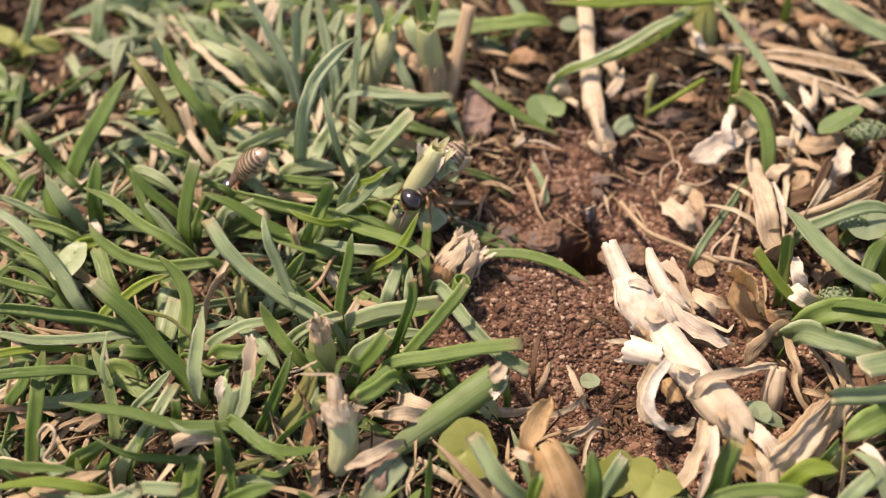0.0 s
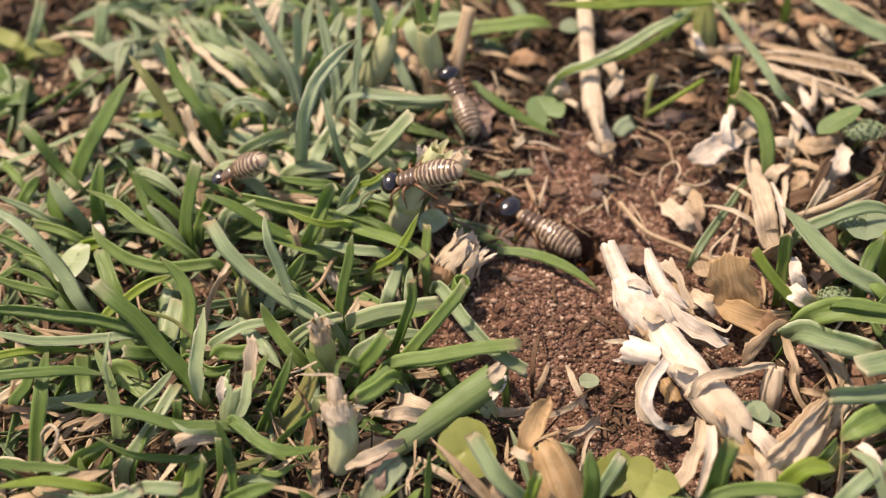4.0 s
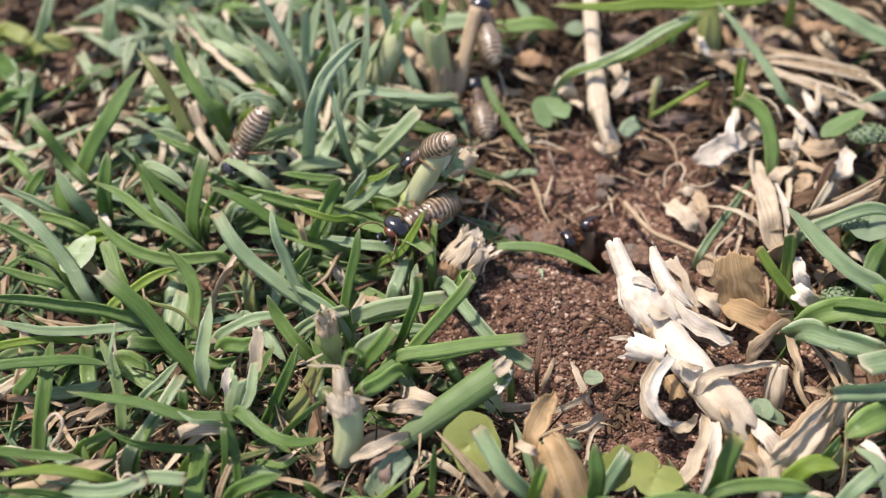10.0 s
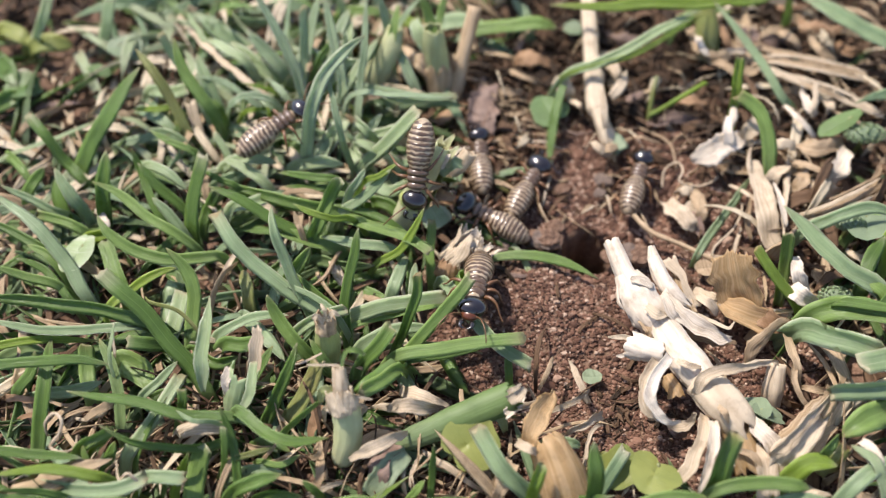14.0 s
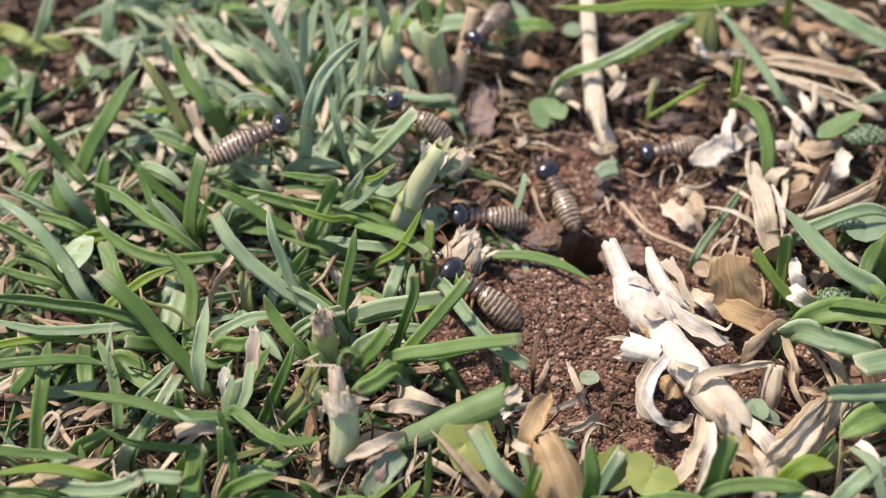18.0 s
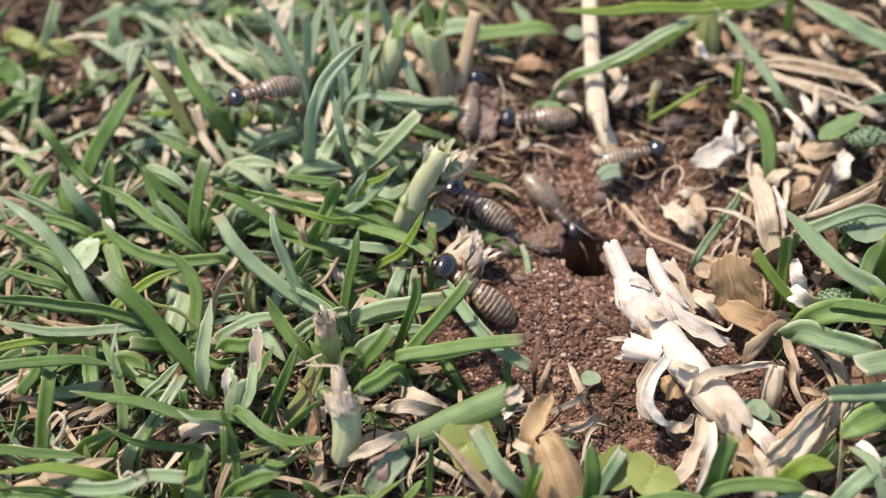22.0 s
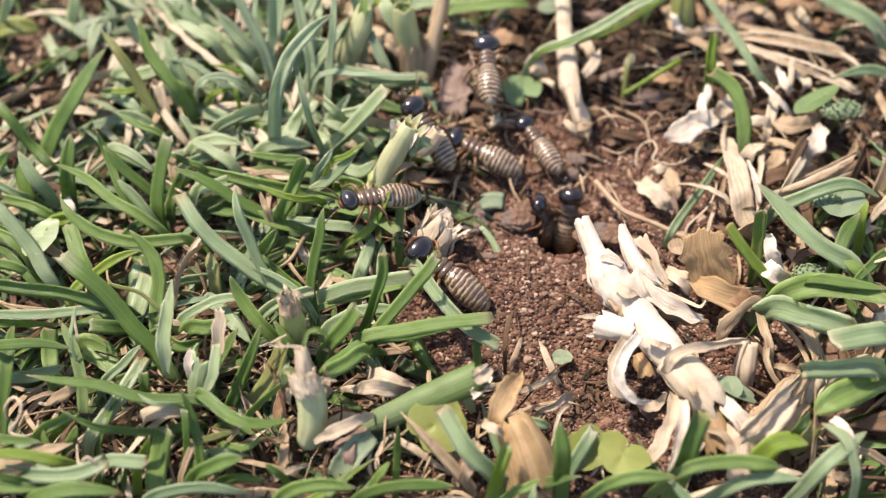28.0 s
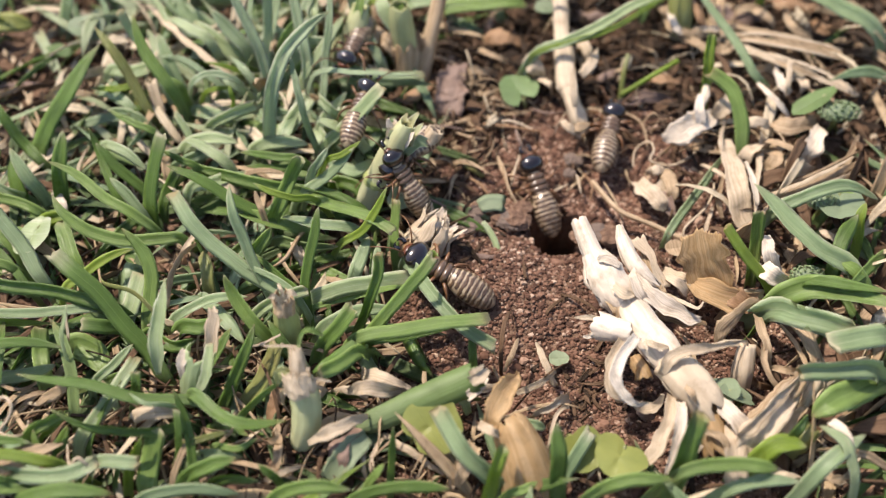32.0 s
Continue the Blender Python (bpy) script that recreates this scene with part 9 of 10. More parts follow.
def motions():
    """Key every moving thing."""
    walk(termites["A"], [
        (0, at(-22.6, 7.1, 6.4, 58, 172)), (1.4, at(-22.6, 6.6, 6.4, 57, 168)), (1.7, at(-24.2, 8.4, 7.1, 0, 167)), (2, at(-23.9, 8.3, 7.1, -0, 167)),
        (2.3, at(-22.7, 5.9, 6.2, 53, 158)), (3.5, at(-23.0, 5.9, 6.2, 53, 156)), (5.5, at(-25.9, 14.0, 7.6, 9, -158)), (6, at(-25.0, 13.3, 5.9, 43, -163)),
        (7, at(-25.2, 13.2, 6.1, 49, -152)), (8, at(-25.3, 13.2, 5.9, 44, -160)), (9, at(-24.4, 12.5, 6.2, 51, -135)), (10, at(-24.3, 12.2, 6.1, 49, -139)),
        (10.4, at(-23.8, 10.0, 6.6, 22, -178)), (10.8, at(-23.4, 7.8, 7.1, -0, 142)), (11, at(-24.9, 10.3, 4.5, 25, 109)), (12, at(-22.9, 9.2, 7.6, -8, 147)),
        (12.4, at(-24.6, 12.1, 8.1, -19, 103)), (12.7, at(-23.6, 10.4, 7.6, -10, 134)), (13, at(-22.5, 8.7, 7.1, -0, 165)), (13.2, at(-22.7, 9.7, 7.3, -2, 122)),
        (13.4, at(-22.8, 10.7, 7.4, -4, 79)), (13.6, at(-22.9, 11.7, 7.6, -6, 36)), (14, at(-21.2, 12.2, 7.6, -6, 37)), (14.5, at(-21.7, 11.5, 7.6, -8, 19)),
        (16.5, at(-26.0, 10.3, 7.5, -11, 27)), (17, at(-22.4, 13.6, 7.6, -6, -23)), (17.4, at(-22.3, 11.5, 7.6, -6, 0)), (18, at(-23.8, 10.5, 7.6, -6, 26)),
        (19, at(-21.8, 12.3, 7.6, -6, 23)), (20, at(-22.1, 9.8, 7.6, -6, 42)), (20.5, at(-23.3, 10.8, 5.6, -7, 43)), (21.2, at(-25.1, 8.0, 1.1, -0, 61)),
        (22, at(-28.5, 9.7, -4.9, 0, 67)), (32, at(-24.3, 8.2, -7.9, 0, 66)),
    ])
    walk(termites["B"], [
        (0, at(18.1, 5.0, -3.8, -77, 167)), (0.2, at(18.9, 4.1, -1.5, -36, 160)), (0.4, at(19.6, 3.3, 0.8, -11, 152)), (0.7, at(20.4, 2.9, 0.9, -8, 169)),
        (1, at(20.3, 1.8, 0.9, 9, 173)), (1.4, at(20.9, 0.8, -1.0, 46, 146)), (1.8, at(20.7, 2.2, -5.8, 62, 140)), (1.93, at(19.6, 1.8, -7.2, 15, 135)),
        (2.07, at(18.6, 1.3, -8.6, -21, 129)), (2.2, at(17.6, 0.9, -10.0, -80, 124)), (6.4, at(17.6, 0.9, -10.0, -80, 124)), (6.8, at(17.3, 4.3, -3.0, -82, 176)),
        (7.3, at(17.8, 6.4, -2.0, -69, 118)), (7.7, at(16.6, 6.2, -1.0, -29, 113)), (7.9, at(15.6, 8.4, 0.3, -0, 101)), (8.2, at(13.0, 12.2, 0.3, -0, 141)),
        (8.5, at(8.2, 18.3, 0.9, -8, 135)), (9, at(3.7, 20.9, 1.3, -0, 94)), (10, at(4.8, 21.1, 1.3, -0, 99)), (11, at(5.3, 18.9, 1.3, -0, 120)),
        (12, at(4.3, 16.7, 1.3, -0, 121)), (12.7, at(6.8, 11.4, 1.3, -0, 118)), (13, at(7.1, 12.3, 1.3, 0, 117)), (13.6, at(5.7, 12.4, 1.3, -0, 105)),
        (14, at(4.8, 12.0, 1.3, 0, 92)), (14.5, at(7.2, 15.3, 1.3, -0, 97)), (16.5, at(3.0, 7.9, 2.9, -9, 116)), (17, at(3.5, 8.5, 3.4, -17, 120)),
        (17.5, at(1.5, 10.5, 5.7, -36, 156)), (18, at(-3.4, 13.8, 8.0, -23, 156)), (18.5, at(-6.2, 13.3, 8.9, -8, 161)), (19, at(-8.6, 13.3, 8.9, -7, 165)),
        (19.5, at(-7.9, 14.0, 8.9, -8, 159)), (20, at(-10.2, 15.5, 8.9, -6, 135)), (20.5, at(-13.7, 16.0, 8.9, -8, 163)), (21, at(-18.2, 17.0, 8.8, -9, -169)),
        (21.6, at(-21.1, 18.5, 8.8, -9, -166)), (22, at(-23.5, 17.9, 8.8, -10, -149)), (22.5, at(-25.0, 18.3, 8.3, -0, -153)), (23, at(-25.6, 19.5, 8.3, -0, -138)),
        (24, at(-25.9, 16.9, 7.9, 8, -176)), (24.5, at(-26.6, 17.4, 6.9, 11, 176)), (24.8, at(-27.3, 21.3, -0.1, 11, 175)), (25.2, at(-26.6, 23.8, -4.7, -0, -177)),
        (32, at(-44.5, 24.6, -7.7, -0, -175)),
    ])
    walk(termites["C"], [
        (0, at(-0.3, 5.7, 7.3, 17, -133)), (1, at(-0.6, 5.1, 8.3, 16, -125)), (2.4, at(-0.5, 5.2, 8.3, 16, -125)), (3, at(-1.5, 3.5, 9.4, 29, -179)),
        (5.5, at(-1.0, 3.2, 10.4, 30, 169)), (6.4, at(-1.1, 3.2, 10.5, 33, 167)), (7, at(-0.6, 6.0, 10.0, 55, 151)), (10, at(-0.9, 6.3, 10.1, 56, 153)),
        (11, at(-1.6, 5.0, 11.6, 45, -152)), (12, at(-1.9, 4.8, 11.7, 47, -139)), (13, at(-2.5, 5.8, 11.8, 50, -115)), (14, at(-2.8, 4.1, 12.3, 47, -99)),
        (15, at(-2.8, 4.4, 12.4, 47, -107)), (15.7, at(-2.0, 5.7, 12.0, 59, -138)), (16.5, at(-1.1, 6.9, 11.6, 81, -169)), (16.7, at(-2.0, 6.5, 11.0, 76, 153)),
        (17, at(-2.8, 6.1, 10.4, 73, 116)), (17.2, at(-3.9, 7.4, 7.2, 45, 166)), (17.3, at(-5.0, 8.8, 4.0, 28, -144)), (17.5, at(-6.1, 10.1, 0.9, 13, -94)),
        (19.8, at(-7.0, 10.7, 1.9, 13, -89)), (20.4, at(-8.3, 12.1, 7.3, -0, -32)), (20.8, at(-6.9, 11.9, 8.3, -0, 11)), (21, at(-6.3, 12.4, 8.3, -0, 12)),
        (21.3, at(-2.1, 13.4, 4.8, 22, 10)), (21.6, at(4.1, 13.1, 1.8, 7, -13)), (21.9, at(11.6, 8.3, 0.8, 8, -45)), (22.1, at(14.9, 5.3, -1.1, 54, -36)),
        (22.5, at(16.8, 4.8, -8.7, 73, 13)), (22.8, at(17.0, 3.5, -9.5, 18, 50)), (23.2, at(17.3, 2.2, -10.2, -20, 87)), (23.5, at(17.6, 0.9, -11.0, -80, 124)),
        (24.6, at(17.6, 0.9, -11.0, -80, 124)), (24.8, at(18.3, 0.5, -7.6, -79, 167)), (25, at(19.0, 0.1, -4.2, -77, -150)), (25.2, at(19.6, 1.5, -3.5, -79, 153)),
        (25.3, at(20.1, 2.9, -2.8, -81, 95)), (25.5, at(20.7, 4.3, -2.1, -83, 38)), (26.2, at(18.0, 3.9, -2.1, -73, 82)), (26.8, at(15.2, 3.6, -2.2, -67, 127)),
        (27.5, at(12.4, 3.2, -2.2, -62, 172)), (28, at(14.8, 2.3, -2.3, -73, 176)), (28.4, at(16.0, 1.4, -4.7, -74, -156)), (29, at(14.7, 2.5, -3.5, -68, -170)),
        (30, at(16.9, -2.2, -5.7, -74, -133)), (31, at(16.6, -1.5, -5.7, -72, -142)), (31.5, at(16.0, 0.7, -3.3, -75, -154)), (31.7, at(15.8, 2.8, -2.5, -64, 167)),
        (31.8, at(15.7, 5.0, -1.6, -56, 128)), (32, at(16.1, 4.9, -0.1, -29, 111)),
    ])
    walk(termites["G"], [
        (0, at(17.6, 0.9, -20.0, -80, 124)), (2.8, at(17.6, 0.9, -20.0, -80, 124)), (3, at(15.9, 2.1, -11.3, -76, 158)), (3.2, at(14.3, 3.4, -2.5, -72, -167)),
        (3.33, at(14.1, 3.8, -1.2, -38, 166)), (3.5, at(13.9, 4.3, 0.1, -16, 139)), (4.3, at(11.6, -0.1, 1.0, -0, 149)), (5.5, at(6.7, -1.6, 1.5, -9, -179)),
        (6, at(3.9, -1.7, 2.1, -15, -170)), (6.4, at(3.2, -3.6, 2.1, -15, -158)), (6.7, at(1.6, -0.6, 3.1, -16, 168)), (7, at(0.1, -1.8, 3.7, -21, 176)),
        (7.6, at(0.2, -1.9, 3.7, -22, 170)), (8, at(-1.3, -2.2, 4.3, -62, 152)), (8.5, at(-2.6, -1.9, 4.4, -45, 159)), (9, at(-2.1, 0.8, 5.1, -17, -149)),
        (10, at(-2.7, 0.4, 5.1, -17, -139)), (10.3, at(-2.0, -0.1, 4.8, -34, 180)), (10.5, at(-1.4, -0.6, 4.5, -56, 138)), (11, at(-1.3, -0.5, 4.4, -67, 118)),
        (12, at(-2.6, -0.4, 4.7, -27, 163)), (13, at(-1.9, -1.8, 4.3, -29, 149)), (13.3, at(2.2, -2.8, 3.0, -21, -157)), (13.6, at(3.9, -6.9, 4.1, -14, -98)),
        (14, at(3.6, -9.8, 5.7, -20, -99)), (15, at(3.6, -9.6, 5.7, -19, -102)), (15.7, at(3.6, -9.8, 4.4, -17, -150)), (16.5, at(3.5, -9.9, 3.1, -15, 163)),
        (17, at(2.6, -9.8, 3.1, -15, 164)), (18, at(4.4, -8.5, 2.1, -18, 146)), (19, at(6.1, -9.8, 2.1, -13, 176)), (20, at(9.2, -10.9, 1.6, -7, 161)),
        (20.5, at(9.4, -10.2, 1.6, -7, 166)), (21, at(3.6, -7.8, 2.7, -25, 146)), (22, at(3.3, -8.2, 2.7, -22, 149)), (23, at(3.3, -9.7, 2.7, -19, 171)),
        (24, at(3.5, -9.1, 2.7, -20, 164)), (25, at(3.5, -9.2, 2.7, -18, 165)), (25.5, at(4.1, -8.2, 2.7, -18, 143)), (27.5, at(3.8, -9.3, 2.7, -17, 145)),
        (28, at(4.0, -9.0, 2.7, -17, 143)), (29, at(4.3, -8.8, 2.7, -16, 142)), (30, at(4.2, -9.4, 2.7, -17, 151)), (31, at(4.3, -9.2, 2.7, -17, 152)),
        (32, at(4.6, -9.3, 2.7, -16, 153)),
    ])
    walk(termites["L"], [
        (0, at(17.6, 0.9, -22.0, -80, 124)), (9.5, at(17.6, 0.9, -22.0, -80, 124)), (9.73, at(16.3, 1.0, -13.1, -76, 165)), (10, at(15.0, 1.2, -4.3, -72, -154)),
        (10.6, at(13.9, 1.2, -3.1, -66, -161)), (11, at(12.8, 1.2, -0.9, -52, -179)), (11.2, at(12.7, 0.3, 0.8, -10, 170)), (11.5, at(9.6, 0.6, 1.3, -0, 158)),
        (12, at(8.8, 0.9, 1.3, -0, 152)), (13, at(7.0, 1.7, 1.9, -6, 152)), (14, at(5.9, 2.3, 1.9, -7, 151)), (14.5, at(7.0, 2.8, 1.9, -8, 161)),
        (16.5, at(5.4, 2.4, 1.9, -8, -180)), (17, at(5.3, 1.8, 1.9, -8, 175)), (18, at(5.7, 2.6, 1.9, -7, -178)), (18.5, at(5.6, 3.1, 1.9, -8, -165)),
        (19, at(6.1, 3.5, 1.9, -9, -136)), (20, at(5.3, 4.3, 1.9, -9, -161)), (21, at(5.6, 5.0, 1.8, -9, -173)), (22, at(4.1, 4.9, 1.9, -7, 146)),
        (22.6, at(2.6, 4.5, 2.4, -16, 146)), (23, at(3.4, 4.6, 2.4, -13, 139)), (23.5, at(1.8, 8.5, 3.4, -15, 113)), (24, at(2.1, 8.6, 3.5, -13, 105)),
        (24.5, at(1.7, 8.7, 3.4, -13, 102)), (25, at(2.6, 9.2, 4.0, -21, 99)), (25.5, at(2.2, 10.2, 5.7, -28, 118)), (27.5, at(1.4, 10.0, 6.0, -24, 122)),
        (28, at(1.7, 9.9, 6.0, -26, 127)), (29, at(1.5, 10.3, 6.0, -22, 126)), (29.6, at(1.5, 11.0, 6.0, -23, 126)), (30, at(2.4, 10.6, 4.4, -17, 134)),
        (31, at(4.6, 10.5, 2.8, -10, 154)), (31.5, at(2.6, 8.3, 4.6, -5, -168)), (32, at(0.5, 6.2, 6.3, 0, -131)),
    ])
    walk(termites["H2"], [
        (0, at(17.6, 0.9, -15.0, -80, 124)), (1.7, at(17.6, 0.9, -15.0, -80, 124)), (2, at(17.0, 3.2, -2.4, -69, 175)), (2.2, at(18.7, 5.7, -1.1, -23, 129)),
        (2.5, at(14.7, 12.0, 0.3, -0, 133)), (2.7, at(10.7, 15.4, 3.8, -8, 133)), (3, at(3.9, 20.9, 3.8, -8, 140)), (3.2, at(2.3, 22.1, 3.8, -7, 102)),
        (3.5, at(3.2, 22.3, 3.8, -8, 115)), (5, at(1.3, 15.4, 3.7, -10, 97)), (5.8, at(1.4, 16.0, 3.6, -18, 103)), (6.4, at(0.1, 22.3, 1.3, -19, 103)),
        (7, at(2.7, 20.6, 6.8, -6, 83)), (7.4, at(3.1, 22.4, 6.8, -6, 90)), (8, at(3.6, 27.7, 6.8, -6, 92)), (9, at(4.0, 26.4, 6.8, -7, 74)),
        (10, at(5.7, 30.2, 6.8, -6, 101)), (10.6, at(7.7, 35.4, 6.8, -8, 98)), (11.5, at(8.8, 42.3, 6.8, -7, 88)), (15.5, at(5.4, 41.0, 6.8, -7, 89)),
        (16.5, at(3.2, 28.4, 6.8, -7, 103)), (17, at(6.1, 28.8, 6.8, -7, 139)), (17.3, at(6.0, 29.9, 6.8, -8, -180)), (17.6, at(5.9, 31.0, 6.8, -9, -138)),
        (18, at(6.3, 31.2, 6.8, -6, -121)), (19, at(6.9, 32.8, 6.8, -6, -108)), (20, at(5.1, 34.1, 6.8, -5, -97)), (20.3, at(6.6, 31.2, 6.8, -8, -151)),
        (20.6, at(8.1, 28.3, 6.7, -11, 154)), (21, at(10.4, 25.4, 6.8, -8, 144)), (21.3, at(12.9, 28.6, 4.0, -4, -171)), (21.6, at(15.3, 31.8, 1.3, -0, -126)),
        (21.7, at(14.0, 26.4, 1.3, -0, -158)), (21.9, at(12.7, 21.0, 1.3, -0, 170)), (22.1, at(11.9, 16.1, 1.3, -0, -145)), (22.2, at(10.1, 10.5, 1.3, -0, -102)),
        (22.3, at(10.8, 8.0, 0.7, 15, -68)), (22.5, at(11.5, 5.5, 0.1, 31, -34)), (22.8, at(15.3, 3.4, -5.9, 74, 24)), (23, at(16.1, 2.6, -10.6, 18, 57)),
        (23.3, at(16.8, 1.7, -15.3, -20, 90)), (23.5, at(17.6, 0.9, -20.0, -80, 124)), (27, at(17.6, 0.9, -20.0, -80, 124)), (27.3, at(17.8, 0.8, -11.6, -79, 170)),
        (27.6, at(18.0, 0.7, -3.2, -79, -144)), (27.7, at(18.5, 1.5, -2.7, -74, 172)), (27.9, at(19.0, 2.3, -2.2, -71, 128)), (28, at(19.5, 3.1, -1.8, -68, 83)),
        (28.4, at(19.1, 6.9, 0.4, -13, 89)), (28.6, at(18.3, 5.3, -1.3, -37, 101)), (28.8, at(17.5, 3.8, -2.9, -78, 113)), (29.1, at(15.6, 2.3, -2.2, -77, 172)),
        (29.3, at(16.9, 4.3, -0.7, -54, 115)), (29.6, at(18.1, 4.6, 0.3, -14, 72)), (30, at(19.8, 8.2, 1.3, 0, 57)), (30.5, at(21.4, 9.3, 1.3, -0, 53)),
        (31, at(24.8, 11.9, 1.3, -0, 40)), (31.5, at(27.8, 13.1, 1.3, 0, 37)), (32, at(25.4, 12.3, 1.3, -0, 74)),
    ])
    walk(termites["I"], [
        (0, at(17.6, 0.9, -23.0, -80, 124)), (6.5, at(17.6, 0.9, -23.0, -80, 124)), (6.73, at(15.8, 1.3, -11.9, -77, 161)), (7, at(14.1, 1.6, -0.9, -75, -161)),
        (7.6, at(14.3, 1.4, -0.9, -74, -156)), (8, at(14.8, 2.6, -3.2, -73, -172)), (9, at(14.4, 2.8, -3.3, -71, -173)), (9.5, at(16.8, 2.1, -2.9, -76, -116)),
        (10, at(19.1, 1.4, -2.5, -87, -59)), (10.1, at(20.1, 3.5, -2.0, -68, -11)), (10.3, at(21.2, 5.5, -1.4, -59, 38)), (10.6, at(23.7, 5.7, 0.9, -8, 57)),
        (11, at(24.5, 7.6, 1.4, -0, 72)), (11.5, at(24.1, 8.8, 1.4, -0, 87)), (12, at(27.2, 9.8, 1.4, -0, 55)), (13, at(26.6, 13.3, 1.4, -0, 77)),
        (14, at(24.8, 8.3, 1.4, -0, 70)), (14.5, at(24.3, 7.6, 1.4, -0, 76)), (15.5, at(28.3, 12.5, 1.4, -0, 67)), (16.8, at(31.2, 16.9, 1.4, -0, 75)),
        (17.1, at(31.1, 14.9, 1.4, 0, 91)), (17.5, at(31.6, 14.0, 1.4, -0, 140)), (18, at(30.5, 13.9, 1.4, -0, -168)), (18.6, at(32.6, 18.3, 1.9, 8, -143)),
        (19, at(31.3, 16.9, 1.9, 7, -146)), (20, at(31.4, 18.3, 1.9, 7, -138)), (20.5, at(27.8, 20.8, 1.4, -0, -91)), (21, at(27.9, 20.3, 1.4, -0, -78)),
        (21.5, at(27.5, 20.5, 1.4, -0, -137)), (21.7, at(26.4, 18.0, 1.4, -0, -86)), (21.8, at(25.3, 15.5, 1.4, -0, -36)), (22, at(24.3, 13.1, 1.4, -0, 15)),
        (22.1, at(23.7, 12.0, 1.4, -0, -34)), (22.2, at(23.2, 11.0, 1.4, -0, -82)), (22.5, at(21.6, 7.6, 0.9, 9, -122)), (22.8, at(19.2, 4.3, -2.6, 68, -113)),
        (23.5, at(19.7, 3.5, -5.7, 74, -165)), (23.7, at(18.1, 1.6, -4.2, 8, -157)), (23.8, at(16.5, -0.3, -2.6, -42, -150)), (24, at(16.0, -1.8, 0.5, -18, 175)),
        (24.3, at(10.5, 2.5, 1.4, -0, 146)), (24.6, at(9.1, 2.7, 1.4, -0, 153)), (25, at(6.7, 0.7, 1.9, -8, 148)), (25.5, at(1.0, 2.8, 4.7, -26, 159)),
        (27.5, at(-3.0, -0.9, 7.1, -22, -164)), (28, at(-4.2, -1.9, 8.1, -17, -159)), (28.5, at(-5.2, -2.3, 8.5, -12, -154)), (29, at(-6.4, -2.9, 8.5, -11, -144)),
        (29.3, at(-3.5, -0.4, 7.5, -17, 164)), (29.6, at(0.9, 0.1, 5.7, -30, 116)), (30, at(0.4, 1.2, 5.4, -32, 135)), (30.5, at(-0.7, 2.8, 6.1, -24, 148)),
        (31, at(-2.0, 2.2, 7.1, -33, 122)), (31.5, at(-2.0, 2.4, 6.4, -24, 127)), (32, at(-0.9, 2.6, 6.1, -48, 136)),
    ])
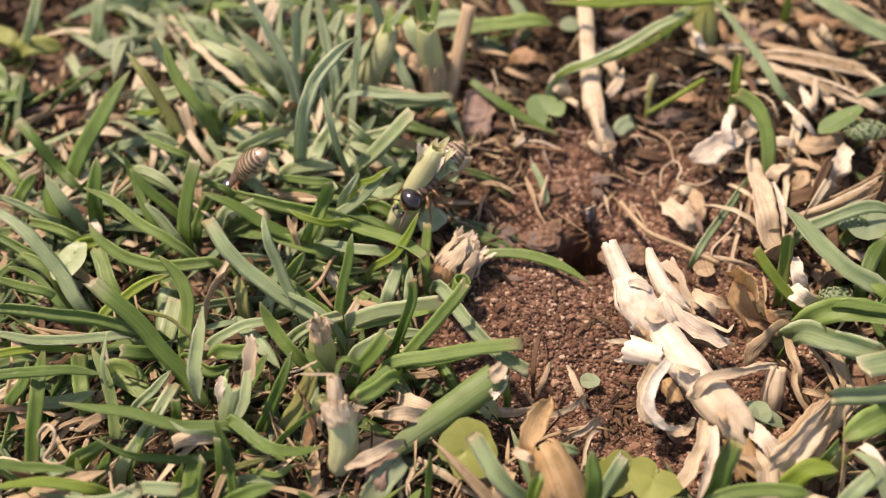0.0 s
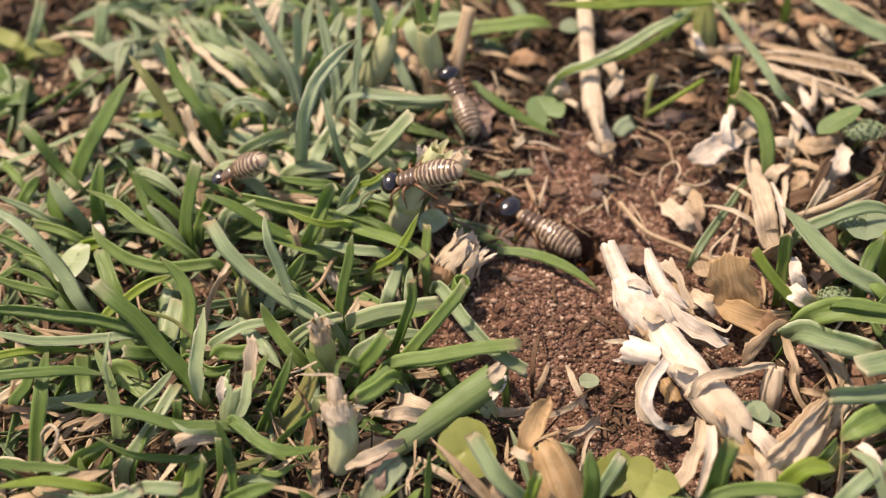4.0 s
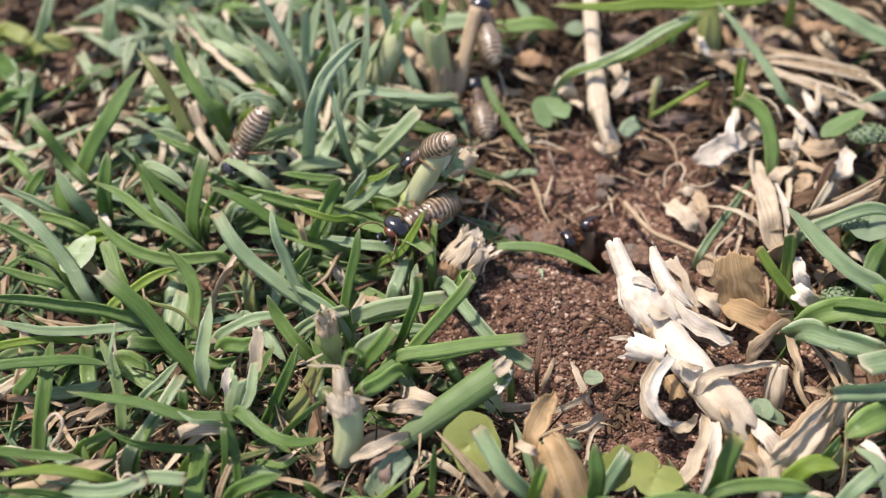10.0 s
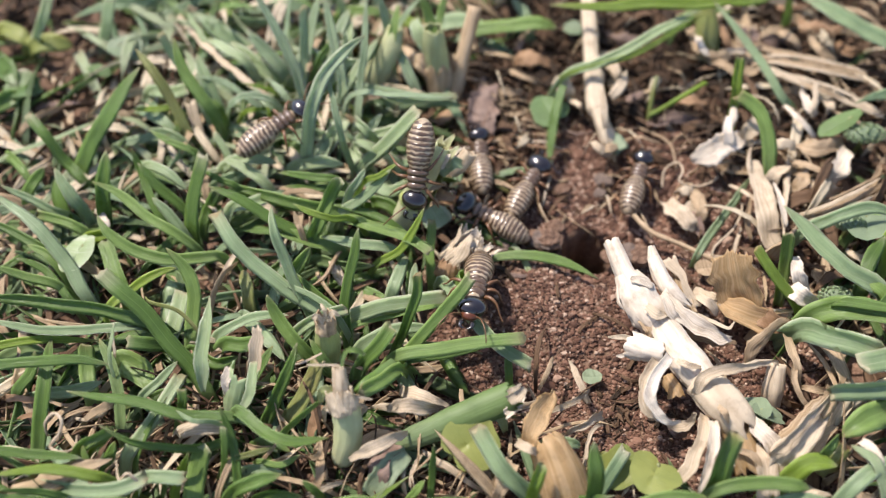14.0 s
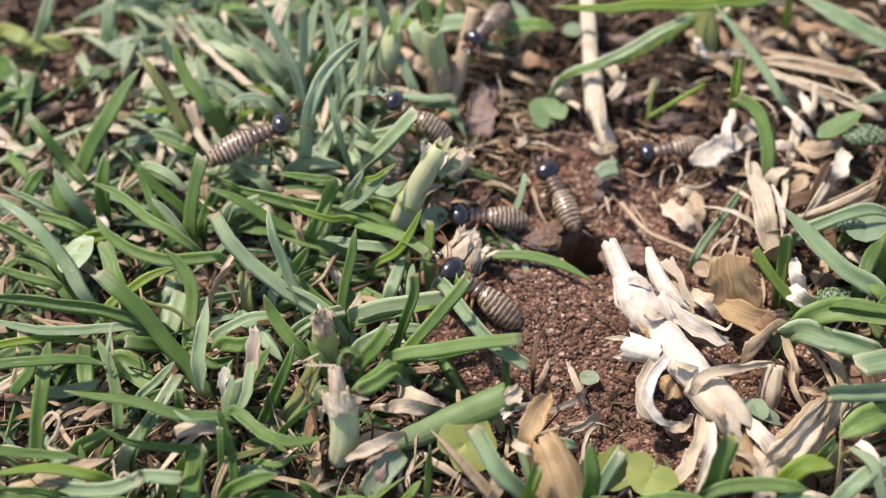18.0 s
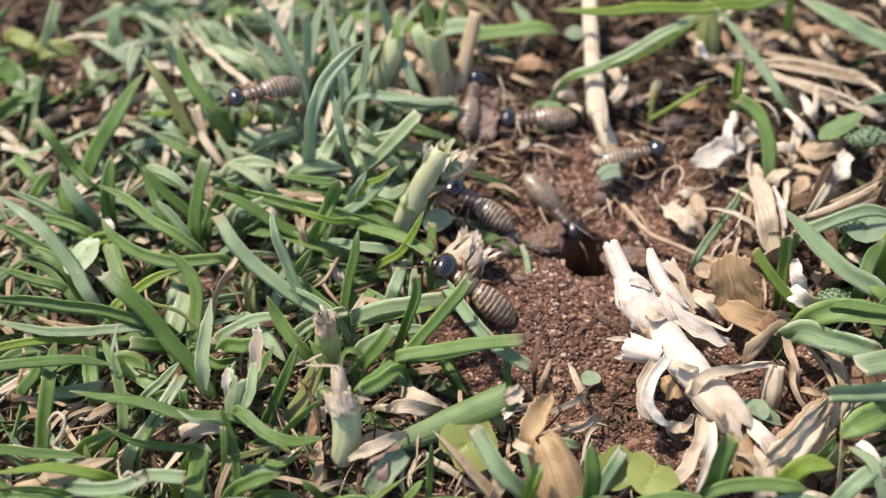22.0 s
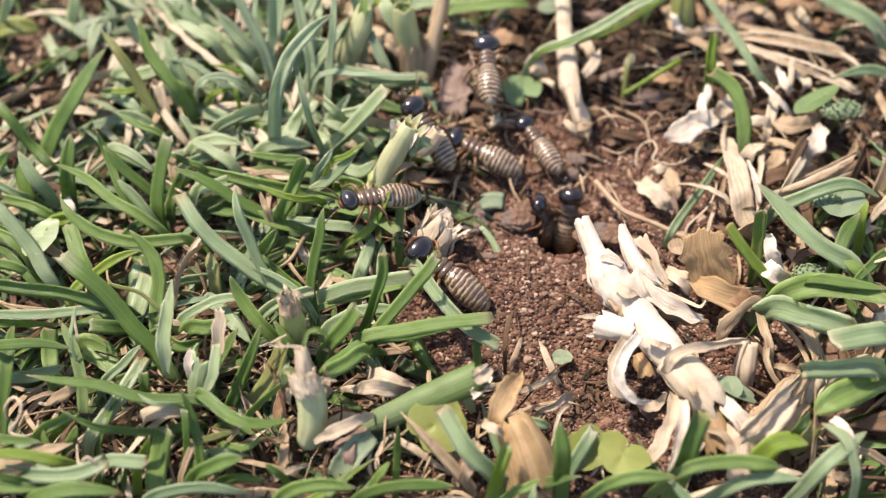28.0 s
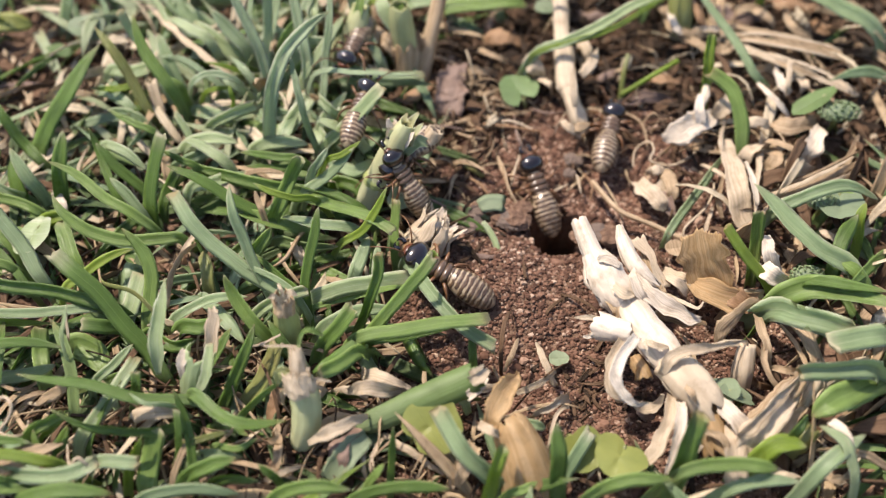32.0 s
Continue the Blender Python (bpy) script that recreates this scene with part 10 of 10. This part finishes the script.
    walk(termites["K"], [
        (0, at(17.6, 0.9, -14.0, -80, 124)), (10.4, at(17.6, 0.9, -14.0, -80, 124)), (10.7, at(15.0, 2.9, -1.7, -81, 170)), (11, at(15.6, 6.2, -0.5, -76, 127)),
        (11.4, at(14.9, 4.4, -2.8, -78, 172)), (11.7, at(14.9, 3.0, -1.8, -79, 172)), (12, at(13.6, 4.9, 0.0, -24, 121)), (12.4, at(10.8, 8.9, 1.3, -0, 128)),
        (12.7, at(12.5, 12.7, 1.3, -0, 85)), (13, at(12.9, 12.6, 1.3, 0, 84)), (14, at(10.6, 7.5, 1.3, -0, 62)), (14.3, at(11.3, 6.6, 1.3, -0, 10)),
        (14.5, at(12.1, 5.8, 1.3, -0, -42)), (14.8, at(13.1, 5.1, 0.1, -19, 10)), (15.2, at(14.2, 4.4, -1.2, -40, 61)), (15.5, at(15.2, 3.7, -2.5, -77, 113)),
        (16.5, at(15.3, 2.6, 0.0, -24, 90)), (17, at(16.0, 2.6, 0.0, -23, 92)), (17.7, at(15.1, 6.8, 0.9, -7, 104)), (18, at(15.0, 6.8, 0.9, -6, 111)),
        (18.6, at(14.1, 5.7, 0.4, -16, 126)), (18.7, at(14.5, 5.5, -0.7, 7, 72)), (18.8, at(14.8, 5.2, -1.8, 32, 18)), (18.9, at(15.2, 4.9, -2.9, 69, -35)),
        (19, at(16.4, 3.7, -4.2, 17, -48)), (19.1, at(17.5, 2.6, -5.6, -21, -60)), (19.2, at(18.7, 1.4, -6.9, -84, -73)), (19.3, at(17.4, 4.6, -4.3, -45, -130)),
        (19.4, at(16.1, 7.8, -1.7, -25, 172)), (19.5, at(14.8, 11.0, 0.9, -8, 115)), (19.6, at(15.5, 10.6, 1.0, -5, 71)), (19.7, at(16.1, 10.2, 1.2, -3, 27)),
        (19.8, at(16.8, 9.8, 1.3, 0, -17)), (20, at(23.9, 7.6, 1.3, -0, 17)), (20.1, at(23.8, 6.9, 1.3, -0, -29)), (20.2, at(23.8, 6.2, 1.3, -0, -75)),
        (20.3, at(23.7, 5.5, 1.3, -0, -122)), (20.5, at(21.3, 5.6, 1.0, 16, -177)), (20.7, at(19.3, 6.9, 0.6, 23, -136)), (20.8, at(17.2, 8.2, 0.1, 31, -95)),
        (21, at(19.3, 6.5, -2.0, 76, -99)), (21.1, at(19.0, 6.2, -4.7, 77, -46)), (21.2, at(18.7, 5.9, -7.4, 79, 6)), (21.3, at(18.4, 5.5, -10.1, 81, 59)),
        (21.5, at(18.2, 4.0, -11.4, 19, 81)), (21.8, at(17.9, 2.4, -12.7, -19, 102)), (22, at(17.6, 0.9, -14.0, -80, 124)), (24.3, at(17.6, 0.9, -14.0, -80, 124)),
        (24.5, at(16.6, 2.0, -8.4, -79, 156)), (24.6, at(15.6, 3.0, -2.8, -78, -173)), (24.8, at(15.4, 5.2, -1.2, -41, 150)), (25, at(15.3, 7.5, 0.4, -19, 112)),
        (25.5, at(15.5, 6.4, 1.3, -0, 105)), (27.5, at(12.0, 17.2, 1.3, -0, 112)), (28, at(9.5, 19.0, 6.9, -5, 91)), (28.4, at(8.8, 19.0, 6.9, -6, 85)),
        (28.7, at(8.1, 19.8, 6.9, -7, 75)), (29, at(8.4, 19.7, 6.9, -7, 37)), (29.6, at(11.8, 22.7, 6.9, -8, 40)), (30, at(13.6, 26.4, 6.8, -9, 42)),
        (30.6, at(16.9, 32.4, 6.9, -7, 58)), (32, at(21.2, 48.9, 1.3, -0, 65)),
    ])
    walk(termites["N2"], [
        (0, at(17.6, 0.9, -18.0, -80, 124)), (25.4, at(17.6, 0.9, -18.0, -80, 124)), (25.9, at(18.5, 2.0, -1.9, -75, 159)), (26.3, at(17.3, 3.0, -0.6, -34, 143)),
        (26.6, at(16.1, 4.1, 0.8, -9, 126)), (27.5, at(11.4, 7.4, 1.3, -0, 139)), (28, at(8.6, 9.4, 1.8, -8, 153)), (28.5, at(7.7, 10.1, 1.8, -8, 145)),
        (29, at(5.9, 13.8, 2.9, -25, 131)), (29.6, at(-2.1, 23.1, 4.3, -16, 159)), (30, at(-5.1, 24.0, 5.3, -15, 163)), (31, at(-4.8, 26.2, 5.3, -16, 161)),
        (31.3, at(-5.1, 26.1, 5.4, -13, -151)), (31.5, at(-5.4, 26.0, 5.4, -10, -103)), (32, at(-7.1, 24.8, 5.8, -6, -106)),
    ])
    walk(termites["N3"], [
        (0, at(17.6, 0.9, -17.0, -80, 124)), (26.6, at(17.6, 0.9, -17.0, -80, 124)), (27.2, at(17.6, 2.0, -1.7, -78, 158)), (27.4, at(17.4, 4.2, -0.4, -35, 142)),
        (27.6, at(17.2, 6.5, 0.9, -10, 126)), (28, at(16.1, 11.1, 1.4, -0, 118)), (28.7, at(14.6, 12.1, 1.4, -0, 132)), (29, at(9.9, 15.4, 1.4, -0, 114)),
        (29.6, at(1.9, 14.0, 4.1, -26, 147)), (30, at(6.6, 19.5, 2.9, -10, 141)), (31, at(-1.0, 12.2, 7.0, -8, 119)), (31.7, at(-5.1, 9.3, 8.0, -8, 80)),
        (32, at(-6.1, 11.1, 8.0, -8, 74)),
    ])
    walk(termites["U"], [
        (0, at(7.2, 49.5, 6.9, -7, 88)), (18.5, at(7.2, 46.2, 6.9, -7, 89)), (20.8, at(6.2, 34.8, 6.9, -7, 86)), (21, at(6.2, 32.3, 5.4, -5, 142)),
        (21.1, at(6.1, 29.7, 3.8, -2, -162)), (21.3, at(6.1, 27.2, 2.3, -0, -106)), (21.5, at(5.3, 25.6, 2.2, -2, -164)), (21.8, at(4.4, 23.9, 2.0, -5, 138)),
        (22, at(3.6, 22.3, 1.9, -7, 80)), (22.5, at(3.9, 21.7, 6.9, -7, 85)), (22.7, at(5.1, 22.6, 5.4, -5, 134)), (22.8, at(6.2, 23.6, 3.9, -2, -178)),
        (23, at(7.4, 24.5, 2.3, -0, -129)), (23.1, at(7.5, 24.9, 2.3, -0, -171)), (23.3, at(7.5, 25.2, 2.3, -0, 148)), (23.4, at(7.5, 25.6, 2.3, -0, 106)),
        (24, at(6.1, 30.2, 6.9, -7, 90)), (24.6, at(7.2, 39.1, 6.9, -7, 89)), (32, at(12.2, 45.5, 6.9, -7, 88)),
    ])
    walk(loose_blade, [
        (0, at(10.4, 20.5, 3.0, 7, -35)), (7.4, at(10.5, 20.3, 3.0, 8, -35)), (8, at(9.8, 18.2, 3.5, 4, -54)), (8.5, at(9.4, 18.3, 3.5, 4, -60)),
        (10, at(8.5, 18.9, 3.5, 4, -64)), (12, at(8.9, 19.5, 3.5, 3, -74)), (13, at(10.8, 16.7, 4.0, 9, -84)), (14, at(15.2, 17.1, 4.0, 9, -102)),
        (14.1, at(18.5, 14.5, 4.2, 8, -57)), (14.1, at(21.7, 11.8, 4.3, 7, -12)), (14.2, at(25.0, 9.1, 4.5, 6, 33)), (14.5, at(21.6, -2.0, 4.5, 4, 3)),
        (14.9, at(20.0, -2.5, 4.0, 15, -40)), (15.2, at(18.5, -3.0, 3.5, 25, -82)), (16.5, at(18.0, 0.1, 3.5, 27, -92)), (17.2, at(18.9, -0.5, 2.5, 32, -93)),
        (17.5, at(19.7, 1.2, -4.5, 81, -63)), (17.7, at(20.1, 3.4, -7.7, 74, -21)), (17.8, at(20.5, 5.5, -10.8, 70, 22)), (18, at(21.0, 7.7, -14.0, 66, 64)),
        (32, at(24.5, 4.5, -14.0, 66, 63)),
    ])
    walk(arc_blade, [
        (0, at(11.8, -4.0, 2.0, -0, -20)), (6, at(13.3, -4.2, 2.0, -0, -27)), (9, at(13.0, -3.3, 2.5, 4, -19)), (13, at(12.3, -4.3, 2.0, -0, -13)),
        (19.6, at(11.9, -4.2, 2.0, 0, -21)), (20, at(15.3, -0.7, 3.0, 19, -59)), (20.4, at(16.1, -0.3, 2.5, 34, -76)), (20.5, at(17.2, 1.6, -2.0, 44, -30)),
        (20.6, at(18.3, 3.6, -6.5, 56, 17)), (20.7, at(19.3, 5.5, -11.0, 74, 63)), (32, at(23.4, 4.0, -14.0, 71, 64)),
    ])
    walk(sliver, [
        (0, at(12.9, 9.0, 1.5, 10, -74)), (2.6, at(13.0, 9.1, 1.5, 10, -74)), (2.8, at(11.2, 9.7, 1.8, 5, -32)), (3, at(9.4, 10.3, 2.0, -0, 10)),
        (8, at(9.2, 10.0, 2.0, -0, 11)), (16, at(9.0, 10.3, 2.0, 0, 12)), (16.5, at(9.5, 9.0, 2.5, 12, -46)), (17, at(10.0, 7.6, 3.0, 24, -103)),
        (18, at(9.8, 6.8, 2.5, 13, -107)), (18.5, at(12.5, 4.2, 1.0, 35, -68)), (19, at(15.3, 1.7, -0.5, 67, -29)), (19.3, at(17.0, 3.9, -5.7, 69, 11)),
        (19.6, at(18.7, 6.0, -11.0, 72, 51)), (32, at(22.4, 2.9, -11.0, 72, 50)),
    ])
    walk(pale_sliver, [
        (0, at(19.0, 5.8, -11.0, 73, 49)), (5.6, at(19.0, 5.5, -11.0, 73, 49)), (5.87, at(16.3, 1.5, -6.8, 46, -2)), (6.13, at(13.6, -2.4, -2.7, 29, -53)),
        (6.4, at(10.8, -6.4, 1.5, 14, -104)), (12.6, at(11.1, -6.1, 1.5, 15, -108)), (13.6, at(9.7, -3.1, 2.0, 22, -79)), (14, at(9.5, -2.7, 1.5, 11, -63)),
        (24, at(10.0, -2.6, 1.5, 13, -83)), (25, at(9.4, -1.9, 1.5, 10, -82)), (25.5, at(9.1, -3.1, 1.5, 11, -59)), (32, at(9.8, -2.3, 1.5, 11, -66)),
    ])
    walk(leaf_piece, [
        (0, at(24.5, 16.8, 3.0, -0, 43)), (13.2, at(24.7, 16.9, 3.0, 0, 43)), (13.4, at(22.4, 15.5, 3.5, 0, 7)), (13.6, at(20.1, 14.1, 4.0, 0, -29)),
        (14, at(22.4, 14.4, 3.0, -0, -54)), (14.5, at(23.2, 13.1, 3.0, 0, -40)), (15.5, at(22.3, 11.5, 3.0, 0, -9)), (16.5, at(21.4, 10.0, 3.0, -0, 23)),
        (21.6, at(21.4, 10.1, 3.0, 0, 21)), (22, at(21.5, 9.8, 3.0, -0, 22)), (22.5, at(20.3, 6.2, 3.0, -0, 25)), (22.8, at(17.1, 2.7, 3.0, -0, 55)),
        (23.1, at(16.9, -2.6, 1.0, -0, 13)), (23.6, at(17.2, -1.3, -2.0, -0, 29)), (24, at(13.7, -0.2, 5.0, -0, -12)), (24.3, at(11.5, 0.8, 4.0, 0, -17)),
        (25, at(9.9, 2.7, 3.0, -0, 3)), (25.5, at(9.5, 2.1, 2.0, -0, -8)), (28, at(9.6, 2.4, 2.0, -0, 9)), (32, at(10.0, 2.1, 2.0, -0, 8)),
    ])
    swing_limbs()
    base = thick.location / MM
    walk(thick, [(0, pose(*(base * MM))), (12.1, pose(*(base * MM))), (12.5, pose(*(base * MM), 6, 7, -9)), (32, pose(*(base * MM), 6, 7, -9))])
    stand = Vector(LEAF_FOOT) * MM
    walk(standing_leaf, [(0, pose(*stand, 55, 10, -38)), (2.55, pose(*stand, 55, 10, -38)), (2.9, pose(*stand, 20, 3, -12)), (3.3, pose(*stand)), (32, pose(*stand))])


motions()
